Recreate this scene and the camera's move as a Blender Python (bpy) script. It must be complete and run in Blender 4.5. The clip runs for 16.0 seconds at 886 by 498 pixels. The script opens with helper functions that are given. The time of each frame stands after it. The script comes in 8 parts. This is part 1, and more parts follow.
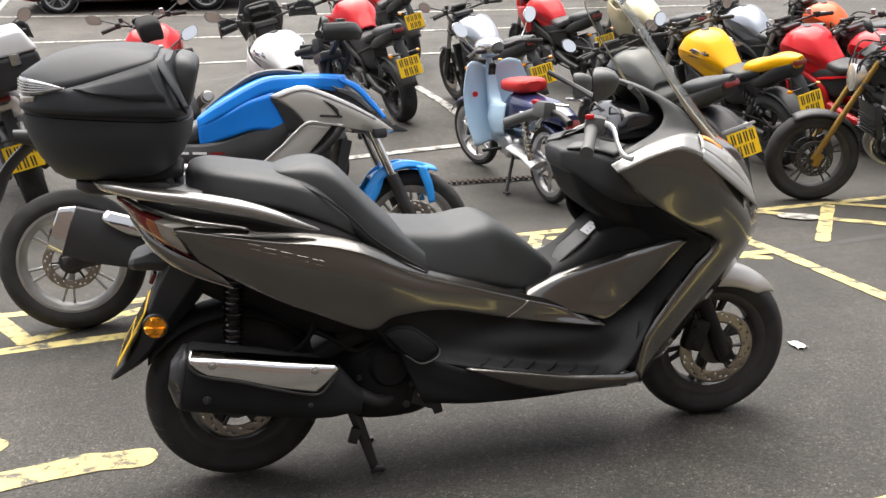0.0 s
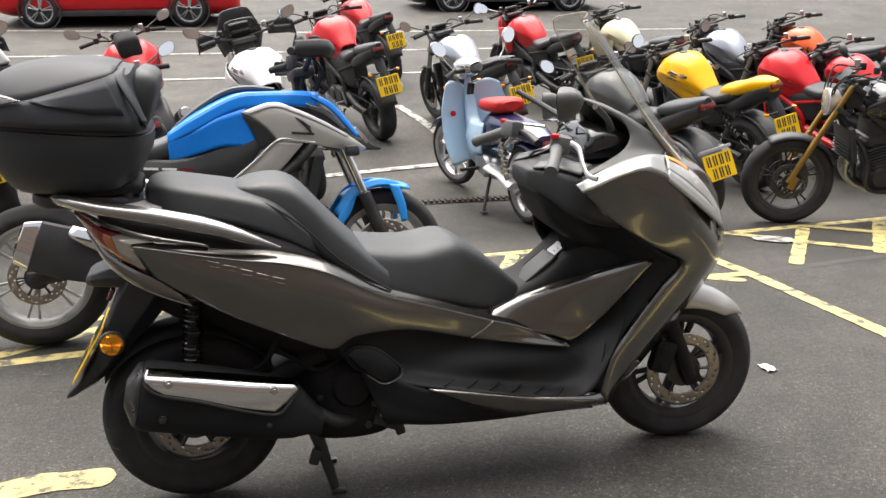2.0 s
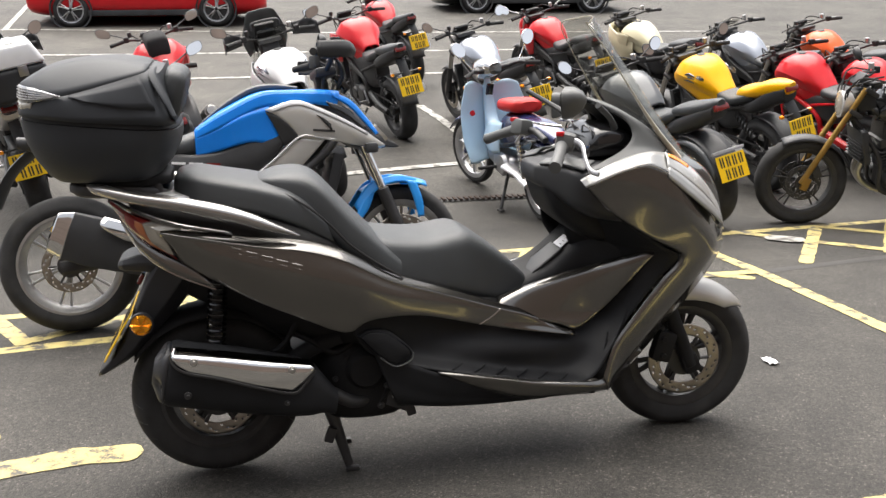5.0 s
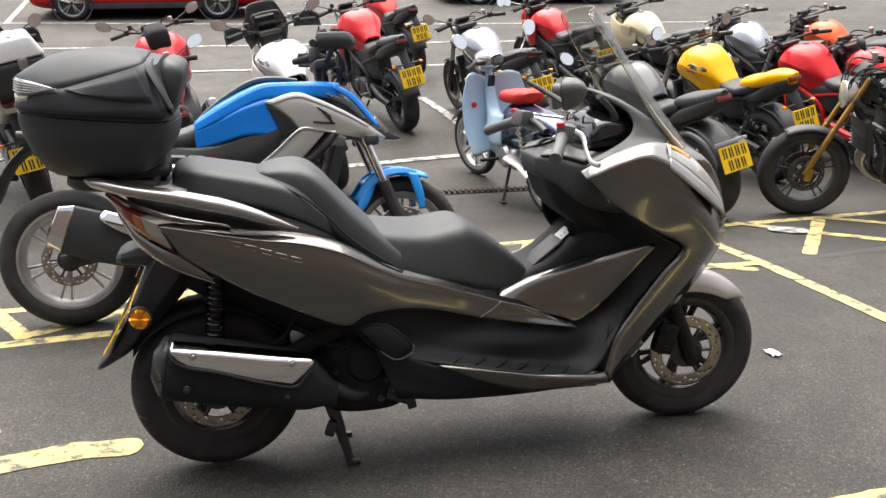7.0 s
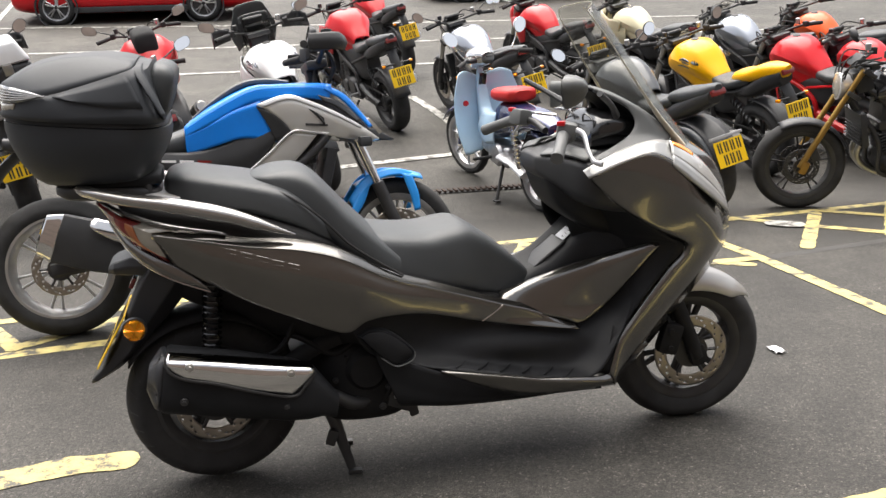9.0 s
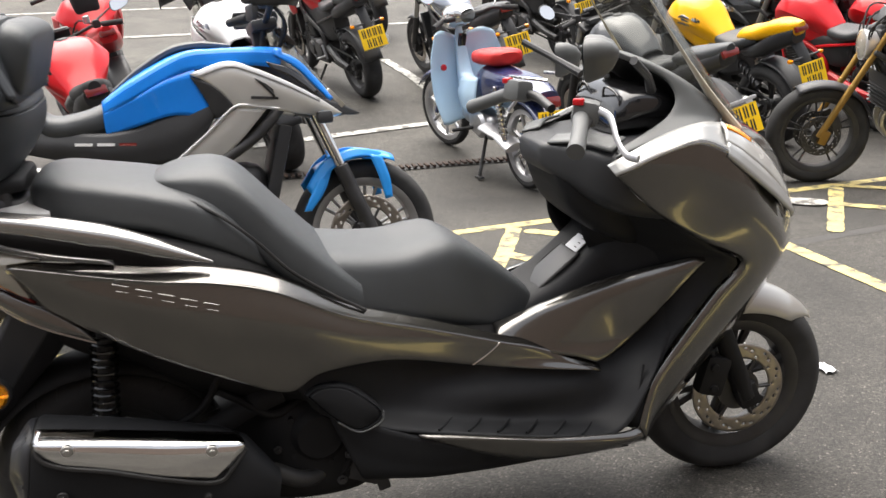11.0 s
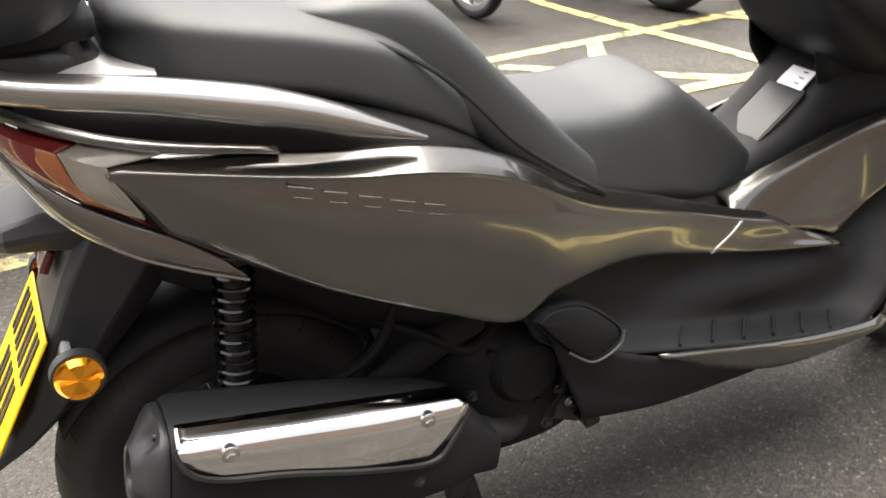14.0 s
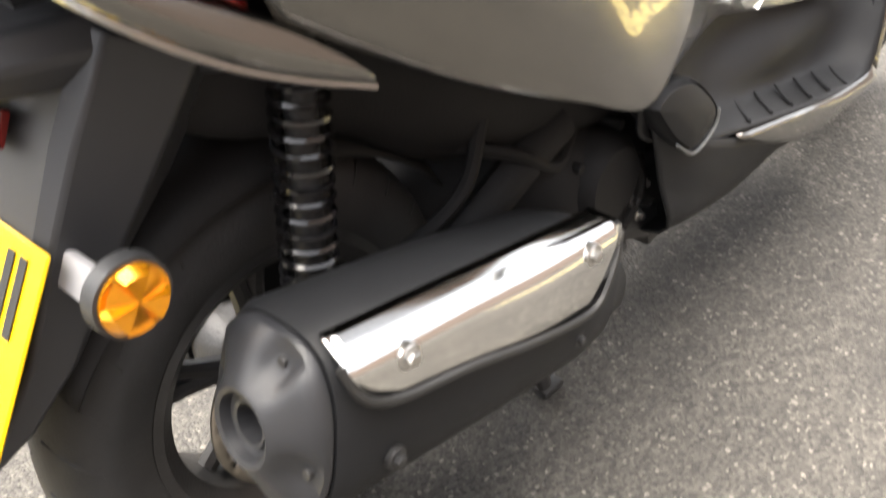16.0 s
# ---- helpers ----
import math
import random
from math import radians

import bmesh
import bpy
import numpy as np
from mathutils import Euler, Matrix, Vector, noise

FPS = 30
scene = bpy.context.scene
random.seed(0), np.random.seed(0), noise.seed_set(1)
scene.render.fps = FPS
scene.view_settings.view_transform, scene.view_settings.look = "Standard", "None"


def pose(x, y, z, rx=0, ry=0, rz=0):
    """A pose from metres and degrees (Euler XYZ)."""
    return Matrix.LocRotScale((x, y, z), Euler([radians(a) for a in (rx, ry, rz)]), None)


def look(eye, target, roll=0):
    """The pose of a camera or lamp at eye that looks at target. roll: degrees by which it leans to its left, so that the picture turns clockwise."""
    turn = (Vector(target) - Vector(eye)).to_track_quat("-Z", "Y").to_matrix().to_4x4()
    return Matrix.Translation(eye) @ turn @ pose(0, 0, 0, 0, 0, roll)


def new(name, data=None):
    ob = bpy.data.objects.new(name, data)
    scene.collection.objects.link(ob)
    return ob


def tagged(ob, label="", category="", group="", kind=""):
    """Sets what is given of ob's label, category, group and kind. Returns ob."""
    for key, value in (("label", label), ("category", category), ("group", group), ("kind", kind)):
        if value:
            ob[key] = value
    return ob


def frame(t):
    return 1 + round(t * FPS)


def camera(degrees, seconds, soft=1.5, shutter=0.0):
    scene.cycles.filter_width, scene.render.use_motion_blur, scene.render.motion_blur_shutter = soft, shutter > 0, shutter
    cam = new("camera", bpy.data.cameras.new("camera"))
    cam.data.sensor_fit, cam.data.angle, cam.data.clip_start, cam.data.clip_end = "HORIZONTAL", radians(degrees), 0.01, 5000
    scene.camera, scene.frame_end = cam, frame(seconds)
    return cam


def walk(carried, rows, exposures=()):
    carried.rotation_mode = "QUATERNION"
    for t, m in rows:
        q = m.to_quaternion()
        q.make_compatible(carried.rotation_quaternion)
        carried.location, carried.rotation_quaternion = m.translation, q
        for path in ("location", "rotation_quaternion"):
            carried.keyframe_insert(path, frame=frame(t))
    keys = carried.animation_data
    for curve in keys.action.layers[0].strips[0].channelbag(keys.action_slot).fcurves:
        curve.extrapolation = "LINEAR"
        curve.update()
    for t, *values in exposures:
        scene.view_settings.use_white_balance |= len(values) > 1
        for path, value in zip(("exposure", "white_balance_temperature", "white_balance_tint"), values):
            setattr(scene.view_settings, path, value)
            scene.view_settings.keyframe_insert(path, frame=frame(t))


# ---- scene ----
cam = camera(50.1, 16.0, shutter=0.4)
PATH = [
    (0, (0.037, -2.79, 1.402), (0.462, -0.9, 0.904), -1.8),
    (0.5, (0.046, -2.787, 1.393), (0.468, -0.898, 0.889), -1.6),
    (1, (0.048, -2.788, 1.392), (0.478, -0.898, 0.897), -1.5),
    (1.5, (0.051, -2.795, 1.394), (0.477, -0.902, 0.913), -1.6),
    (2, (0.101, -2.778, 1.393), (0.561, -0.887, 0.934), -1.0),
    (2.5, (0.159, -2.777, 1.385), (0.568, -0.874, 0.926), -1.0),
    (3, (0.148, -2.8, 1.389), (0.525, -0.889, 0.934), -1.1),
    (3.5, (0.083, -2.874, 1.394), (0.443, -0.962, 0.931), -1.5),
    (4, (0.068, -2.929, 1.396), (0.452, -1.025, 0.919), -0.4),
    (4.5, (0.089, -2.948, 1.401), (0.485, -1.041, 0.946), -0.9),
    (5, (0.102, -2.942, 1.398), (0.515, -1.039, 0.941), -0.7),
    (7.5, (0.116, -2.921, 1.394), (0.521, -1.02, 0.92), -1.0),
    (8, (0.111, -2.915, 1.399), (0.524, -1.015, 0.931), -1.1),
    (8.5, (0.095, -2.912, 1.399), (0.512, -1.014, 0.926), -1.7),
    (11, (0.274, -2.129, 1.352), (0.736, -0.264, 0.796), -2.3),
    (11.5, (0.331, -1.952, 1.338), (0.897, -0.146, 0.69), -2.1),
    (12, (0.286, -1.888, 1.3), (0.887, -0.134, 0.55), -2.0),
    (12.5, (0.096, -1.811, 1.288), (0.838, -0.142, 0.473), -2.3),
    (13, (-0.04, -1.71, 1.283), (0.634, 0.001, 0.497), -2.8),
    (13.5, (-0.089, -1.48, 1.254), (0.562, 0.231, 0.448), -3.2),
    (14, (-0.197, -1.285, 1.219), (0.55, 0.346, 0.335), -2.3),
    (14.5, (-0.295, -1.109, 1.203), (0.57, 0.406, 0.225), -4.0),
    (15, (-0.324, -0.891, 1.161), (0.581, 0.61, 0.199), -5.1),
    (15.5, (-0.347, -0.768, 1.124), (0.713, 0.527, 0.028), -3.9),
    (16, (-0.448, -0.747, 0.98), (0.734, 0.416, -0.138), -3.4),
]
EXPOSURES = [(0.0, 1.54, 6650, 11), (8.5, 1.54, 6650, 11), (11.0, 1.72, 6650, 11), (11.5, 1.76, 6650, 11), (12.5, 2.25, 6750, 11), (13.5, 2.36, 6850, 11), (15.0, 2.45, 7000, 11), (15.5, 2.5, 7000, 11), (16.0, 3.32, 6950, 11)]
walk(cam, [(t, look(eye, target, roll)) for t, eye, target, roll in PATH], EXPOSURES)

# ---- world, sun, exposure ----
world = bpy.data.worlds.new("overcast_sky")
scene.world = world
world.use_nodes = True
wn = world.node_tree
sky = wn.nodes.new("ShaderNodeTexSky")
sky.sky_type, sky.sun_disc = "NISHITA", False
sky.sun_elevation, sky.sun_rotation = radians(74), radians(-10)
sky.air_density, sky.dust_density, sky.ozone_density = 1.0, 4.0, 1.0
hsv = wn.nodes.new("ShaderNodeHueSaturation")
hsv.inputs["Saturation"].default_value = 0.3
wn.links.new(sky.outputs[0], hsv.inputs["Color"])
wn.links.new(hsv.outputs[0], wn.nodes["Background"].inputs[0])
wn.nodes["Background"].inputs[1].default_value = 0.097

sun = new("sun", bpy.data.lights.new("sun", "SUN"))
sun.data.energy, sun.data.angle, sun.data.color = 2.5, radians(84), (1.0, 0.96, 0.9)
sun.matrix_world = look((0, 0, 0), (0.05, -0.27, -0.96))


# ---- materials ----
def mat(name, base, rough=0.5, metal=0.0, var=0.12, scale=8.0, bump=0.0, bump_scale=200.0, coat=0.0, rough_var=0.1, flake=0.0, spec=0.5, dirt=None):
    m = bpy.data.materials.new(name)
    m.use_nodes = True
    nt = m.node_tree
    b = nt.nodes["Principled BSDF"]
    tc = nt.nodes.new("ShaderNodeTexCoord")
    n1, n2 = nt.nodes.new("ShaderNodeTexNoise"), nt.nodes.new("ShaderNodeTexNoise")
    n1.inputs["Scale"].default_value, n1.inputs["Detail"].default_value = scale, 6
    n2.inputs["Scale"].default_value, n2.inputs["Detail"].default_value = bump_scale, 3
    for n in (n1, n2):
        nt.links.new(tc.outputs["Object"], n.inputs["Vector"])
    ramp = nt.nodes.new("ShaderNodeValToRGB")
    lo = [max(0, c * (1 - var)) for c in base]
    hi = [min(1, c * (1 + var)) for c in base]
    if dirt:
        lo = list(dirt)
    ramp.color_ramp.elements[0].position, ramp.color_ramp.elements[1].position = (0.28, 0.62) if dirt else (0.3, 0.7)
    ramp.color_ramp.elements[0].color, ramp.color_ramp.elements[1].color = (*lo, 1), (*hi, 1)
    nt.links.new(n1.outputs["Fac"], ramp.inputs[0])
    colour = ramp.outputs[0]
    if flake:
        mix = nt.nodes.new("ShaderNodeMixRGB")
        mix.blend_type, mix.inputs[0].default_value = "OVERLAY", flake
        nt.links.new(colour, mix.inputs[1])
        nt.links.new(n2.outputs["Fac"], mix.inputs[2])
        colour = mix.outputs[0]
    nt.links.new(colour, b.inputs["Base Color"])
    mr = nt.nodes.new("ShaderNodeMapRange")
    mr.inputs["To Min"].default_value, mr.inputs["To Max"].default_value = max(0.01, rough - rough_var * rough), min(1, rough + rough_var * rough * 2)
    nt.links.new(n1.outputs["Fac"], mr.inputs[0])
    nt.links.new(mr.outputs[0], b.inputs["Roughness"])
    b.inputs["Metallic"].default_value = metal
    b.inputs["Specular IOR Level"].default_value = spec
    b.inputs["Coat Weight"].default_value, b.inputs["Coat Roughness"].default_value = coat, 0.04
    if bump:
        bp = nt.nodes.new("ShaderNodeBump")
        bp.inputs["Strength"].default_value, bp.inputs["Distance"].default_value = bump, 0.002
        nt.links.new(n2.outputs["Fac"], bp.inputs["Height"])
        nt.links.new(bp.outputs[0], b.inputs["Normal"])
    return m


M_GREY = mat("metallic_grey_paint", (0.139, 0.134, 0.123), 0.22, 0.95, 0.06, 3, 0, 900, coat=1.0, flake=0.25)
# the body paint again, lightened to carry the sky on rail and fin
M_GREY_LIT = mat("sky_bright_body_grey", (0.34, 0.33, 0.315), 0.24, 0.92, 0.06, 4, 0, 900, coat=1.0)
# mudguard grey, lighter than the body's
M_FENDER = mat("pale_fender_grey", (0.5, 0.49, 0.47), 0.35, 0.5, 0.05, 4, coat=0.9)
for m_ in (M_GREY, M_GREY_LIT):
    m_.node_tree.nodes["Principled BSDF"].inputs["Coat IOR"].default_value = 1.55
    m_.node_tree.nodes["Principled BSDF"].inputs["Coat Roughness"].default_value = 0.035
# darker and duller than the textured plastic, mostly for engine bay and inner parts
M_PIT = mat("deep_black", (0.014, 0.014, 0.0145), 0.6, 0, 0.3, 8, 0.2, 300, spec=0.15)
M_BLACKP = mat("black_textured_plastic", (0.024, 0.025, 0.027), 0.47, 0, 0.3, 6, 0.2, 700, spec=0.5)
M_MATTE = mat("matt_black_case_plastic", (0.0245, 0.028, 0.033), 0.52, 0, 0.15, 5, 0.1, 1200, spec=0.45)
M_FOOT = mat("black_footboard_plastic", (0.0135, 0.0142, 0.0158), 0.5, 0, 0.25, 6, 0.2, 700, spec=0.2)
M_SATIN = mat("satin_black_plastic", (0.021, 0.022, 0.025), 0.42, 0, 0.15, 6, 0.15, 900, spec=0.5)
M_GLOSSB = mat("gloss_black_plastic", (0.012, 0.012, 0.013), 0.15, 0, 0.2, 5, coat=0.6)
M_SEAT = mat("black_seat_vinyl", (0.03, 0.034, 0.037), 0.46, 0, 0.12, 7, 0.35, 900, spec=0.58)
M_RUBBER = mat("tyre_rubber", (0.025, 0.025, 0.0255), 0.78, 0, 0.45, 12, 0.3, 300, spec=0.4)
M_DARKM = mat("dark_cast_metal", (0.03, 0.03, 0.031), 0.45, 0.3, 0.3, 14, 0.4, 250, spec=0.7)
M_ALU = mat("cast_aluminium", (0.45, 0.45, 0.46), 0.38, 0.9, 0.15, 12, 0.15, 300)
M_RIM = mat("grey_alloy_rim", (0.4, 0.4, 0.4), 0.36, 0.85, 0.15, 12, 0.1, 300)
M_CHROME = mat("chrome", (0.68, 0.68, 0.67), 0.06, 1.0, 0.04, 6)
M_STEEL = mat("brushed_steel", (0.5, 0.49, 0.47), 0.3, 1.0, 0.1, 20)
M_DISC = mat("brake_disc_steel", (0.33, 0.3, 0.26), 0.35, 1.0, 0.15, 25)
M_GOLD = mat("gold_anodised", (0.33, 0.2, 0.055), 0.35, 0.9, 0.1, 10)
M_ORANGE = mat("amber_lens", (0.95, 0.3, 0.005), 0.2, 0, 0.1, 40, 0.6, 120, coat=0.5)
M_REFL = mat("amber_prism", (0.95, 0.36, 0.01), 0.16, 0.75, 0.08, 40, coat=0.6)
M_AMBER = mat("dull_amber_lens", (0.36, 0.11, 0.035), 0.15, 0, 0.15, 30, 0.3, 150, coat=0.8)
M_REDL = mat("red_lens", (0.17, 0.012, 0.01), 0.12, 0, 0.1, 30, 0.3, 150, coat=0.8)
M_CLEARL = mat("clear_ribbed_lens", (0.4, 0.375, 0.32), 0.25, 0.3, 0.1, 30, 0.3, 150, coat=0.8)
M_LAMP = mat("headlight_glass", (0.5, 0.5, 0.49), 0.25, 0.1, 0.12, 18, coat=1.0)
M_WHITE = mat("white_paint", (0.75, 0.75, 0.75), 0.3, 0, 0.06, 5, coat=0.6)
M_BLUE = mat("blue_paint", (0.0, 0.205, 0.76), 0.36, 0.0, 0.08, 4, coat=0.3, spec=0.3)
M_WSILVER = mat("warm_silver_paint", (0.62, 0.61, 0.575), 0.32, 0.4, 0.06, 4, coat=0.5)
M_BOXL = mat("smoky_reflector", (0.16, 0.17, 0.18), 0.2, 0.5, 0.1, 30, coat=0.8)
# lighter than the body grey, carrying the sky seen on upward edges
M_CHAMFER = mat("sky_bright_chamfer_grey", (0.4, 0.4, 0.39), 0.36, 0.5, 0.06, 5, coat=0.5)
M_DGREY = mat("dark_grey_plastic", (0.098, 0.102, 0.102), 0.48, 0, 0.12, 6, 0.15, 900)
M_LGREY = mat("light_grey_plastic", (0.3, 0.3, 0.31), 0.5, 0, 0.1, 10)
M_CYAN = mat("bright_blue_plastic", (0.01, 0.27, 0.75), 0.35, 0, 0.1, 5, coat=0.4)
M_LBLUE = mat("pale_blue_paint", (0.48, 0.66, 0.82), 0.28, 0, 0.06, 4, coat=0.7)
M_NAVY = mat("navy_paint", (0.02, 0.03, 0.1), 0.25, 0.2, 0.1, 5, coat=0.8)
M_RED = mat("red_paint", (0.55, 0.008, 0.014), 0.3, 0.0, 0.1, 4, coat=0.25, spec=0.35)
M_REDSEAT = mat("red_vinyl", (0.52, 0.016, 0.015), 0.5, 0, 0.1, 8, 0.4, 700)
M_YEL = mat("yellow_paint", (0.88, 0.44, 0.0), 0.3, 0, 0.06, 4, coat=0.25, spec=0.35)
M_ORG = mat("orange_paint", (0.78, 0.1, 0.015), 0.3, 0, 0.08, 4, coat=0.25, spec=0.35)
M_CREAM = mat("cream_paint", (0.66, 0.6, 0.4), 0.3, 0, 0.06, 4, coat=0.8)
M_SGREY = mat("blue_silver_paint", (0.36, 0.39, 0.44), 0.25, 0.5, 0.06, 4, coat=0.9)
M_SLATE = mat("slate_grey_paint", (0.06, 0.065, 0.07), 0.35, 0.3, 0.1, 5, coat=0.6)
M_BRIGHT = mat("bright_silver_paint", (0.62, 0.62, 0.62), 0.3, 0.3, 0.05, 6, coat=0.6)
M_PLATE = mat("yellow_plate", (0.8, 0.5, 0.0), 0.4, 0, 0.05, 12)
M_INK = mat("plate_ink", (0.012, 0.012, 0.012), 0.5, 0, 0.1, 12)
M_MIRROR = mat("mirror_glass", (0.85, 0.86, 0.87), 0.03, 1.0, 0.02, 3)
M_PAPER = mat("paper", (0.75, 0.76, 0.78), 0.8, 0, 0.06, 30, 0.3, 90)
M_CLOTH = mat("black_bag_cloth", (0.015, 0.015, 0.016), 0.85, 0, 0.3, 20, 0.6, 500)
M_DRAIN = mat("rusty_iron", (0.05, 0.032, 0.024), 0.8, 0.3, 0.4, 30, 0.4, 200)


def glass(name, tint, rough=0.03, least=0.06):
    """Thin clear sheet: lets light straight through, with more gloss at a glancing view."""
    m = bpy.data.materials.new(name)
    m.use_nodes = True
    nt = m.node_tree
    out = nt.nodes["Material Output"]
    nt.nodes.remove(nt.nodes["Principled BSDF"])
    tr, gl, mix, lw, pw, mr = (nt.nodes.new(k) for k in ("ShaderNodeBsdfTransparent", "ShaderNodeBsdfGlossy", "ShaderNodeMixShader", "ShaderNodeLayerWeight", "ShaderNodeMath", "ShaderNodeMapRange"))
    tr.inputs[0].default_value = (*tint, 1)
    gl.inputs["Roughness"].default_value = rough
    lw.inputs[0].default_value = 0.5
    pw.operation, pw.inputs[1].default_value = "POWER", 4.0
    mr.inputs["To Min"].default_value, mr.inputs["To Max"].default_value = least, 0.34
    nt.links.new(lw.outputs["Facing"], pw.inputs[0])
    nt.links.new(pw.outputs[0], mr.inputs[0])
    nt.links.new(mr.outputs[0], mix.inputs[0])
    nt.links.new(tr.outputs[0], mix.inputs[1])
    nt.links.new(gl.outputs[0], mix.inputs[2])
    nt.links.new(mix.outputs[0], out.inputs[0])
    return m


M_SCREEN = glass("tinted_screen", (0.84, 0.84, 0.82))
M_CARGLASS = glass("dark_car_glass", (0.08, 0.09, 0.1))


def asphalt():
    m = bpy.data.materials.new("worn_asphalt")
    m.use_nodes = True
    nt = m.node_tree
    b = nt.nodes["Principled BSDF"]
    tc = nt.nodes.new("ShaderNodeTexCoord")

    def noise_at(scale, detail, dist=0.0):
        n = nt.nodes.new("ShaderNodeTexNoise")
        n.inputs["Scale"].default_value, n.inputs["Detail"].default_value, n.inputs["Distortion"].default_value = scale, detail, dist
        nt.links.new(tc.outputs["Object"], n.inputs["Vector"])
        return n

    def ramp(src, stops):
        r = nt.nodes.new("ShaderNodeValToRGB")
        r.color_ramp.elements[0].position, r.color_ramp.elements[0].color = stops[0][0], (*[stops[0][1]] * 3, 1)
        r.color_ramp.elements[1].position, r.color_ramp.elements[1].color = stops[1][0], (*[stops[1][1]] * 3, 1)
        nt.links.new(src, r.inputs[0])
        return r

    def mixer(kind, fac, a, c):
        x = nt.nodes.new("ShaderNodeMixRGB")
        x.blend_type, x.inputs[0].default_value = kind, fac
        nt.links.new(a, x.inputs[1])
        nt.links.new(c, x.inputs[2])
        return x.outputs[0]

    vor = nt.nodes.new("ShaderNodeTexVoronoi")
    vor.inputs["Scale"].default_value = 185
    nt.links.new(tc.outputs["Object"], vor.inputs["Vector"])
    vsep = nt.nodes.new("ShaderNodeSeparateColor")
    nt.links.new(vor.outputs["Color"], vsep.inputs[0])
    stone = ramp(vsep.outputs[0], ((0.0, 0.0175), (1.0, 0.061)))
    pale = ramp(vsep.outputs[1], ((0.94, 0.0), (0.985, 0.09)))
    patches = ramp(noise_at(1.1, 6, 0.6).outputs["Fac"], ((0.3, 0.58), (0.7, 1.2)))
    blots = ramp(noise_at(5.5, 4, 0.3).outputs["Fac"], ((0.33, 0.76), (0.6, 1.06)))
    clumps = ramp(noise_at(48, 3, 0.2).outputs["Fac"], ((0.35, 0.72), (0.65, 1.2)))
    c = mixer("ADD", 1.0, stone.outputs[0], pale.outputs[0])
    c = mixer("MULTIPLY", 1.0, c, patches.outputs[0])
    c = mixer("MULTIPLY", 1.0, c, blots.outputs[0])
    c = mixer("MULTIPLY", 1.0, c, clumps.outputs[0])
    # tone rises from 1.0 to 1.5 with y, past the drain
    sep, edge, far_gain = nt.nodes.new("ShaderNodeSeparateXYZ"), nt.nodes.new("ShaderNodeMath"), nt.nodes.new("ShaderNodeMapRange")
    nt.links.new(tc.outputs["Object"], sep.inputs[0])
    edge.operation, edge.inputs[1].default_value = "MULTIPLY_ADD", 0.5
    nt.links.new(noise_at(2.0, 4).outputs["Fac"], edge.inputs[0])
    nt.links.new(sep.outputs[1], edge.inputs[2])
    far_gain.inputs["From Min"].default_value, far_gain.inputs["From Max"].default_value = 4.3, 5.6
    far_gain.inputs["To Min"].default_value, far_gain.inputs["To Max"].default_value = 1.0, 1.5
    nt.links.new(edge.outputs[0], far_gain.inputs[0])
    c = mixer("MULTIPLY", 1.0, c, far_gain.outputs[0])
    warm = nt.nodes.new("ShaderNodeMixRGB")
    warm.blend_type, warm.inputs[0].default_value, warm.inputs[2].default_value = "MULTIPLY", 1.0, (1.0, 0.925, 0.79, 1)
    nt.links.new(c, warm.inputs[1])
    nt.links.new(warm.outputs[0], b.inputs["Base Color"])
    b.inputs["Roughness"].default_value = 0.74
    bp = nt.nodes.new("ShaderNodeBump")
    bp.inputs["Strength"].default_value, bp.inputs["Distance"].default_value = 0.8, 0.003
    nt.links.new(vor.outputs["Distance"], bp.inputs["Height"])
    bp.invert = True
    nt.links.new(bp.outputs[0], b.inputs["Normal"])
    return m


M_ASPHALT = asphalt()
M_TAR = mat("tar_seal", (0.035, 0.033, 0.031), 0.6, 0, 0.35, 9, 0.5, 240)


def road_paint(name, colour, wear=0.42):
    """Worn line paint: chips show the dark asphalt below it."""
    m = bpy.data.materials.new(name)
    m.use_nodes = True
    nt = m.node_tree
    b = nt.nodes["Principled BSDF"]
    tc = nt.nodes.new("ShaderNodeTexCoord")
    n1, n2 = nt.nodes.new("ShaderNodeTexNoise"), nt.nodes.new("ShaderNodeTexNoise")
    n1.inputs["Scale"].default_value, n1.inputs["Detail"].default_value = 14, 8
    n2.inputs["Scale"].default_value, n2.inputs["Detail"].default_value = 160, 3
    for n in (n1, n2):
        nt.links.new(tc.outputs["Object"], n.inputs["Vector"])
    add = nt.nodes.new("ShaderNodeMath")
    add.operation = "MULTIPLY_ADD"
    add.inputs[1].default_value = 0.35
    nt.links.new(n2.outputs["Fac"], add.inputs[0])
    nt.links.new(n1.outputs["Fac"], add.inputs[2])
    r = nt.nodes.new("ShaderNodeValToRGB")
    e = r.color_ramp.elements
    e[0].position, e[0].color = wear + 0.1, (0.08, 0.075, 0.065, 1)
    e[1].position, e[1].color = wear + 0.2, (*[0.8 * c for c in colour], 1)
    x = r.color_ramp.elements.new(min(0.95, wear + 0.42))
    x.color = (*colour, 1)
    nt.links.new(add.outputs[0], r.inputs[0])
    nt.links.new(r.outputs[0], b.inputs["Base Color"])
    b.inputs["Roughness"].default_value = 0.6
    bp = nt.nodes.new("ShaderNodeBump")
    bp.inputs["Strength"].default_value, bp.inputs["Distance"].default_value = 0.5, 0.003
    nt.links.new(n2.outputs["Fac"], bp.inputs["Height"])
    nt.links.new(bp.outputs[0], b.inputs["Normal"])
    return m


M_YLINE = road_paint("worn_yellow_line", (0.57, 0.47, 0.185), 0.45)
M_WLINE = road_paint("worn_white_line", (0.46, 0.455, 0.42), 0.48)


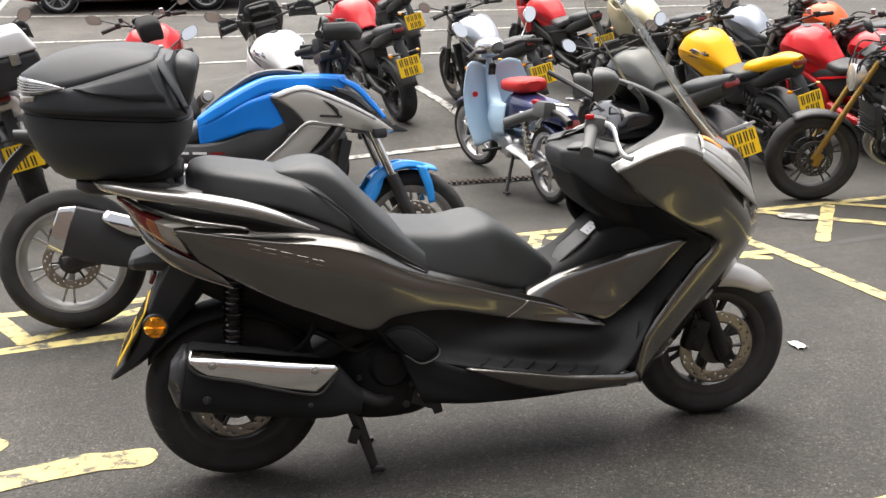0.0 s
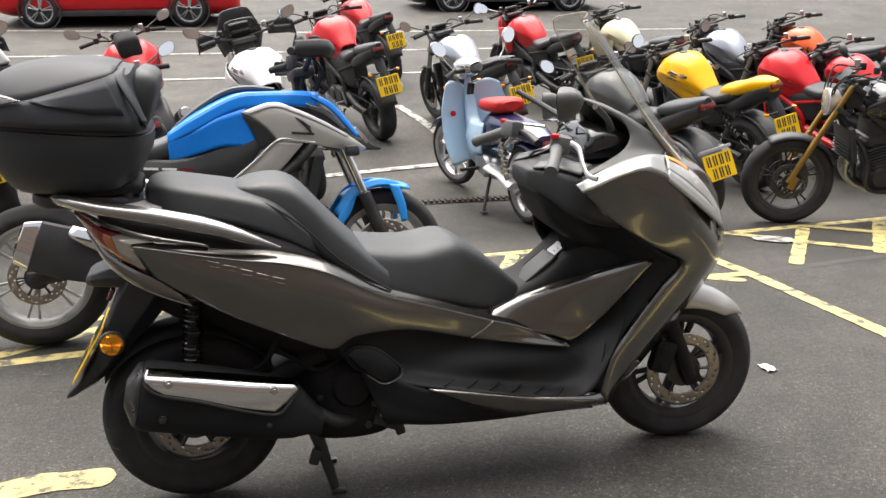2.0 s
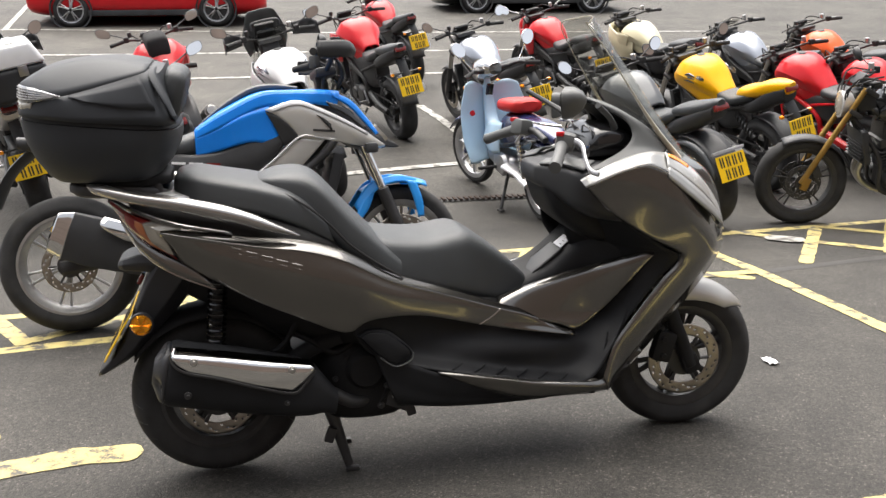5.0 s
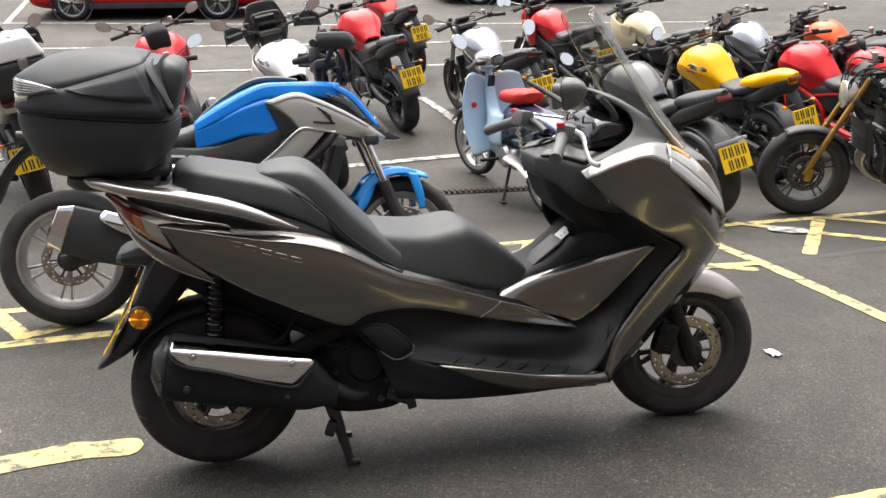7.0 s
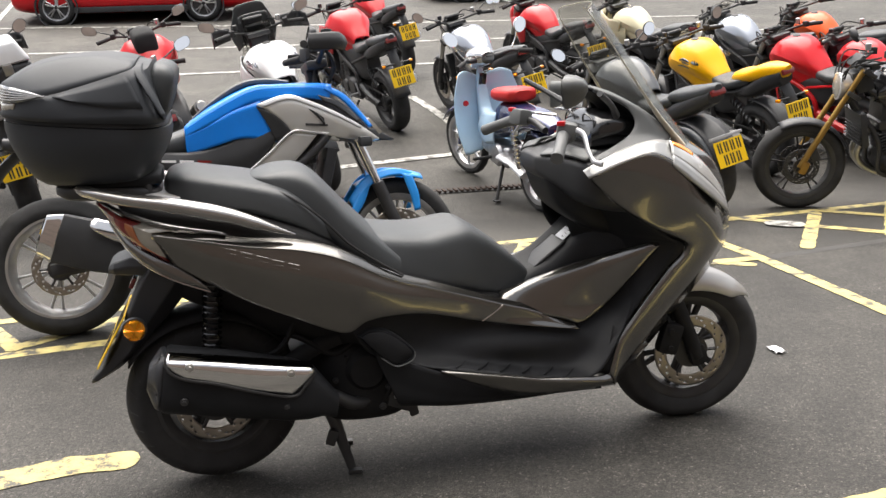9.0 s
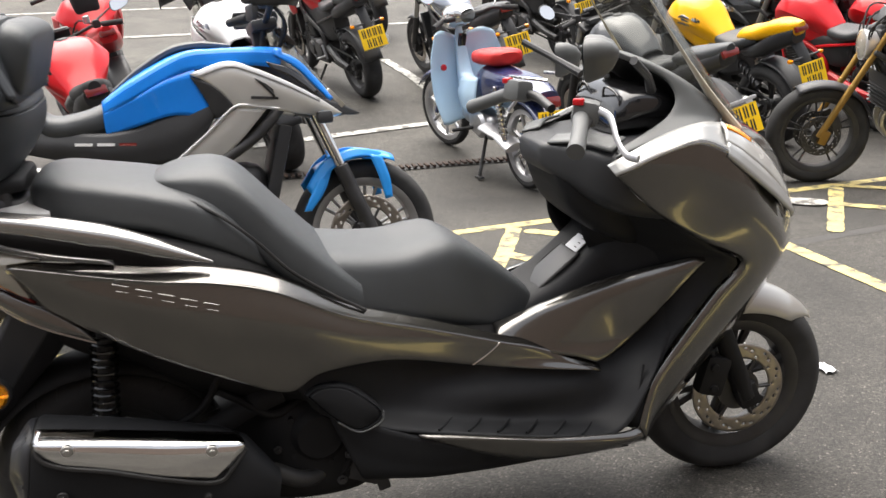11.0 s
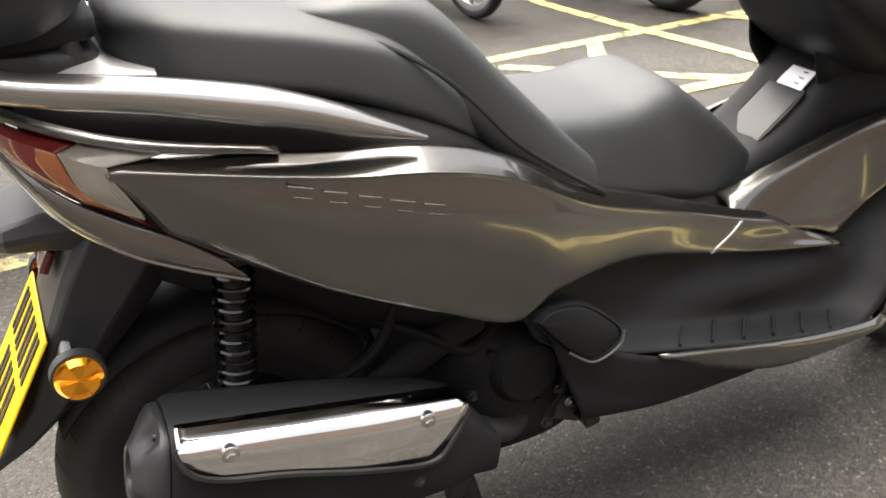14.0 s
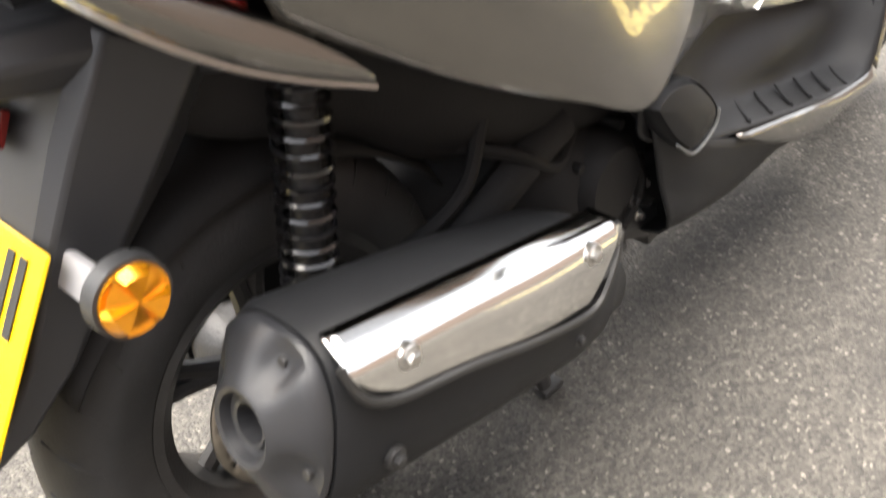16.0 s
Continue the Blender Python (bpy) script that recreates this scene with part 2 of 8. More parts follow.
# ---- mesh helpers ----
def spl(pts, n):
    """n points along a smooth curve through pts, evenly spaced."""
    p = np.array(pts, float)
    if len(p) == 2:
        return p[0] + (p[1] - p[0]) * np.linspace(0, 1, n)[:, None]
    q = np.vstack([2 * p[0] - p[1], p, 2 * p[-1] - p[-2]])
    out = []
    for i in range(1, len(q) - 2):
        a, b, c, d = q[i - 1], q[i], q[i + 1], q[i + 2]
        for t in np.linspace(0, 1, 16, endpoint=False):
            out.append(0.5 * (2 * b + (c - a) * t + (2 * a - 5 * b + 4 * c - d) * t * t + (3 * b - a - 3 * c + d) * t ** 3))
    out.append(p[-1])
    out = np.array(out)
    s = np.r_[0, np.cumsum(np.linalg.norm(np.diff(out, axis=0), axis=1))]
    u = np.linspace(0, s[-1], n)
    return np.stack([np.interp(u, s, out[:, k]) for k in range(out.shape[1])], 1)


def sheet(bm, rows, close_v=False, close_u=False, caps=False):
    """Quads between rows of points."""
    vs = [[bm.verts.new(p) for p in r] for r in rows]
    nu, nv = len(vs), len(vs[0])
    for i in range(nu if close_u else nu - 1):
        for j in range(nv if close_v else nv - 1):
            a, b = vs[i], vs[(i + 1) % nu]
            try:
                bm.faces.new((a[j], b[j], b[(j + 1) % nv], a[(j + 1) % nv]))
            except ValueError:
                pass
    if caps:
        for r in (vs[0], vs[-1]):
            try:
                bm.faces.new(r)
            except ValueError:
                pass
    return bm


def tube(bm, pts, r, seg=10, n=24, flat=1.0):
    """A round bar along a smooth curve; r is one radius or one per control point."""
    p = spl(pts, n)
    rr = np.full(n, r) if np.isscalar(r) else np.interp(np.linspace(0, 1, n), np.linspace(0, 1, len(r)), r)
    tang = np.gradient(p, axis=0)
    rows, up = [], Vector((0.13, 0.21, 1))
    for i in range(n):
        t = Vector(tang[i]).normalized()
        s = t.cross(up)
        if s.length < 1e-3:
            s = t.cross(Vector((1, 0, 0)))
        s.normalize()
        up = s.cross(t)
        rows.append([Vector(p[i]) + float(rr[i]) * (math.cos(a) * s + float(flat) * math.sin(a) * up) for a in np.linspace(0, 2 * math.pi, seg, endpoint=False).tolist()])
    return sheet(bm, rows, close_v=True, caps=True)


def revolve(bm, prof, centre, axis="y", seg=48, closed=True):
    """Turns a profile of (radius, along) round an axis through centre."""
    c = Vector(centre)
    rows = []
    for a in np.linspace(0, 2 * math.pi, seg, endpoint=False).tolist():
        ca, sa = math.cos(a), math.sin(a)
        if axis == "y":
            rows.append([c + Vector((r * ca, h, r * sa)) for r, h in prof])
        elif axis == "x":
            rows.append([c + Vector((h, r * ca, r * sa)) for r, h in prof])
        else:
            rows.append([c + Vector((r * ca, r * sa, h)) for r, h in prof])
    return sheet(bm, rows, close_v=closed, close_u=True)


def block(bm, size, at=(0, 0, 0), rot=(0, 0, 0), bevel=0.0, seg=2, taper=None):
    """A box with rounded edges; taper scales its top."""
    tmp = bmesh.new()
    bmesh.ops.create_cube(tmp, size=1)
    for v in tmp.verts:
        k = taper if taper and v.co.z > 0 else 1
        v.co = Vector((v.co.x * size[0] * k, v.co.y * size[1] * k, v.co.z * size[2]))
    if bevel:
        bmesh.ops.bevel(tmp, geom=tmp.edges[:], offset=bevel, segments=seg, affect="EDGES", profile=0.6)
    tmp.transform(pose(*at, *rot))
    me = bpy.data.meshes.new("tmp")
    tmp.to_mesh(me)
    tmp.free()
    bm.from_mesh(me)
    bpy.data.meshes.remove(me)
    return bm


def cyl(bm, a, b, r, seg=16, r2=None, lip=0.0):
    """A round bar from a to b, with a small chamfer at its ends."""
    a, b = Vector(a), Vector(b)
    d = (b - a).normalized()
    s = d.orthogonal().normalized()
    u = d.cross(s)
    r2 = r if r2 is None else r2
    k = lip or min(r, r2) * 0.12
    rows = []
    for p, q in ((a, r - k), (a + d * k, r), (b - d * k, r2), (b, r2 - k)):
        rows.append([p + q * (math.cos(t) * s + math.sin(t) * u) for t in np.linspace(0, 2 * math.pi, seg, endpoint=False).tolist()])
    return sheet(bm, rows, close_v=True, caps=True)


def hull(bm, secs, n=40, m=28, ex=2.6):
    """A closed body along x: sections (x, z_top, z_bottom, half_width, y_centre) with rounded superellipse rings."""
    s = spl([(*q, 0)[:5] for q in secs], n)
    rows = []
    for x, zt, zb, w, yc in s:
        ring = []
        for a in np.linspace(0, 2 * math.pi, m, endpoint=False):
            c, d = math.cos(a), math.sin(a)
            ring.append((x, yc + w * math.copysign(abs(c) ** (2 / ex), c), (zt + zb) / 2 + (zt - zb) / 2 * math.copysign(abs(d) ** (2 / ex), d)))
        rows.append(ring)
    return sheet(bm, rows, close_v=True, caps=True)


def pad(bm, secs, n=56, m=56, ex=5.0, taper=0.15, crown=0.1):
    """A cushion along x: sections (x, z_top, z_bottom, half_width); crowned top, firm edge, sides that lean in upwards."""
    rows = []
    for x, zt, zb, w in spl(secs, n):
        ring = []
        for a in np.linspace(0, 2 * math.pi, m, endpoint=False):
            c, d = math.cos(a), math.sin(a)
            u, v = math.copysign(abs(c) ** (2 / ex), c), math.copysign(abs(d) ** (2 / ex), d)
            sink = crown * u * u * max(0.0, v)
            ring.append((x, w * u * (1 - taper * (0.5 + 0.5 * v)), (zt + zb) / 2 + (zt - zb) / 2 * (v - sink)))
        rows.append(ring)
    return sheet(bm, rows, close_v=True, caps=True)


def even(p, per):
    """Smooth curve through p, with per steps between neighbours, so that like-numbered points stay level."""
    p = np.array(p, float)
    q = np.vstack([2 * p[0] - p[1], p, 2 * p[-1] - p[-2]])
    out = []
    for i in range(1, len(q) - 2):
        a, b, c, d = q[i - 1], q[i], q[i + 1], q[i + 2]
        for t in np.linspace(0, 1, per, endpoint=False):
            out.append(0.5 * (2 * b + (c - a) * t + (2 * a - 5 * b + 4 * c - d) * t * t + (3 * b - a - 3 * c + d) * t ** 3))
    out.append(p[-1])
    return np.array(out)


def skin(bm, curves, n=8, m=6):
    """A smooth sheet through several 3D curves with equally many control points."""
    c = [even(k, n) for k in curves]
    return sheet(bm, [even([k[i] for k in c], m) for i in range(len(c[0]))])


def part(name, bm, material, parent, label="", smooth=40, thick=0.0, mirror=False, xf=None, bevel=0.0):
    """One mesh object under a thing or a part."""
    if mirror:
        geo = bmesh.ops.duplicate(bm, geom=bm.verts[:] + bm.edges[:] + bm.faces[:])["geom"]
        vs = [g for g in geo if isinstance(g, bmesh.types.BMVert)]
        for v in vs:
            v.co.y = -v.co.y
        bmesh.ops.reverse_faces(bm, faces=[g for g in geo if isinstance(g, bmesh.types.BMFace)])
    if xf is not None:
        bm.transform(xf)
    bmesh.ops.remove_doubles(bm, verts=bm.verts[:], dist=1e-5)
    bmesh.ops.recalc_face_normals(bm, faces=bm.faces[:])
    me = bpy.data.meshes.new(name)
    bm.to_mesh(me)
    bm.free()
    me.materials.append(material)
    ob = new(name, me)
    ob.parent = parent
    if smooth:
        me.shade_smooth()
        me.set_sharp_from_angle(angle=radians(smooth))
    if thick:
        md = ob.modifiers.new("thickness", "SOLIDIFY")
        md.thickness, md.offset = thick, -1
    if bevel:
        md = ob.modifiers.new("edge", "BEVEL")
        md.width, md.segments, md.limit_method = bevel, 2, "ANGLE"
    if label:
        ob["label"] = label
    return ob


def thing(name, m, label, category, group=""):
    ob = new(name)
    ob.empty_display_size = 0.2
    ob.matrix_world = m
    return tagged(ob, label, category, group)


def B():
    return bmesh.new()


# ---- ground ----
SLOPE = 0.13


def gz(y):
    """Height of the ground: level in front, rising behind the drain."""
    if y < 3.4:
        return 0.0
    if y < 4.6:
        return SLOPE * (y - 3.4) ** 2 / 2.4
    if y < 26:
        return SLOPE * (y - 4.0)
    return SLOPE * 22 + 0.03 * (y - 26)


def strip(pts, width, lift):
    """A flat painted band along points, lying on the ground."""
    bm = B()
    p = np.array(pts, float)
    fine = []
    for a, b in zip(p[:-1], p[1:]):
        k = max(2, int(np.linalg.norm(b - a) / 0.012))
        fine += [a + (b - a) * t for t in np.linspace(0, 1, k, endpoint=False)]
    fine.append(p[-1])
    fine = np.array(fine)
    tang = np.gradient(fine, axis=0)
    rows = []
    run = np.r_[0, np.cumsum(np.linalg.norm(np.diff(fine, axis=0), axis=1))]
    for q, t, d in zip(fine, tang, np.minimum(run, run[-1] - run)):
        t = t / (np.linalg.norm(t) + 1e-9)
        s = np.array((-t[1], t[0]))
        w = width / 2 * (1 + 0.12 * noise.noise(Vector((q[0] * 7, q[1] * 7, 3))) + 0.09 * noise.noise(Vector((q[0] * 23, q[1] * 23, 9))) + 0.05 * noise.noise(Vector((q[0] * 61, q[1] * 61, 5))))
        w *= math.sqrt(max(0.02, 1 - (1 - min(1.0, d / (width * 0.4))) ** 2))
        rows.append([(*(q + s * w * k), gz((q + s * w * k)[1]) + lift) for k in (-1, 0, 1)])
    return sheet(bm, rows)


bm = B()
ys = np.r_[-400, -100, -30, -10, -5, np.arange(-3, 3.2, 0.5), np.arange(3.4, 4.8, 0.1), np.arange(5, 26, 1.0), 26, 40, 80, 200, 900]
xs = np.r_[-900, -200, -60, -20, np.arange(-8, 16, 1.0), 20, 60, 200, 900]
sheet(bm, [[(x, y, gz(y)) for x in xs] for y in ys])
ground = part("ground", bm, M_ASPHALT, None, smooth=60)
tagged(ground, "worn dark grey asphalt of an open car park", "ground", kind="structure")

YEL_LINES = [
    ((-2.6, 1.12), (-0.97, 1.44), (-0.1, 1.53), (0.9, 1.62)), ((-1.9, 2.65), (-1.36, 2.4), (-0.95, 1.62), (-0.9, 1.5)),
    ((-0.9, 1.55), (-0.25, 2.0), (-0.1, 2.2)), ((-1.6, 1.95), (-0.2, 2.05)),
    ((1.2, 2.62), (1.6, 2.69), (3.15, 2.8), (5.2, 2.93)), ((1.87, 2.66), (1.66, 2.2), (1.5, 1.9)), ((1.9, 2.58), (2.6, 1.93), (2.9, 1.7)),
    ((2.55, 2.76), (2.2, 2.15), (2.0, 1.85)), ((1.66, 2.2), (1.9, 1.85)), ((2.76, 3.98), (2.86, 2.95), (2.96, 2.3), (3.0, 1.8), (3.01, 0.72), (2.95, -1.0)),
    ((4.0, 2.8), (3.36, 1.93)), ((4.66, 2.88), (4.0, 2.02)), ((3.38, 2.86), (3.72, 2.46), (4.06, 2.1), (4.4, 1.75)), ((4.05, 2.84), (4.4, 2.5), (5.0, 1.9)), ((2.3, 1.83), (3.0, 1.83)),
]
WHITE_LINES = [
    ((-9, 12.9), (-2.4, 12.1), (3.5, 11.9), (9, 11.7)), ((-9, 15.6), (-2.8, 14.9), (1.8, 14.1), (9, 13.6)), ((-6, 10.3), (-0.3, 9.95), (2.8, 9.95), (6, 9.9)),
    ((-3.65, 14.9), (-4.0, 19.3)), ((0.6, 5.15), (1.38, 5.28), (2.4, 5.45)), ((2.2, 7.9), (2.3, 7.1), (2.36, 6.2)),
]
for k, pts in enumerate(YEL_LINES):
    tagged(part("yellow_line", strip(pts, 0.085, 0.002 + 0.0003 * k), M_YLINE, None, smooth=0), "worn yellow hatching line painted on asphalt", "road marking", "yellow hatching", "structure")
for k, pts in enumerate([((-2.4, -0.12), (-0.9, 0.125), (-0.74, 0.15), (-0.5, 0.205), (-0.27, 0.195)), ((-1.5, 0.75), (-0.98, 0.56), (-0.79, 0.38)), ((1.42, -0.765), (1.8, -0.745), (2.4, -0.71)), ((1.5, -0.79), (1.75, -1.3), (2.3, -2.4))]):
    tagged(part("yellow_line", strip(pts, 0.135, 0.0035 + 0.0003 * k), M_YLINE, None, smooth=0), "broad worn yellow line painted on asphalt", "road marking", "yellow hatching", "structure")
for k, pts in enumerate(WHITE_LINES):
    tagged(part("white_line", strip(pts, 0.1, 0.0075 + 0.0003 * k), M_WLINE, None, smooth=0), "faded white bay line painted on asphalt", "road marking", "bay lines", "structure")

tagged(part("faded_paint_patch", strip([(3.5, 2.62), (3.7, 2.46)], 0.16, 0.0105), M_WLINE, None, smooth=0), "faded white paint patch on asphalt", "road marking", kind="structure")
tagged(part("tar_seam", strip([(3.05, 1.84), (3.5, 1.9), (4.2, 2.0), (5.2, 2.12), (6.5, 2.2)], 0.075, 0.0012), M_TAR, None, smooth=0), "dark tar seam across the asphalt", "road repair", kind="structure")

# drain channel with its grate bars
drain = thing("drain_channel", pose(0, 0, 0), "narrow rusty slotted drain channel set in asphalt", "drain")
bm = B()
sheet(bm, [[(x, y + 0.08 - 0.1 * (x - 1.0) / 1.3 * 0.4, gz(y) + 0.011) for y in (4.22, 4.33)] for x in np.linspace(0.2, 3.6, 30)])
part("channel", bm, M_INK, drain, "dark slot of the channel", smooth=0)
bm = B()
for x in np.arange(0.25, 3.55, 0.045):
    y = 4.275 + 0.08 - 0.1 * (x - 1.0) / 1.3 * 0.4
    block(bm, (0.022, 0.11, 0.012), (x, y, gz(y) + 0.014))
tagged(part("grate_bar", bm, M_DRAIN, drain, "rusty iron grate bars", smooth=0), kind="stuff")

# paper scraps
for px, py, pw in ((2.36, 1.355, 0.028), (2.1, 0.75, 0.018)):
    bm = B()
    sheet(bm, [[(px + pw * i / 3, py + pw * (0.7 + 0.1 * i) * j / 3, 0.004 + 0.006 * abs(math.sin(i * 1.3 + j * 2.1 + px))) for j in range(4)] for i in range(4)])
    tagged(part("paper_scrap", bm, M_PAPER, None, thick=0.0015), "tiny white scrap of litter lying on asphalt", "litter", "litter scraps")
bm = B()
rows = []
for i in range(7):
    rows.append([(2.225 + 0.0075 * i, 0.425 + 0.011 * j + 0.004 * math.sin(i * 1.7), 0.004 + 0.008 * abs(math.sin(i * 0.9 + j * 0.7))) for j in range(8)])
sheet(bm, rows)
tagged(part("paper_scrap", bm, M_PAPER, None, thick=0.0015), "crumpled white scrap of paper lying on asphalt", "litter")


# ---- parts shared by the two-wheelers ----
def tyre_profile(r, w, depth):
    pts = []
    for a in np.linspace(-1.0, 1.0, 15):
        pts.append((r - (1 - math.cos(a * 1.45)) * w * 0.42, w / 2 * math.sin(a * 1.45) / math.sin(1.45) * (1.0 if abs(a) < 0.95 else 0.97)))
    ri = r - depth
    return [(ri, -w * 0.36)] + [(ri + 0.012, -w * 0.44)] + pts + [(ri + 0.012, w * 0.44), (ri, w * 0.36)]


def wheel(root, name, c, r, w, depth, material=None, spokes=5, style="cast", disc=0.13, disc_side=-1, xf=None, rim_mat=None, discs=1, seg=56, twin=True, thin=1.0, disc_mat=None):
    rim_mat = rim_mat or M_DARKM
    bm = B()
    revolve(bm, tyre_profile(r, w, depth), c, seg=seg)
    ty = part(name, bm, M_RUBBER, root, xf=xf, smooth=50)
    ri = r - depth
    bm = B()
    revolve(bm, [(ri + 0.008, -w * 0.42), (ri + 0.008, -w * 0.36), (ri - 0.012, -w * 0.3), (ri - 0.02, 0), (ri - 0.012, w * 0.3), (ri + 0.008, w * 0.36), (ri + 0.008, w * 0.42), (ri - 0.004, w * 0.42), (ri - 0.024, w * 0.3), (ri - 0.03, 0), (ri - 0.024, -w * 0.3), (ri - 0.004, -w * 0.42)], c, seg=seg)
    revolve(bm, [(0.012, -w * 0.5), (0.045, -w * 0.5), (0.05, -w * 0.3), (0.04, 0), (0.05, w * 0.3), (0.045, w * 0.5), (0.012, w * 0.5)], c, seg=24)
    cx, cy, cz = c
    if style == "cast":
        for k in range(spokes):
            for off in ((-0.13, 0.13) if twin else (0,)):
                a = 2 * math.pi * k / spokes + 0.3
                p0 = Vector((cx + 0.04 * math.cos(a), cy, cz + 0.04 * math.sin(a)))
                p1 = Vector((cx + (ri - 0.015) * math.cos(a + off), cy, cz + (ri - 0.015) * math.sin(a + off)))
                tube(bm, [p0, (p0 + p1) / 2, p1], [0.016 * thin, 0.011 * thin, 0.013 * thin], 8, 8, 1.0)
    else:
        for k in range(28):
            a = 2 * math.pi * k / 28
            s = 1 if k % 2 else -1
            p0 = Vector((cx + 0.04 * math.cos(a + 0.5 * s), cy + 0.03 * s, cz + 0.04 * math.sin(a + 0.5 * s)))
            p1 = Vector((cx + (ri - 0.02) * math.cos(a), cy, cz + (ri - 0.02) * math.sin(a)))
            cyl(bm, p0, p1, 0.0022, 5)
    part("rim", bm, rim_mat, ty, xf=xf)
    sides = (disc_side, -disc_side)[:discs]
    for s in sides:
        if disc:
            bm = B()
            y = cy + s * (w * 0.5 + 0.008)
            n = 72
            radii = [disc * 0.68, disc * 0.74, disc * 0.79, disc * 0.84, disc * 0.89, disc * 0.94, disc]
            vs = [[bm.verts.new((cx + q * math.cos(2 * math.pi * i / n), y, cz + q * math.sin(2 * math.pi * i / n))) for q in radii] for i in range(n)]
            for i in range(n):
                for j in range(6):
                    if j in (1, 3, 4)[i // 2 % 3:i // 2 % 3 + 1] and i % 2 == 0:
                        continue
                    bm.faces.new((vs[i][j], vs[(i + 1) % n][j], vs[(i + 1) % n][j + 1], vs[i][j + 1]))
            part("brake_disc", bm, disc_mat or M_DISC, ty, "drilled steel brake disc", thick=0.004, xf=xf, smooth=30)
            bm = B()
            revolve(bm, [(0.02, y - cy), (disc * 0.45, y - cy), (disc * 0.45, y - cy + s * 0.008), (0.02, y - cy + s * 0.008)], c, seg=20)
            dc = part("disc_carrier", bm, M_DARKM, ty, xf=xf)
            bm = B()
            for k in range(6):
                a = k * math.pi / 3
                cyl(bm, (cx + 0.03 * math.cos(a), y, cz + 0.03 * math.sin(a)), (cx + disc * 0.72 * math.cos(a), y, cz + disc * 0.72 * math.sin(a)), 0.006, 6)
                if seg == 72 or k == 5:
                    part("carrier_arm", bm, M_DARKM, ty, xf=xf)
                    bm = B()
    return ty


def number_plate(root, at, rot, w=0.228, h=0.175, rows=((4, 0.042), (3, -0.042))):
    """Yellow plate; its signs are plain bars."""
    bm = B()
    block(bm, (0.004, w, h), bevel=0.0015, seg=1)
    pl = part("number_plate", bm, M_PLATE, root, "yellow number plate with dark bars", xf=pose(*at, *rot), smooth=0)
    bm = B()
    for n, z in rows:
        for i in range(n):
            y = (i - (n - 1) / 2) * 0.05 * w / 0.228
            block(bm, (0.0012, 0.011, 0.068), (-0.0031, y - 0.01, z * h / 0.175))
            block(bm, (0.0012, 0.011, 0.068), (-0.0031, y + 0.01, z * h / 0.175))
    tagged(part("plate_marking", bm, M_INK, pl, "black plate bars", xf=pose(*at, *rot), smooth=0), kind="stuff")
    return pl


def mirror(root, base, tip, side, kind="hex", xf=None, material=None, size=0.062):
    bm = B()
    b, t = Vector(base), Vector(tip)
    tube(bm, [b, (b + t) / 2 + Vector((0.01, side * 0.03, 0.01)), t], 0.0055, 8, 12)
    st = part("mirror", bm, material or M_BLACKP, root, xf=xf)
    n = 24
    wide, high, power = (1.2, 0.8, 0.72) if kind == "hex" else (1.05, 0.95, 1.0)

    def ring(f, d):
        out = []
        for a in np.linspace(0, 2 * math.pi, n, endpoint=False).tolist():
            c, q = math.cos(a), math.sin(a)
            y, z = math.copysign(abs(c) ** power, c) * f * size * wide, math.copysign(abs(q) ** power, q) * f * size * high
            z += 0.25 * y * side
            out.append(t + Vector((d + 0.3 * z, side * 0.03 + y, z)))
        return out

    bm = B()
    sheet(bm, [ring(f, d) for f, d in ((0.3, 0.04), (0.75, 0.028), (1.0, 0.006), (1.0, -0.004), (0.95, -0.006))], close_v=True, caps=True)
    part("housing", bm, material or M_BLACKP, st, xf=xf)
    bm = B()
    bm.faces.new([bm.verts.new(p) for p in ring(0.93, -0.0075)])
    part("mirror_glass", bm, M_MIRROR, st, "mirror glass showing pale sky", xf=xf, smooth=0)


def indicator(root, at, out, xf=None):
    bm = B()
    a = Vector(at)
    cyl(bm, a, a + Vector(out), 0.008, 8)
    st = part("indicator", bm, M_BLACKP, root, xf=xf)
    bm = B()
    e = a + Vector(out)
    block(bm, (0.036, 0.03, 0.024), e, bevel=0.009)
    part("amber_lens", bm, M_ORANGE, st, "amber lens", xf=xf)


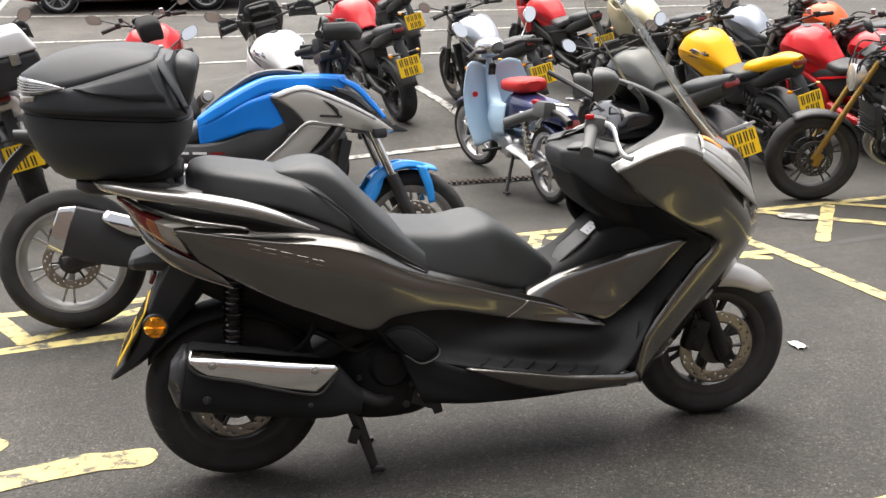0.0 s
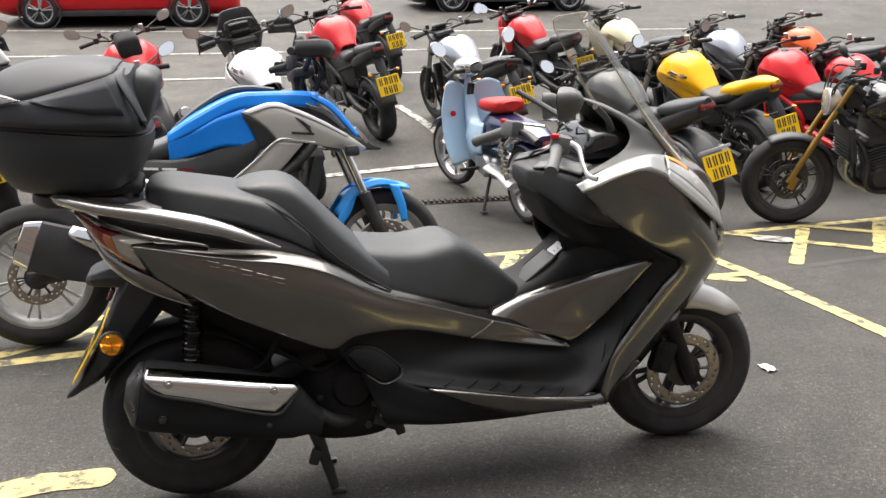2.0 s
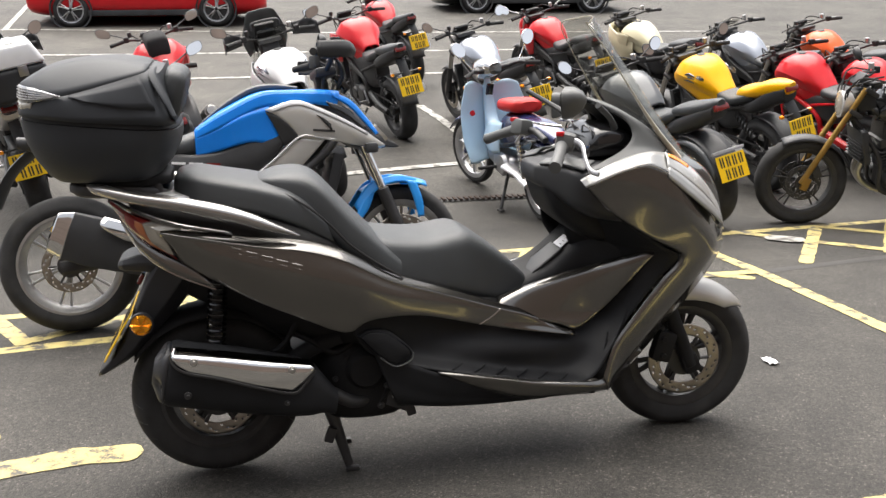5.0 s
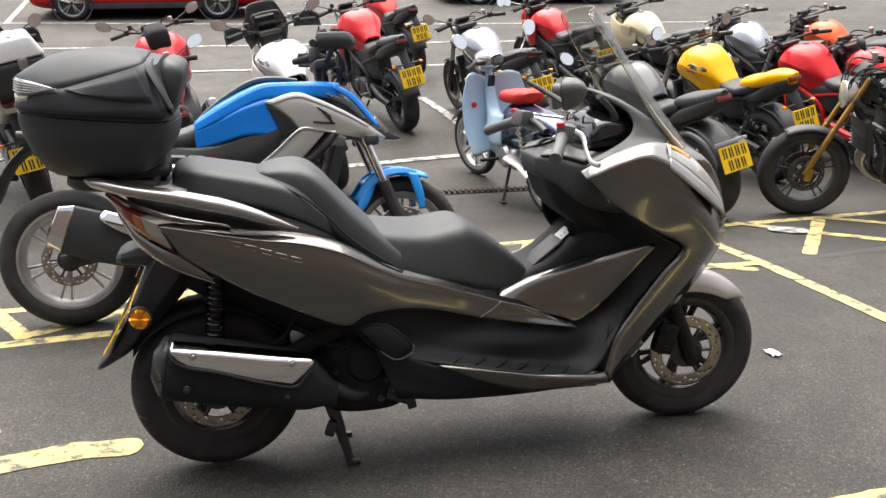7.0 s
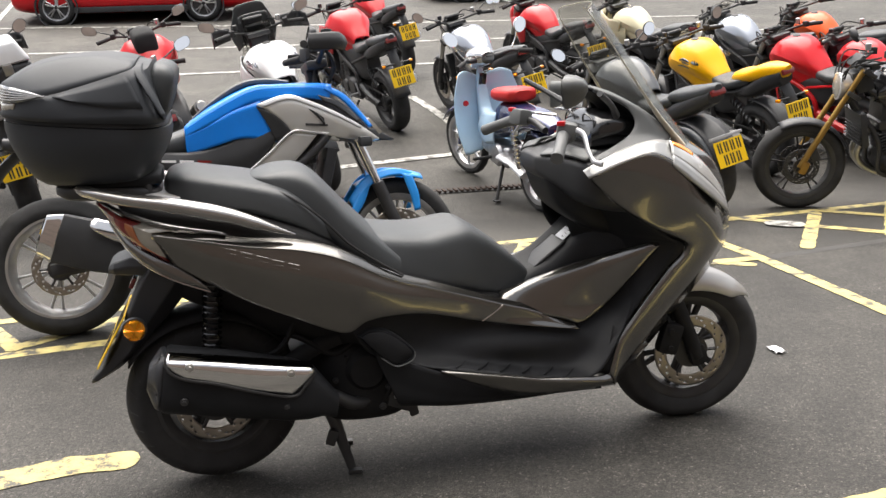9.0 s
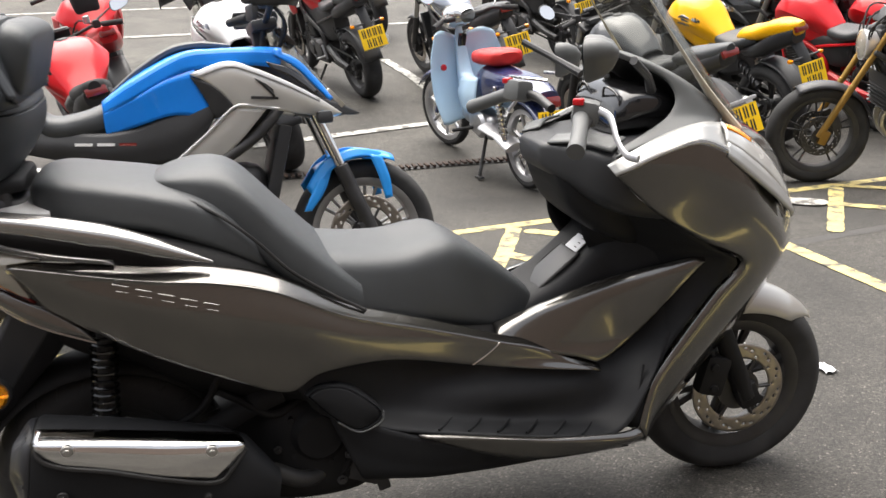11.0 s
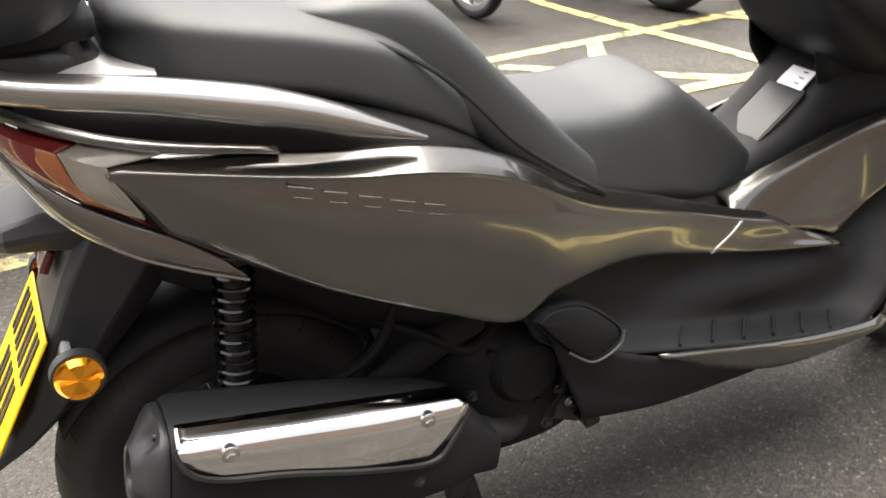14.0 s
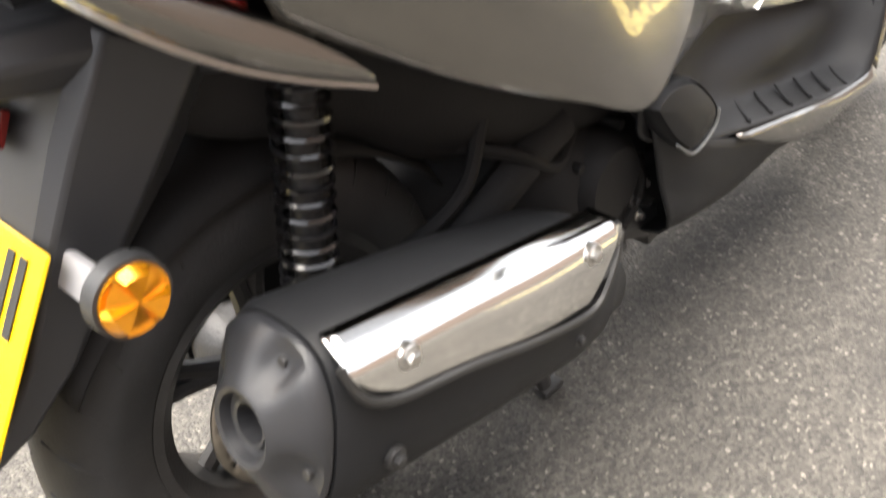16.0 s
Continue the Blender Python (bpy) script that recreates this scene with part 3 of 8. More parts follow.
def motorbike(m, label, wb=1.42, rr=0.31, rf=0.3, wr=0.17, wf=0.12, tank=None, tank_z=0.84, tank_w=0.15, tank_l=0.52, seat_z=0.79, seat_mat=None, tail=None, tail_rise=0.1, frame=None,
              fork=None, fork_gold=False, steer=0.0, bars_z=1.04, bars_w=0.37, bars_back=0.1, screen=None, head="round", head_mat=None, mirrors="round", mirror_mat=None, spokes=5, style="cast", rim=None, exhaust=None, exhaust_side=-1,
              plate=True, fairing=None, engine=None, plate_x=-0.405, plate_z=0.62, pillion=None, bag=False, badge=None, fender_mat=None, tank_bulge=1.0, dash=False, shroud=None, cowl=None, hugger=False, disc_mat=None):
    root = thing("motorbike", m, label, "motorbike", "parked motorbikes")
    tank, frame, fork = tank or M_RED, frame or M_DARKM, fork or M_DARKM
    tail, rim, exhaust, engine, seat_mat = tail or tank, rim or M_DARKM, exhaust or M_STEEL, engine or M_DARKM, seat_mat or M_SEAT
    hub = Vector((wb, 0, rf))
    head_top = Vector((wb - 0.37, 0, 0.93))
    axis = (head_top - hub).normalized()
    S = Matrix.Translation(head_top) @ Matrix.Rotation(radians(steer), 4, axis) @ Matrix.Translation(-head_top)
    wheel(root, "rear_wheel", (0, 0, rr), rr, wr, 0.1, rim_mat=rim, spokes=spokes, style=style, disc=0.11, disc_side=exhaust_side, seg=44, disc_mat=disc_mat)
    wheel(root, "front_wheel", tuple(hub), rf, wf, 0.085, rim_mat=rim, spokes=spokes, style=style, disc=0.15 if not disc_mat else 0.125, discs=2, xf=S, seg=44, disc_mat=disc_mat, thin=1.0 if not disc_mat else 0.55)
    for s in (-1, 1):
        bm = B()
        a, b = hub + Vector((0.02, s * 0.1, 0)), head_top + Vector((0.035, s * 0.1, 0.05))
        mid = a + (b - a) * 0.48
        cyl(bm, a, mid, 0.021 if fork_gold else 0.029, 14)
        block(bm, (0.05, 0.04, 0.09), a + Vector((-0.03, 0, 0.0)), (0, -20, 0), 0.008)
        leg = part("fork_leg", bm, M_GOLD if fork_gold else fork, root, xf=S)
        bm = B()
        cyl(bm, mid, b, 0.019 if fork_gold else 0.024, 14)
        part("fork_tube", bm, M_GOLD if fork_gold else M_STEEL, leg, xf=S)
        bm = B()
        q = hub + Vector((-0.075, s * (wf * 0.5 + 0.012), 0.09))
        block(bm, (0.06, 0.045, 0.1), q, (0, 25, 0), 0.01)
        part("brake_caliper", bm, M_DARKM, root, xf=S)
    bm = B()
    for z in (0.0, -0.17):
        block(bm, (0.1, 0.27, 0.032), head_top + axis * (z + 0.03) + Vector((0.015, 0, 0)), (0, math.degrees(math.atan2(axis.x, axis.z)), 0), 0.01)
    cyl(bm, head_top + axis * 0.05, head_top - axis * 0.2, 0.034, 16)
    part("yoke", bm, M_DARKM, root, xf=S)
    # front mudguard
    bm = B()
    rows = []
    for a in np.linspace(-0.5, 1.25, 18):
        q = rf + 0.018
        rows.append([(hub.x - q * math.sin(a) * 1.0, y, hub.z + q * math.cos(a) - (abs(y) / 0.075) ** 2.5 * 0.035) for y in np.linspace(-0.075, 0.075, 9)])
    sheet(bm, rows)
    part("front_mudguard", bm, fender_mat or M_BLACKP, root, thick=0.004, xf=S)
    # bars
    gripx = head_top.x - bars_back
    bm = B()
    tube(bm, [(gripx - 0.06, -bars_w, bars_z), (gripx - 0.02, -bars_w * 0.62, bars_z + 0.015), (head_top.x, -0.09, bars_z - 0.03), (head_top.x + 0.01, 0, bars_z - 0.04), (head_top.x, 0.09, bars_z - 0.03), (gripx - 0.02, bars_w * 0.62, bars_z + 0.015), (gripx - 0.06, bars_w, bars_z)], 0.011, 10, 40)
    bars = part("handlebar", bm, M_DARKM, root, xf=S)
    for s in (-1, 1):
        bm = B()
        tube(bm, [(gripx - 0.035, s * bars_w * 0.7, bars_z + 0.012), (gripx - 0.062, s * (bars_w + 0.01), bars_z)], 0.0175, 12, 8)
        block(bm, (0.05, 0.045, 0.05), (gripx - 0.02, s * bars_w * 0.62, bars_z + 0.02), (0, 0, 0), 0.01)
        part("grip", bm, M_RUBBER, bars, xf=S)
        bm = B()
        tube(bm, [(gripx + 0.02, s * bars_w * 0.62, bars_z + 0.01), (gripx + 0.05, s * bars_w * 0.75, bars_z + 0.005), (gripx + 0.02, s * (bars_w + 0.01), bars_z)], [0.009, 0.006, 0.007], 8, 14)
        cyl(bm, (gripx + 0.03, s * bars_w * 0.5, bars_z + 0.03), (gripx + 0.03, s * bars_w * 0.5, bars_z + 0.075), 0.02, 12)
        part("lever", bm, M_DARKM if s > 0 else M_ALU, bars, xf=S)
        if mirrors:
            mirror(bars, (gripx + 0.01, s * bars_w * 0.6, bars_z + 0.03), (gripx + 0.05, s * bars_w * 1.02, bars_z + 0.105), s, mirrors, S, mirror_mat, 0.052)
        bm = B()
        tube(bm, [(head_top.x + 0.0, s * 0.12, bars_z), (head_top.x + 0.16, s * 0.09, bars_z - 0.08), (head_top.x + 0.1, s * 0.05, 0.72)], 0.005, 6, 16)
        part("cable", bm, M_RUBBER, root, xf=S)
    # headlight and dials
    hx = head_top.x + 0.13
    bm = B()
    block(bm, (0.13, 0.16, 0.16), (head_top.x + 0.02, 0.0, bars_z - 0.14), (0, 20, 0), 0.03)
    block(bm, (0.06, 0.2, 0.035), (head_top.x - 0.04, 0.0, bars_z - 0.045), (0, 0, 0), 0.01)
    part("wiring_cover", bm, M_BLACKP, root, xf=S)
    for k, (y0, z0) in enumerate(((-0.15, 0.02), (0.16, 0.0), (-0.06, 0.03), (0.07, 0.02))):
        bm = B()
        tube(bm, [(gripx + 0.03, y0 * 1.4, bars_z + z0), (head_top.x + 0.1, y0 * 0.9, bars_z + 0.03 - 0.02 * k), (head_top.x + 0.14, y0 * 0.3, bars_z - 0.16), (head_top.x + 0.02, -y0 * 0.3, 0.66)], 0.006, 6, 18)
        part("brake_hose", bm, M_RUBBER, root, xf=S)
    if dash:
        bm = B()
        for s in (-1, 1):
            skin(bm, [[(head_top.x + 0.26, s * 0.0, bars_z - 0.16), (head_top.x + 0.2, s * 0.0, bars_z + 0.03), (head_top.x + 0.12, 0, bars_z + 0.2)], [(head_top.x + 0.22, s * 0.1, bars_z - 0.17), (head_top.x + 0.17, s * 0.13, bars_z + 0.02), (head_top.x + 0.1, s * 0.11, bars_z + 0.19)], [(head_top.x + 0.12, s * 0.16, bars_z - 0.18), (head_top.x + 0.1, s * 0.2, bars_z - 0.03), (head_top.x + 0.08, s * 0.15, bars_z + 0.12)]], 7, 5)
        ds = part("front_fairing", bm, M_DGREY, root, "dark grey front fairing and screen", xf=S, thick=0.006, smooth=30)
        bm = B()
        block(bm, (0.03, 0.17, 0.11), (head_top.x + 0.07, 0.0, bars_z + 0.045), (0, -35, 0), 0.012)
        part("dash_panel", bm, M_BLACKP, ds, xf=S)
        bm = B()
        block(bm, (0.004, 0.12, 0.06), (head_top.x + 0.052, 0.0, bars_z + 0.058), (0, -35, 0), 0.001)
        part("dash_display", bm, M_BOXL, ds, "grey display", xf=S)
        bm = B()
        tube(bm, [(head_top.x + 0.0, -0.12, bars_z + 0.06), (head_top.x + 0.0, -0.1, bars_z + 0.11), (head_top.x + 0.01, 0.1, bars_z + 0.11), (head_top.x + 0.0, 0.12, bars_z + 0.06)], 0.011, 8, 20)
        part("dash_bar", bm, M_BLACKP, ds, xf=S)
        for s in (-1, 1):
            bm = B()
            skin(bm, [[(gripx - 0.08, s * (bars_w + 0.03), bars_z + 0.05), (gripx + 0.08, s * bars_w, bars_z + 0.06), (gripx + 0.1, s * bars_w * 0.6, bars_z + 0.05)], [(gripx - 0.08, s * (bars_w + 0.04), bars_z - 0.06), (gripx + 0.09, s * bars_w, bars_z - 0.07), (gripx + 0.11, s * bars_w * 0.6, bars_z - 0.05)]], 8, 4)
            part("hand_guard", bm, M_BLACKP, bars, xf=S, thick=0.005)
    if head == "round":
        bm = B()
        revolve(bm, [(0.0, -0.09), (0.05, -0.08), (0.08, -0.03), (0.088, 0.02), (0.092, 0.025), (0.092, 0.04), (0.08, 0.042), (0.0, 0.05)], (hx, 0, 0.86), "x", 28, False)
        hl = part("headlight", bm, head_mat or M_GLOSSB, root, xf=S)
        bm = B()
        revolve(bm, [(0.0, 0.056), (0.05, 0.053), (0.082, 0.044)], (hx, 0, 0.86), "x", 28, False)
        part("headlight_lens", bm, M_CLEARL, hl, xf=S)
    else:
        bm = B()
        hull(bm, [(hx - 0.12, 0.99, 0.78, 0.1), (hx, 1.0, 0.74, 0.13), (hx + 0.1, 0.93, 0.74, 0.1), (hx + 0.16, 0.86, 0.78, 0.04)], 20, 20, 2.4)
        hl = part("headlight", bm, fairing or head_mat or tank, root, xf=S)
        bm = B()
        for s in (-1, 1):
            block(bm, (0.012, 0.07, 0.05), (hx + 0.115, s * 0.05, 0.86), (0, -35, s * 25), 0.012)
        part("headlight_lens", bm, M_CLEARL, hl, xf=S)
    bm = B()
    block(bm, (0.035, 0.16, 0.1), (head_top.x + 0.06, 0, bars_z - 0.01), (0, -40, 0), 0.015)
    dl = part("instrument", bm, M_BLACKP, root, xf=S)
    bm = B()
    block(bm, (0.004, 0.12, 0.07), (head_top.x + 0.045, 0, bars_z + 0.004), (0, -40, 0), 0.001)
    part("display", bm, M_GLOSSB, dl, "grey instrument display", xf=S)
    if screen:
        bm = B()
        rows = []
        for v in np.linspace(0, 1, 9):
            rows.append([(hx + 0.1 - 0.2 * v - 0.12 * (abs(u) ** 2), u * (0.15 - 0.04 * v * v), 0.93 + screen * v) for u in np.linspace(-1, 1, 13)])
        sheet(bm, rows)
        ob = part("windscreen", bm, M_SCREEN, root, "clear windscreen", xf=S, thick=0.004)
        ob.visible_shadow = False
    # tank, seat, tail
    tx = wb * 0.5 - 0.02
    bm = B()
    xs = [tx + tank_l * k for k in (-0.44, -0.28, -0.05, 0.2, 0.42, 0.58)]
    bu = tank_bulge
    ridge = [(0, -0.06), (0, 0.03), (0, 0.125 * bu), (0, 0.155 * bu), (0, 0.125 * bu), (0, 0.03)]
    shoulder = [(0.07, -0.07), (0.1, 0.005), (tank_w * 0.72, 0.1 * bu), (tank_w * 0.82, 0.135 * bu), (tank_w * 0.75, 0.105 * bu), (tank_w * 0.45, 0.015)]
    crease = [(0.085, -0.1), (0.12, -0.045), (tank_w * 1.12, 0.02), (tank_w * 1.3, 0.06), (tank_w * 1.15, 0.055), (tank_w * 0.7, -0.01)]
    knee = [(0.08, -0.15), (0.095, -0.13), (tank_w * 0.82, -0.08), (tank_w * 1.08, -0.03), (tank_w * 1.1, -0.02), (tank_w * 0.65, -0.05)]
    under = [(0.075, -0.235), (0.085, -0.225), (tank_w * 0.7, -0.19), (tank_w * 0.8, -0.12), (tank_w * 0.75, -0.085), (tank_w * 0.4, -0.08)]
    for s in (-1, 1):
        for rows in ((ridge, shoulder), (shoulder, crease), (crease, knee), (knee, under)):
            a, b = (even([(x, s * y, tank_z + z) for x, (y, z) in zip(xs, row)], 7) for row in rows)
            sheet(bm, [[p + (q - p) * t + np.array((0, s * 0.006, 0.006 if rows[0] is ridge else 0.0)) * 4 * t * (1 - t) for t in np.linspace(0, 1, 5)] for p, q in zip(a, b)])
    tk = part("fuel_tank", bm, tank, root, thick=0.004, smooth=33)
    bm = B()
    revolve(bm, [(0.0, 0.012), (0.03, 0.012), (0.037, 0.004), (0.037, -0.02)], (tx + tank_l * 0.2, 0, tank_z + 0.15 * tank_bulge), "z", 20, False)
    part("filler_cap", bm, M_DARKM, tk)
    if badge:
        for s in (-1, 1):
            bm = B()
            for k in range(5):
                a = 0.6 * (k - 2)
                tube(bm, [(tx - 0.1 + 0.02 * math.sin(a), s * (tank_w * 0.98), tank_z + 0.035), (tx - 0.085 + 0.035 * math.sin(a), s * (tank_w * 1.02), tank_z + 0.05), (tx - 0.08 + 0.055 * math.sin(a), s * (tank_w * 1.0), tank_z + 0.04 + 0.035 * math.cos(a))], [0.006, 0.012, 0.005], 6, 8, 0.5)
            for k in range(3):
                tube(bm, [(tx - 0.02, s * (tank_w * 1.08), tank_z + 0.06 - 0.028 * k), (tx + 0.04, s * (tank_w * 1.16), tank_z + 0.075 - 0.026 * k), (tx + 0.09, s * (tank_w * 1.22), tank_z + 0.06 - 0.02 * k)], [0.006, 0.014, 0.005], 6, 8)
            part("badge", bm, badge, tk, "plain grey badge shapes")
    bm = B()
    hull(bm, [(tx - tank_l * 0.32, seat_z + 0.0, seat_z - 0.09, 0.09), (tx - tank_l * 0.48, seat_z - 0.005, seat_z - 0.1, 0.12), (tx - tank_l * 0.75, seat_z + 0.0, seat_z - 0.09, 0.14), (tx - tank_l * 1.0, seat_z + 0.045, seat_z - 0.05, 0.125), (tx - tank_l * 1.15, seat_z + 0.06, seat_z - 0.02, 0.1)], 30, 26, 3)
    part("rider_seat", bm, seat_mat, root)
    bm = B()
    hull(bm, [(tx - tank_l * 1.08, seat_z + 0.08, seat_z + 0.0, 0.1), (tx - tank_l * 1.2, seat_z + 0.1, seat_z + 0.005, 0.11), (-0.1, seat_z + tail_rise + 0.03, seat_z + 0.02, 0.1), (-0.25, seat_z + tail_rise + 0.06, seat_z + 0.055, 0.065), (-0.3, seat_z + tail_rise + 0.06, seat_z + 0.08, 0.03)], 24, 22, 2.7)
    if cowl:
        bm.clear()
        hull(bm, [(tx - tank_l * 0.72, seat_z + 0.015, seat_z - 0.03, 0.06), (tx - tank_l * 0.85, seat_z + 0.075, seat_z - 0.03, 0.1), (tx - tank_l * 1.1, seat_z + 0.115, seat_z + 0.0, 0.125), (-0.1, seat_z + tail_rise + 0.05, seat_z + 0.04, 0.105), (-0.26, seat_z + tail_rise + 0.06, seat_z + 0.08, 0.06), (-0.3, seat_z + tail_rise + 0.055, seat_z + 0.1, 0.03)], 28, 24, 2.7)
    part("pillion_seat", bm, cowl or pillion or seat_mat, root)
    bm = B()
    hull(bm, [(tx - tank_l * 0.9, seat_z - 0.04, seat_z - 0.14, 0.1), (tx - tank_l * 1.15, seat_z + 0.01, seat_z - 0.12, 0.12), (-0.12, seat_z + tail_rise - 0.01, seat_z - 0.04, 0.105), (-0.27, seat_z + tail_rise + 0.03, seat_z + 0.03, 0.065)], 24, 22, 3)
    part("tail_cowl", bm, tail, root)
    bm = B()
    block(bm, (0.03, 0.11, 0.045), (-0.29, 0, seat_z + tail_rise + 0.005), (0, 20, 0), 0.01)
    part("tail_light", bm, M_REDL, root, "red tail light")
    if hugger:
        bm = B()
        q = rr + 0.022
        rows = [[(-q * math.sin(a), y, rr + q * math.cos(a) - (abs(y) / 0.12) ** 3 * 0.05) for y in np.linspace(-0.12, 0.12, 13)] for a in np.linspace(-0.35, 1.12, 18)]
        sheet(bm, rows)
        part("rear_mudguard", bm, M_SLATE, root, "dark grey rear mudguard", thick=0.005)
        bm = B()
        block(bm, (0.03, 0.25, 0.02), (plate_x + 0.04, 0, plate_z + 0.105), (0, 18, 0), 0.004)
        part("plate_bracket", bm, M_LGREY, root)
        number_plate(root, (plate_x, 0, plate_z), (0, 18, 0))
    elif plate:
        bm = B()
        tube(bm, [(-0.2, 0, seat_z + tail_rise - 0.05), (plate_x + 0.1, 0, plate_z + 0.13), (plate_x + 0.045, 0, plate_z + 0.01)], [0.045, 0.04, 0.045], 8, 10, 0.3)
        part("plate_holder", bm, M_BLACKP, root)
        number_plate(root, (plate_x, 0, plate_z), (0, 18, 0))
        for s in (-1, 1):
            indicator(root, (plate_x + 0.075, s * 0.03, plate_z + 0.11), (0, s * 0.11, 0))
    # frame, engine, swingarm, exhaust
    bm = B()
    for s in (-1, 1):
        tube(bm, [head_top - axis * 0.05 + Vector((0, s * 0.03, 0)), (wb * 0.6, s * 0.13, 0.72), (wb * 0.36, s * 0.12, 0.55), (wb * 0.33, s * 0.1, 0.36)], 0.022, 10, 24)
        tube(bm, [head_top - axis * 0.16, (wb * 0.66, s * 0.1, 0.5), (wb * 0.62, s * 0.1, 0.26), (wb * 0.36, s * 0.1, 0.26)], 0.017, 10, 24)
        tube(bm, [(wb * 0.4, s * 0.12, 0.62), (0.1, s * 0.1, seat_z - 0.06), (-0.15, s * 0.06, seat_z + tail_rise - 0.02)], 0.013, 8, 16)
    part("frame", bm, frame, root)
    bm = B()
    block(bm, (0.4, 0.24, 0.2), (wb * 0.48, 0, 0.36), (0, 0, 0), 0.04, 3)
    for s in (-1, 1):
        revolve(bm, [(0.0, 0.03), (0.075, 0.028), (0.095, 0.01), (0.1, -0.02)], (wb * 0.43, s * 0.125, 0.37), "y", 28, False)
        revolve(bm, [(0.0, 0.025), (0.06, 0.022), (0.07, 0.0), (0.075, -0.02)], (wb * 0.58, s * 0.12, 0.35), "y", 24, False)
    en = part("engine", bm, engine, root)
    bm = B()
    R0 = Matrix.Translation((wb * 0.56, 0, 0.42)) @ Matrix.Rotation(radians(18), 4, "Y")
    tmp = B()
    block(tmp, (0.15, 0.2, 0.17), (0, 0, 0.09), bevel=0.01)
    block(tmp, (0.18, 0.23, 0.07), (0, 0, 0.215), bevel=0.02)
    tmp.transform(R0)
    me = bpy.data.meshes.new("tmp")
    tmp.to_mesh(me)
    tmp.free()
    bm.from_mesh(me)
    bpy.data.meshes.remove(me)
    cy = part("cylinder", bm, engine, en)
    bm = B()
    for k in range(7):
        block(bm, (0.2, 0.24, 0.009), (0, 0, 0.03 + 0.021 * k), bevel=0.003, seg=1)
    bm.transform(R0)
    tagged(part("cooling_fin", bm, engine, en), kind="stuff")
    bm = B()
    block(bm, (0.045, 0.28, 0.24), (wb * 0.74, 0, 0.58), (0, 12, 0), 0.01)
    rad = part("radiator", bm, M_BLACKP, root)
    bm = B()
    for k in range(9):
        block(bm, (0.05, 0.26, 0.006), (wb * 0.745, 0, 0.49 + 0.022 * k), (0, 12, 0))
    tagged(part("radiator_fin", bm, M_DARKM, rad), kind="stuff")
    bm = B()
    for s in (-1, 1):
        tube(bm, [(-0.02, s * (wr / 2 + 0.04), rr), (0.2, s * (wr / 2 + 0.04), rr + 0.03), (wb * 0.34, s * 0.09, 0.4)], [0.022, 0.032, 0.035], 8, 14, 1.3)
        cyl(bm, (0, s * (wr / 2 + 0.02), rr), (0, s * (wr / 2 + 0.075), rr), 0.022, 12)
    part("swingarm", bm, frame, root)
    bm = B()
    for k in range(36):
        a = 2 * math.pi * k / 36
        cyl(bm, (0.09 * math.cos(a), -exhaust_side * (wr / 2 + 0.0), rr + 0.09 * math.sin(a)), (0.09 * math.cos(a + 0.17), -exhaust_side * (wr / 2 + 0.0), rr + 0.09 * math.sin(a + 0.17)), 0.006, 5)
    for zz in (0.095, -0.095):
        block(bm, (wb * 0.4, 0.012, 0.014), (wb * 0.2, -exhaust_side * (wr / 2), rr + zz * 0.85 + 0.02), (0, -2 if zz > 0 else -6, 0))
    part("chain", bm, M_DARKM, root)
    es = exhaust_side
    bm = B()
    tube(bm, [(wb * 0.68, es * 0.05, 0.58), (wb * 0.72, es * 0.08, 0.38), (wb * 0.6, es * 0.1, 0.22), (wb * 0.36, es * 0.13, 0.22), (wb * 0.26, es * 0.17, 0.3)], 0.022, 10, 28)
    tube(bm, [(wb * 0.68, -es * 0.02, 0.58), (wb * 0.72, 0, 0.36), (wb * 0.58, es * 0.05, 0.22), (wb * 0.36, es * 0.12, 0.22)], 0.021, 10, 24)
    ex = part("exhaust", bm, M_STEEL, root)
    bm = B()
    tube(bm, [(wb * 0.28, es * 0.17, 0.29), (wb * 0.2, es * 0.18, 0.34), (-0.14, es * 0.2, 0.5)], [0.03, 0.058, 0.058], 16, 14)
    cyl(bm, (-0.14, es * 0.2, 0.5), (-0.17, es * 0.202, 0.514), 0.045, 16)
    part("silencer", bm, exhaust, ex)
    bm = B()
    cyl(bm, (0.05, 0.07 * -es, 0.45), (wb * 0.3, 0.03, 0.68), 0.03, 12)
    for k in range(8):
        revolve(bm, [(0.034, -0.005), (0.044, -0.005), (0.044, 0.005), (0.034, 0.005)], (0.08 + 0.035 * k, 0.065 * -es * (1 - k / 16), 0.475 + 0.021 * k), "x", 14)
    part("shock_absorber", bm, M_DARKM, root)
    for s in (-1, 1):
        bm = B()
        cyl(bm, (wb * 0.34, s * 0.13, 0.33), (wb * 0.34, s * 0.23, 0.33), 0.011, 10)
        block(bm, (0.015, 0.02, 0.14), (wb * 0.34, s * 0.14, 0.37), (0, 25, 0), 0.005)
        part("footpeg", bm, M_ALU, root)
    bm = B()
    tube(bm, [(wb * 0.38, 0.13, 0.24), (wb * 0.4, 0.2, 0.12), (wb * 0.41, 0.26, 0.015)], 0.012, 8, 10)
    block(bm, (0.06, 0.04, 0.012), (wb * 0.41, 0.265, 0.008), (0, 0, 0), 0.004)
    part("side_stand", bm, M_DARKM, root)
    bm = B()
    rows = []
    for a in np.linspace(-0.2, 1.3, 12):
        q = rr + 0.03
        rows.append([(-q * math.sin(a) + 0.0, y, rr + q * math.cos(a)) for y in np.linspace(-wr * 0.5, wr * 0.5, 5)])
    sheet(bm, rows)
    part("rear_hugger", bm, M_BLACKP, root, thick=0.004)
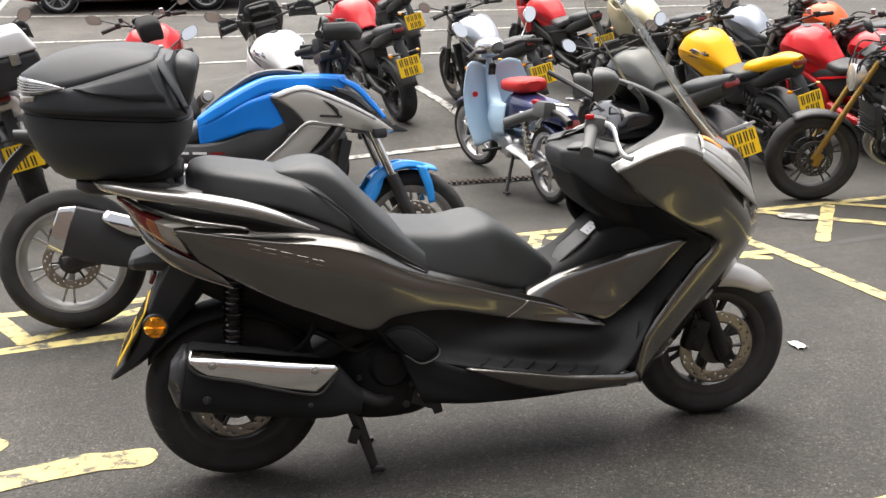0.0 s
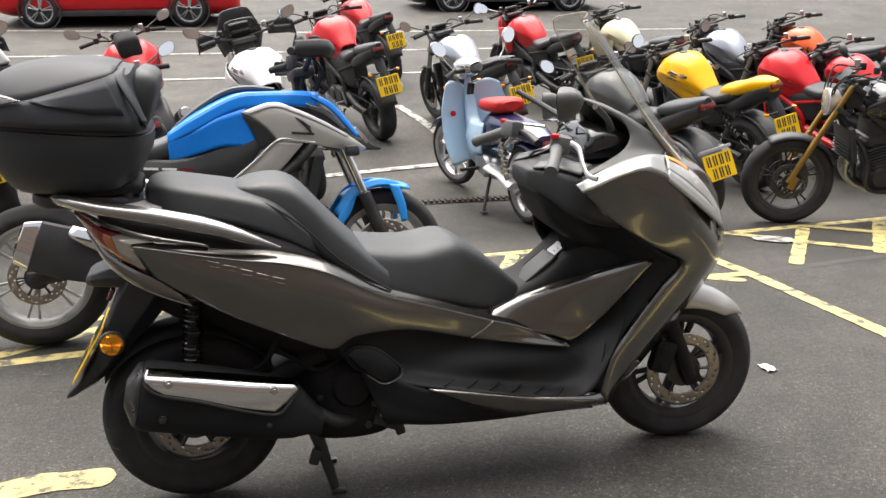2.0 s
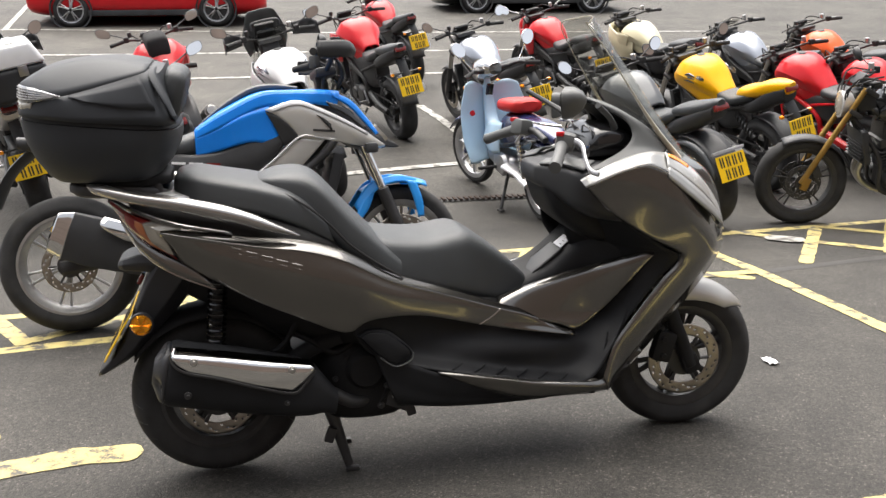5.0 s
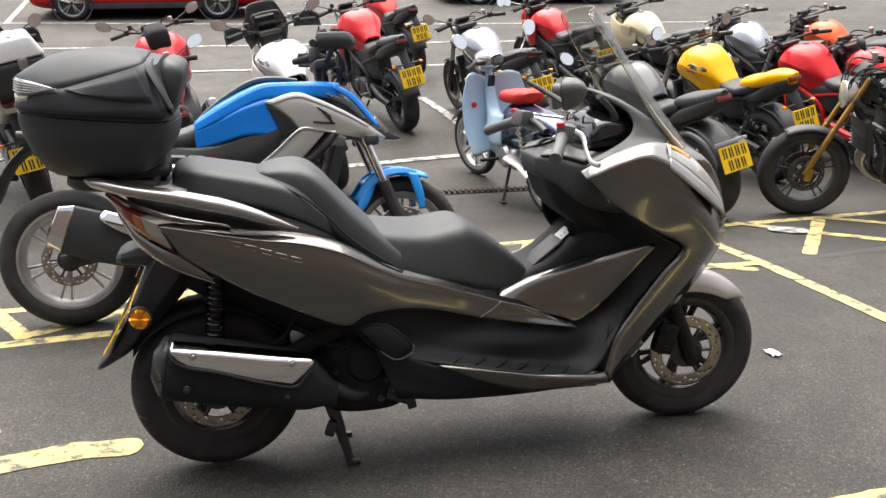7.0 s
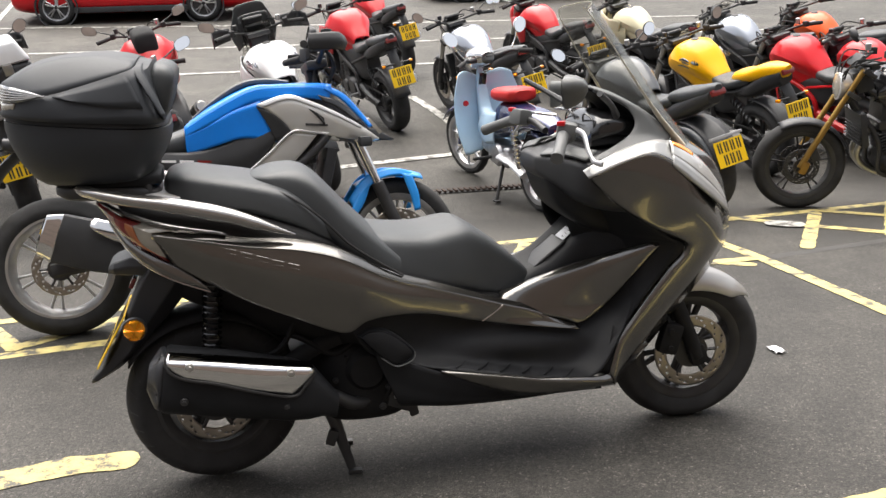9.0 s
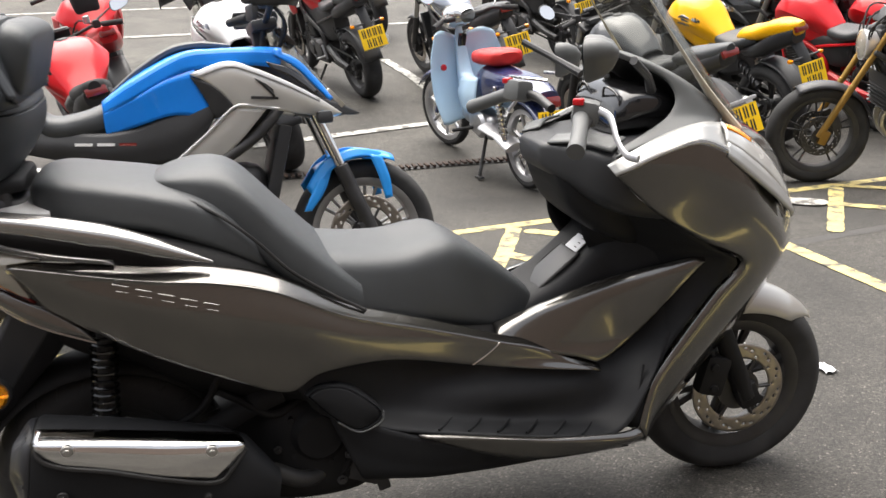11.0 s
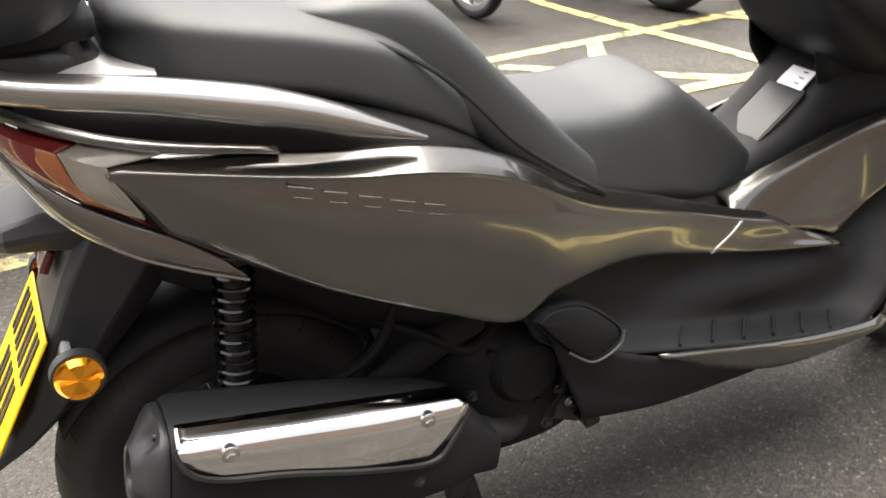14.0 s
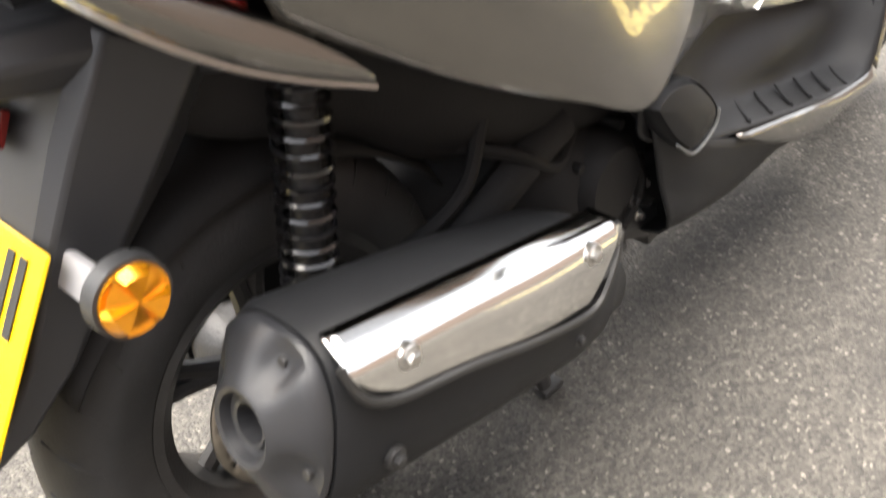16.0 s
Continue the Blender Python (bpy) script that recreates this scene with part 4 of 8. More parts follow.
    # airbox and dark side covers fill the middle of the frame
    bm = B()
    hull(bm, [(wb * 0.18, seat_z - 0.08, 0.5, 0.07), (wb * 0.3, seat_z - 0.06, 0.46, 0.11), (wb * 0.5, tank_z - 0.12, 0.52, 0.12), (wb * 0.66, tank_z - 0.06, 0.56, 0.1)], 20, 22, 4)
    part("air_box", bm, M_BLACKP, root)
    if shroud:
        for s in (-1, 1):
            bm = B()
            skin(bm, [[(tx + 0.05, s * tank_w * 1.25, tank_z + 0.04), (tx + 0.2, s * tank_w * 1.4, tank_z + 0.06), (head_top.x + 0.08, s * tank_w * 1.1, tank_z + 0.02)], [(tx + 0.1, s * tank_w * 1.25, tank_z - 0.08), (tx + 0.24, s * tank_w * 1.45, tank_z - 0.08), (head_top.x + 0.06, s * tank_w * 1.2, tank_z - 0.06)], [(tx + 0.18, s * tank_w * 1.1, tank_z - 0.24), (tx + 0.27, s * tank_w * 1.2, tank_z - 0.26), (tx + 0.33, s * tank_w * 1.1, tank_z - 0.2)]], 8, 5)
            part("radiator_shroud", bm, shroud, root, thick=0.005)
    if fairing:
        for s in (-1, 1):
            bm = B()
            skin(bm, [[(wb * 0.5, s * 0.15, 0.8), (wb * 0.68, s * 0.2, 0.9), (head_top.x + 0.1, s * 0.16, 0.96), (hx + 0.1, s * 0.06, 0.9)],
                      [(wb * 0.5, s * 0.16, 0.72), (wb * 0.66, s * 0.23, 0.76), (head_top.x + 0.06, s * 0.21, 0.82), (hx + 0.08, s * 0.1, 0.82)],
                      [(wb * 0.52, s * 0.14, 0.62), (wb * 0.62, s * 0.2, 0.58), (wb * 0.72, s * 0.19, 0.62), (wb * 0.8, s * 0.12, 0.7)]], 20, 5)
            part("side_fairing", bm, fairing, root, thick=0.005)
    if bag:
        bm = B()
        hull(bm, [(tx - 0.1, tank_z + 0.18, tank_z + 0.06, 0.07), (tx - 0.07, tank_z + 0.24, tank_z + 0.05, 0.1), (tx + 0.1, tank_z + 0.27, tank_z + 0.08, 0.1), (tx + 0.14, tank_z + 0.2, tank_z + 0.1, 0.07)], 18, 22, 4)
        part("tank_bag", bm, M_CLOTH, root, "black cloth tank bag")
    return root


def park(x, y, heading, lean=-12, z=None):
    """Pose of a parked two-wheeler: rear wheel's ground point, heading in degrees, lean to its stand."""
    h = radians(heading)
    zz = gz(y) if z is None else z
    fz = gz(y + 1.4 * math.sin(h))
    return pose(x, y, zz, 0, 0, heading) @ pose(0, 0, 0, 0, -math.degrees(math.atan2(fz - gz(y), 1.4)), 0) @ pose(0, 0, 0, lean, 0, 0)
def top_case(root, at, size, lower, upper, name="top_case"):
    """A hard luggage case with lower shell and lid."""
    x, y, z = at
    lx, ly, lz = size
    bm = B()
    block(bm, (lx, ly, lz * 0.6), (x, y, z - lz * 0.2), (0, 0, 0), 0.035, 3)
    c = part(name, bm, lower, root, "dark hard luggage case")
    bm = B()
    block(bm, (lx * 1.02, ly * 1.02, lz * 0.4), (x, y, z + lz * 0.3), (0, 0, 0), 0.03, 3, 0.8)
    block(bm, (lx * 0.7, ly * 0.08, 0.012), (x, y - ly * 0.2, z + lz * 0.505), bevel=0.004)
    block(bm, (lx * 0.7, ly * 0.08, 0.012), (x, y + ly * 0.2, z + lz * 0.505), bevel=0.004)
    part("lid", bm, upper, c, "pale case lid")
    for s in (-1, 1):
        bm = B()
        block(bm, (0.02, 0.06, 0.07), (x - lx / 2 - 0.006, y + s * ly * 0.25, z + 0.01), (0, 0, 0), 0.008)
        part("latch", bm, M_STEEL, c)
    return c


def adventure_bike(m):
    """Blue and silver adventure motorbike; x ahead from its rear hub's ground point."""
    root = thing("adventure_motorbike", m, "blue and silver adventure motorbike leaning on its side stand", "motorbike", "parked motorbikes")
    wb = 1.59
    stretch = Matrix.Diagonal((1.045, 1, 0.978, 1))

    def piece(name, bm, material, parent, label="", **more):
        more["xf"] = stretch @ more["xf"] if more.get("xf") is not None else stretch
        return part(name, bm, material, parent, label, **more)

    wheel(root, "rear_wheel", (0, 0, 0.325), 0.322, 0.16, 0.092, rim_mat=M_RIM, thin=0.6, spokes=6, disc=0.125, seg=64)
    S = Matrix.Identity(4)
    wheel(root, "front_wheel", (wb, 0, 0.31), 0.31, 0.12, 0.085, rim_mat=M_RIM, thin=0.6, spokes=6, disc=0.16, seg=64)
    for s in (-1, 1):
        bm = B()
        cyl(bm, (1.545, s * 0.1, 0.3), (1.43, s * 0.1, 0.62), 0.03, 16)
        block(bm, (0.06, 0.045, 0.1), (1.52, s * 0.1, 0.33), (0, -20, 0), 0.012)
        leg = piece("fork_leg", bm, M_DARKM, root)
        bm = B()
        cyl(bm, (1.43, s * 0.1, 0.62), (1.3, s * 0.1, 0.98), 0.021, 14)
        piece("fork_tube", bm, M_CHROME, leg, "bright fork tube")
        # mudguard strut and side
        bm = B()
        skin(bm, [[(1.29, s * 0.08, 0.54), (1.37, s * 0.085, 0.645), (1.48, s * 0.085, 0.685), (1.57, s * 0.075, 0.672), (1.665, s * 0.03, 0.63)], [(1.31, s * 0.1, 0.5), (1.39, s * 0.105, 0.6), (1.48, s * 0.105, 0.645), (1.56, s * 0.09, 0.645), (1.66, s * 0.04, 0.622)]], 6, 4)
        skin(bm, [[(1.55, s * 0.103, 0.655), (1.58, s * 0.108, 0.56), (1.6, s * 0.108, 0.46)], [(1.6, s * 0.1, 0.645), (1.625, s * 0.106, 0.55), (1.63, s * 0.108, 0.465)]], 6, 3)
        skin(bm, [[(1.33, s * 0.1, 0.56), (1.3, s * 0.108, 0.5), (1.27, s * 0.108, 0.44)], [(1.4, s * 0.1, 0.62), (1.36, s * 0.108, 0.52), (1.3, s * 0.108, 0.44)]], 6, 3)
        piece("mudguard_side", bm, M_CYAN, root, "bright blue mudguard side", thick=0.005)
        # tank and side covers
        bm = B()
        skin(bm, [[(0.585, s * 0.09, 0.96), (0.7, s * 0.11, 1.045), (0.85, s * 0.12, 1.118), (0.98, s * 0.12, 1.128), (1.137, s * 0.13, 1.126), (1.235, s * 0.13, 1.118)],
                  [(0.578, s * 0.16, 0.945), (0.7, s * 0.185, 1.022), (0.87, s * 0.195, 1.106), (0.99, s * 0.198, 1.116), (1.137, s * 0.205, 1.11), (1.235, s * 0.195, 1.1)],
                  [(0.578, s * 0.172, 0.9), (0.7, s * 0.196, 0.955), (0.85, s * 0.206, 1.03), (0.96, s * 0.212, 1.05), (1.1, s * 0.217, 1.05), (1.22, s * 0.205, 1.03)]], 7, 4)
        skin(bm, [[(0.578, s * 0.172, 0.903), (0.7, s * 0.196, 0.958), (0.8, s * 0.205, 1.01), (0.91, s * 0.211, 1.046)],
                  [(0.578, s * 0.166, 0.86), (0.7, s * 0.19, 0.905), (0.82, s * 0.198, 0.94), (0.94, s * 0.203, 0.935)],
                  [(0.58, s * 0.16, 0.818), (0.7, s * 0.184, 0.848), (0.826, s * 0.194, 0.877), (0.971, s * 0.2, 0.851)]], 7, 4)
        skin(bm, [[(1.2, s * 0.2, 1.11), (1.29, s * 0.185, 1.062), (1.36, s * 0.15, 0.985), (1.425, s * 0.115, 0.9)], [(1.2, s * 0.212, 1.085), (1.275, s * 0.2, 1.035), (1.345, s * 0.165, 0.962), (1.41, s * 0.13, 0.892)]], 7, 3)
        piece("tank_cover", bm, M_BLUE, root, "glossy blue tank cover", thick=0.005, smooth=18)
        bm = B()
        tube(bm, [(0.62, s * 0.1, 0.985), (0.72, s * 0.115, 1.06), (0.84, s * 0.12, 1.128), (0.94, s * 0.12, 1.142), (1.05, s * 0.11, 1.132)], [0.012, 0.02, 0.024, 0.024, 0.016], 8, 24, 0.7)
        piece("tank_rail", bm, M_DGREY, root, "dark grey tank trim rail")
        bm = B()
        skin(bm, [[(0.894, s * 0.212, 1.028), (1.023, s * 0.224, 1.066), (1.12, s * 0.228, 1.035), (1.25, s * 0.218, 0.968), (1.365, s * 0.17, 0.9), (1.452, s * 0.12, 0.838)],
                  [(0.94, s * 0.222, 1.0), (1.04, s * 0.238, 1.02), (1.13, s * 0.24, 0.99), (1.25, s * 0.226, 0.93), (1.36, s * 0.176, 0.875), (1.448, s * 0.122, 0.832)],
                  [(1.0, s * 0.222, 0.945), (1.07, s * 0.234, 0.945), (1.15, s * 0.236, 0.93), (1.25, s * 0.22, 0.893), (1.35, s * 0.174, 0.853), (1.44, s * 0.122, 0.828)],
                  [(1.04, s * 0.216, 0.885), (1.09, s * 0.226, 0.882), (1.16, s * 0.226, 0.875), (1.25, s * 0.208, 0.852), (1.34, s * 0.166, 0.835), (1.43, s * 0.12, 0.824)]], 6, 5)
        fa = piece("side_fairing", bm, M_WSILVER, root, "silver side fairing", thick=0.005)
        bm = B()
        skin(bm, [[(0.892, s * 0.217, 1.03), (1.023, s * 0.229, 1.069), (1.12, s * 0.233, 1.038), (1.25, s * 0.223, 0.971), (1.365, s * 0.175, 0.902)], [(0.915, s * 0.225, 1.014), (1.03, s * 0.239, 1.045), (1.12, s * 0.241, 1.016), (1.25, s * 0.229, 0.952), (1.36, s * 0.18, 0.89)]], 6, 3)
        piece("fairing_edge", bm, M_BRIGHT, fa, "bright upper edge of the fairing", thick=0.004)
        bm = B()
        skin(bm, [[(0.893, s * 0.208, 1.022), (0.93, s * 0.216, 1.005), (0.96, s * 0.219, 0.985)], [(0.935, s * 0.206, 0.94), (0.965, s * 0.214, 0.935), (1.01, s * 0.22, 0.932)], [(0.968, s * 0.203, 0.852), (1.0, s * 0.21, 0.862), (1.045, s * 0.216, 0.885)]], 6, 4)
        piece("vent_panel", bm, M_BLACKP, root, "black vent panel behind the fairing", thick=0.005)
        bm = B()
        skin(bm, [[(1.17, s * 0.216, 1.06), (1.25, s * 0.206, 1.032), (1.31, s * 0.186, 0.985), (1.36, s * 0.162, 0.93)], [(1.19, s * 0.218, 1.03), (1.25, s * 0.212, 0.998), (1.3, s * 0.196, 0.96), (1.35, s * 0.17, 0.92)]], 6, 4)
        piece("dark_window", bm, M_GLOSSB, root, "black triangular inset", thick=0.005)
        bm = B()
        tube(bm, [(1.2, s * 0.222, 0.872), (1.12, s * 0.226, 0.886), (1.04, s * 0.224, 0.892), (0.93, s * 0.206, 0.795), (0.8, s * 0.188, 0.688)], 0.006, 6, 24)
        piece("blade_edge", bm, M_BRIGHT, root, "bright silver blade edge")
        bm = B()
        skin(bm, [[(1.035, s * 0.216, 0.888), (0.93, s * 0.2, 0.792), (0.8, s * 0.18, 0.685)], [(1.08, s * 0.222, 0.882), (0.99, s * 0.207, 0.785), (0.87, s * 0.185, 0.68)], [(1.15, s * 0.218, 0.87), (1.07, s * 0.206, 0.78), (0.97, s * 0.185, 0.68)]], 8, 5)
        piece("lower_fairing", bm, M_WSILVER, root, "silver lower fairing blade", thick=0.005)
        for k in range(5):
            bm = B()
            tube(bm, [(1.12 + 0.013 * k, s * 0.2445, 0.995 - 0.014 * k), (1.15 + 0.008 * k, s * 0.2425, 0.972 - 0.011 * k), (1.185, s * 0.2385, 0.945 - 0.008 * k)], [0.002, 0.0062, 0.002], 6, 7)
            piece("wing_stripe", bm, M_INK, fa, "dark plain badge stripe")
        bm = B()
        block(bm, (0.1, 0.002, 0.011), (1.15, s * 0.2375, 0.918), (0, 6, 0))
        piece("badge_bar", bm, M_DARKM, fa, smooth=0)
        bm = B()
        skin(bm, [[(1.36, s * 0.14, 0.908), (1.44, s * 0.09, 0.885), (1.54, s * 0.03, 0.832)], [(1.3, s * 0.16, 0.838), (1.4, s * 0.12, 0.838), (1.53, s * 0.035, 0.825)]], 8, 4)
        piece("beak", bm, M_BLACKP, root, thick=0.006)
        # black panels behind
        bm = B()
        skin(bm, [[(0.2, s * 0.12, 0.86), (0.4, s * 0.15, 0.85), (0.62, s * 0.17, 0.83), (0.85, s * 0.19, 0.9), (1.02, s * 0.205, 0.95)], [(0.22, s * 0.13, 0.82), (0.42, s * 0.17, 0.79), (0.64, s * 0.185, 0.76), (0.85, s * 0.2, 0.8), (0.98, s * 0.205, 0.88)], [(0.24, s * 0.12, 0.79), (0.45, s * 0.16, 0.73), (0.64, s * 0.175, 0.7), (0.82, s * 0.18, 0.7), (0.93, s * 0.19, 0.8)]], 6, 4)
        sp = piece("side_cover", bm, M_BLACKP, root, "black textured side cover", thick=0.005)
        for k, mm in enumerate((M_WHITE, M_WHITE, M_REDL)):
            bm = B()
            block(bm, (0.06, 0.002, 0.011), (0.5 + 0.075 * k, s * 0.1845, 0.792 - 0.006 * k), (0, 5, s * 4))
            piece("decal_bar", bm, mm, sp, "small plain decal bar", smooth=0)
        bm = B()
        skin(bm, [[(0.02, s * 0.08, 0.93), (0.2, s * 0.12, 0.885), (0.34, s * 0.13, 0.86)], [(0.03, s * 0.1, 0.9), (0.2, s * 0.135, 0.855), (0.36, s * 0.14, 0.83)]], 6, 3)
        piece("tail_panel", bm, M_BLUE, root, "blue tail panel", thick=0.005)
        # engine side frame
        bm = B()
        tube(bm, [(1.28, s * 0.05, 0.95), (1.12, s * 0.17, 0.78), (0.85, s * 0.17, 0.6), (0.62, s * 0.13, 0.4)], 0.022, 10, 24)
        tube(bm, [(1.2, s * 0.1, 0.75), (1.15, s * 0.12, 0.5), (1.0, s * 0.12, 0.32), (0.7, s * 0.12, 0.3)], 0.017, 10, 22)
        piece("frame_tube", bm, M_DARKM, root)
        bm = B()
        tube(bm, [(1.18, s * 0.05, 1.1), (1.19, s * 0.07, 1.2), (1.2, s * 0.25, 1.27), (1.14, s * 0.38, 1.275)], 0.013, 10, 18)
        bar = piece("handlebar", bm, M_DARKM, root)
        bm = B()
        tube(bm, [(1.17, s * 0.29, 1.288), (1.1, s * 0.41, 1.278)], 0.018, 12, 6)
        piece("grip", bm, M_RUBBER, bar)
        bm = B()
        skin(bm, [[(1.12, s * 0.43, 1.325), (1.24, s * 0.42, 1.328), (1.29, s * 0.34, 1.318)], [(1.115, s * 0.44, 1.29), (1.25, s * 0.43, 1.29), (1.3, s * 0.34, 1.285)], [(1.12, s * 0.43, 1.25), (1.24, s * 0.42, 1.248), (1.285, s * 0.34, 1.25)]], 6, 4)
        piece("hand_guard", bm, M_BLACKP, bar, "black hand guard", thick=0.005)
        bm = B()
        block(bm, (0.07, 0.07, 0.07), (1.2, s * 0.24, 1.3), (0, 0, s * 20), 0.012)
        cyl(bm, (1.23, s * 0.2, 1.31), (1.23, s * 0.2, 1.37), 0.024, 14)
        piece("switch_gear", bm, M_BLACKP, bar)
        if s > 0:
            mirror(bar, (1.24, s * 0.25, 1.31), (1.29, s * 0.4, 1.4), s, "hex", size=0.05)
        for k in range(3):
            bm = B()
            tube(bm, [(1.2, s * (0.16 + 0.05 * k), 1.29), (1.26, s * (0.13 + 0.03 * k), 1.24 - 0.02 * k), (1.24, s * 0.09, 1.12), (1.2, s * 0.06, 1.02)], 0.007, 6, 18)
            piece("cable", bm, M_RUBBER, bar)
        bm = B()
        block(bm, (0.06, 0.07, 0.05), (1.37, s * 0.2, 0.825), (0, 0, 0), 0.015)
        piece("fog_lamp", bm, M_BLACKP, root)
    bm = B()
    rows = []
    for a in np.linspace(-0.4, 0.62, 18).tolist():
        q = 0.335
        rows.append([(1.525 - q * math.sin(a), y, 0.31 + q * math.cos(a) + 0.03 - (abs(y) / 0.085) ** 2.5 * 0.03) for y in np.linspace(-0.085, 0.085, 9).tolist()])
    sheet(bm, rows)
    piece("front_mudguard", bm, M_CYAN, root, "bright blue front mudguard", thick=0.005)
    bm = B()
    hull(bm, [(0.6, 0.98, 0.86, 0.08), (0.72, 1.06, 0.88, 0.11), (0.88, 1.135, 0.9, 0.12), (1.2, 1.12, 0.9, 0.12), (1.3, 1.05, 0.86, 0.08)], 26, 26, 3)
    piece("tank_top", bm, M_BLACKP, root, "grey black tank centre")
    bm = B()
    block(bm, (0.1, 0.24, 0.045), (1.19, 0, 1.215), (0, -8, 0), 0.014)
    block(bm, (0.06, 0.08, 0.12), (1.18, 0, 1.15), (0, -8, 0), 0.014)
    piece("bar_clamp", bm, M_BLACKP, root)
    bm = B()
    hull(bm, [(0.66, 0.97, 0.83, 0.1), (0.6, 0.955, 0.81, 0.15), (0.5, 0.922, 0.8, 0.165), (0.4, 0.915, 0.8, 0.165), (0.33, 0.975, 0.85, 0.15), (0.28, 0.985, 0.87, 0.13)], 30, 28, 3)
    piece("rider_seat", bm, M_SEAT, root, "black rider seat")
    bm = B()
    hull(bm, [(0.3, 0.97, 0.88, 0.13), (0.2, 0.99, 0.89, 0.14), (0.05, 1.0, 0.92, 0.13), (-0.08, 1.0, 0.94, 0.1), (-0.12, 0.985, 0.95, 0.06)], 24, 26, 3)
    piece("pillion_seat", bm, M_SEAT, root, "black pillion seat")
    bm = B()
    hull(bm, [(0.4, 0.86, 0.76, 0.12), (0.2, 0.9, 0.78, 0.12), (0.0, 0.94, 0.84, 0.1), (-0.18, 0.95, 0.89, 0.06)], 20, 22, 3.5)
    piece("tail_cowl", bm, M_BLACKP, root)
    bm = B()
    rows = []
    for v in np.linspace(0, 1, 10).tolist():
        rows.append([(1.46 - 0.19 * v - 0.09 * abs(u) ** 2, u * (0.135 - 0.03 * v), 0.9 + 0.28 * v) for u in np.linspace(-1, 1, 13).tolist()])
    sheet(bm, rows)
    ob = piece("windscreen", bm, M_SCREEN, root, "short clear windscreen", thick=0.004)
    ob.visible_shadow = False
    bm = B()
    hull(bm, [(1.24, 1.09, 0.88, 0.11), (1.32, 1.04, 0.83, 0.13), (1.41, 0.93, 0.825, 0.1), (1.47, 0.87, 0.825, 0.05)], 20, 24, 3)
    nose = piece("nose", bm, M_BLACKP, root)
    bm = B()
    block(bm, (0.02, 0.17, 0.1), (1.44, 0, 0.9), (0, -38, 0), 0.02)
    piece("headlight_lens", bm, M_CLEARL, nose)
    bm = B()
    block(bm, (0.03, 0.17, 0.1), (1.27, 0, 1.16), (0, -40, 0), 0.015)
    piece("instrument", bm, M_GLOSSB, root)
    bm = B()
    block(bm, (0.46, 0.28, 0.26), (0.78, 0, 0.42), (0, 0, 0), 0.05, 3)
    hull(bm, [(0.9, 0.6, 0.42, 0.13), (1.0, 0.66, 0.45, 0.15), (1.1, 0.66, 0.5, 0.14), (1.14, 0.62, 0.52, 0.1)], 12, 22, 4)
    for s in (-1, 1):
        revolve(bm, [(0.0, s * 0.03), (0.08, s * 0.028), (0.1, s * 0.01), (0.105, -s * 0.02)], (0.68, s * 0.145, 0.42), "y", 28, False)
    piece("engine", bm, M_DARKM, root)
    bm = B()
    block(bm, (0.05, 0.3, 0.3), (1.19, 0, 0.66), (0, 15, 0), 0.01)
    piece("radiator", bm, M_BLACKP, root)
    bm = B()
    for s in (-1, 1):
        tube(bm, [(-0.03, s * 0.13, 0.325), (0.25, s * 0.13, 0.37), (0.55, s * 0.1, 0.42)], [0.025, 0.03, 0.035], 8, 14, 1.4)
    piece("swingarm", bm, M_DARKM, root)
    # hexagonal silencer
    R0 = Matrix.Translation((0.325, -0.21, 0.372)) @ Matrix.Rotation(radians(180 + 20), 4, "Y") @ Matrix.Diagonal((1.0, 1.0, 1.3, 1))
    bm = B()
    def hexa(x, w, h):
        return [(x, w * c, h * d) for c, d in ((-0.5, 1), (0.6, 1), (1, 0.2), (0.7, -1), (-0.6, -1), (-1, -0.1))]
    sheet(bm, [hexa(x, w, h) for x, w, h in ((-0.08, 0.03, 0.035), (0.0, 0.055, 0.075), (0.2, 0.062, 0.09), (0.33, 0.058, 0.085))], close_v=True, caps=True)
    ex = piece("silencer", bm, M_BLACKP, root, "black silencer with alloy end", xf=R0, smooth=30, bevel=0.006)
    bm = B()
    sheet(bm, [hexa(x, w, h) for x, w, h in ((0.325, 0.06, 0.088), (0.39, 0.05, 0.07), (0.4, 0.03, 0.04), (0.36, 0.028, 0.038))], close_v=True, caps=True)
    piece("end_cap", bm, M_CHROME, ex, "polished alloy end cap", xf=R0, smooth=30, bevel=0.004)
    bm = B()
    skin(bm, [[(0.18, -0.27, 0.565), (0.3, -0.265, 0.52), (0.42, -0.25, 0.47)], [(0.16, -0.29, 0.52), (0.3, -0.285, 0.47), (0.43, -0.27, 0.42)], [(0.25, -0.285, 0.45), (0.34, -0.28, 0.42), (0.43, -0.265, 0.39)]], 6, 4)
    piece("heat_shield", bm, M_CHROME, ex, "polished heat shield", thick=0.004)
    bm = B()
    tube(bm, [(0.4, -0.2, 0.4), (0.55, -0.17, 0.3), (0.8, -0.12, 0.25), (1.05, -0.08, 0.35), (1.12, -0.04, 0.5)], 0.022, 10, 26)
    piece("exhaust_pipe", bm, M_STEEL, ex)
    for s in (-1, 1):
        bm = B()
        cyl(bm, (0.55, s * 0.14, 0.36), (0.55, s * 0.25, 0.36), 0.012, 10)
        block(bm, (0.07, 0.05, 0.09), (0.5, s * 0.16, 0.44), (0, 30, 0), 0.015)
        piece("footpeg", bm, M_ALU, root)
    bm = B()
    tube(bm, [(0.62, 0.14, 0.3), (0.64, 0.22, 0.16), (0.66, 0.3, 0.035)], 0.013, 8, 10)
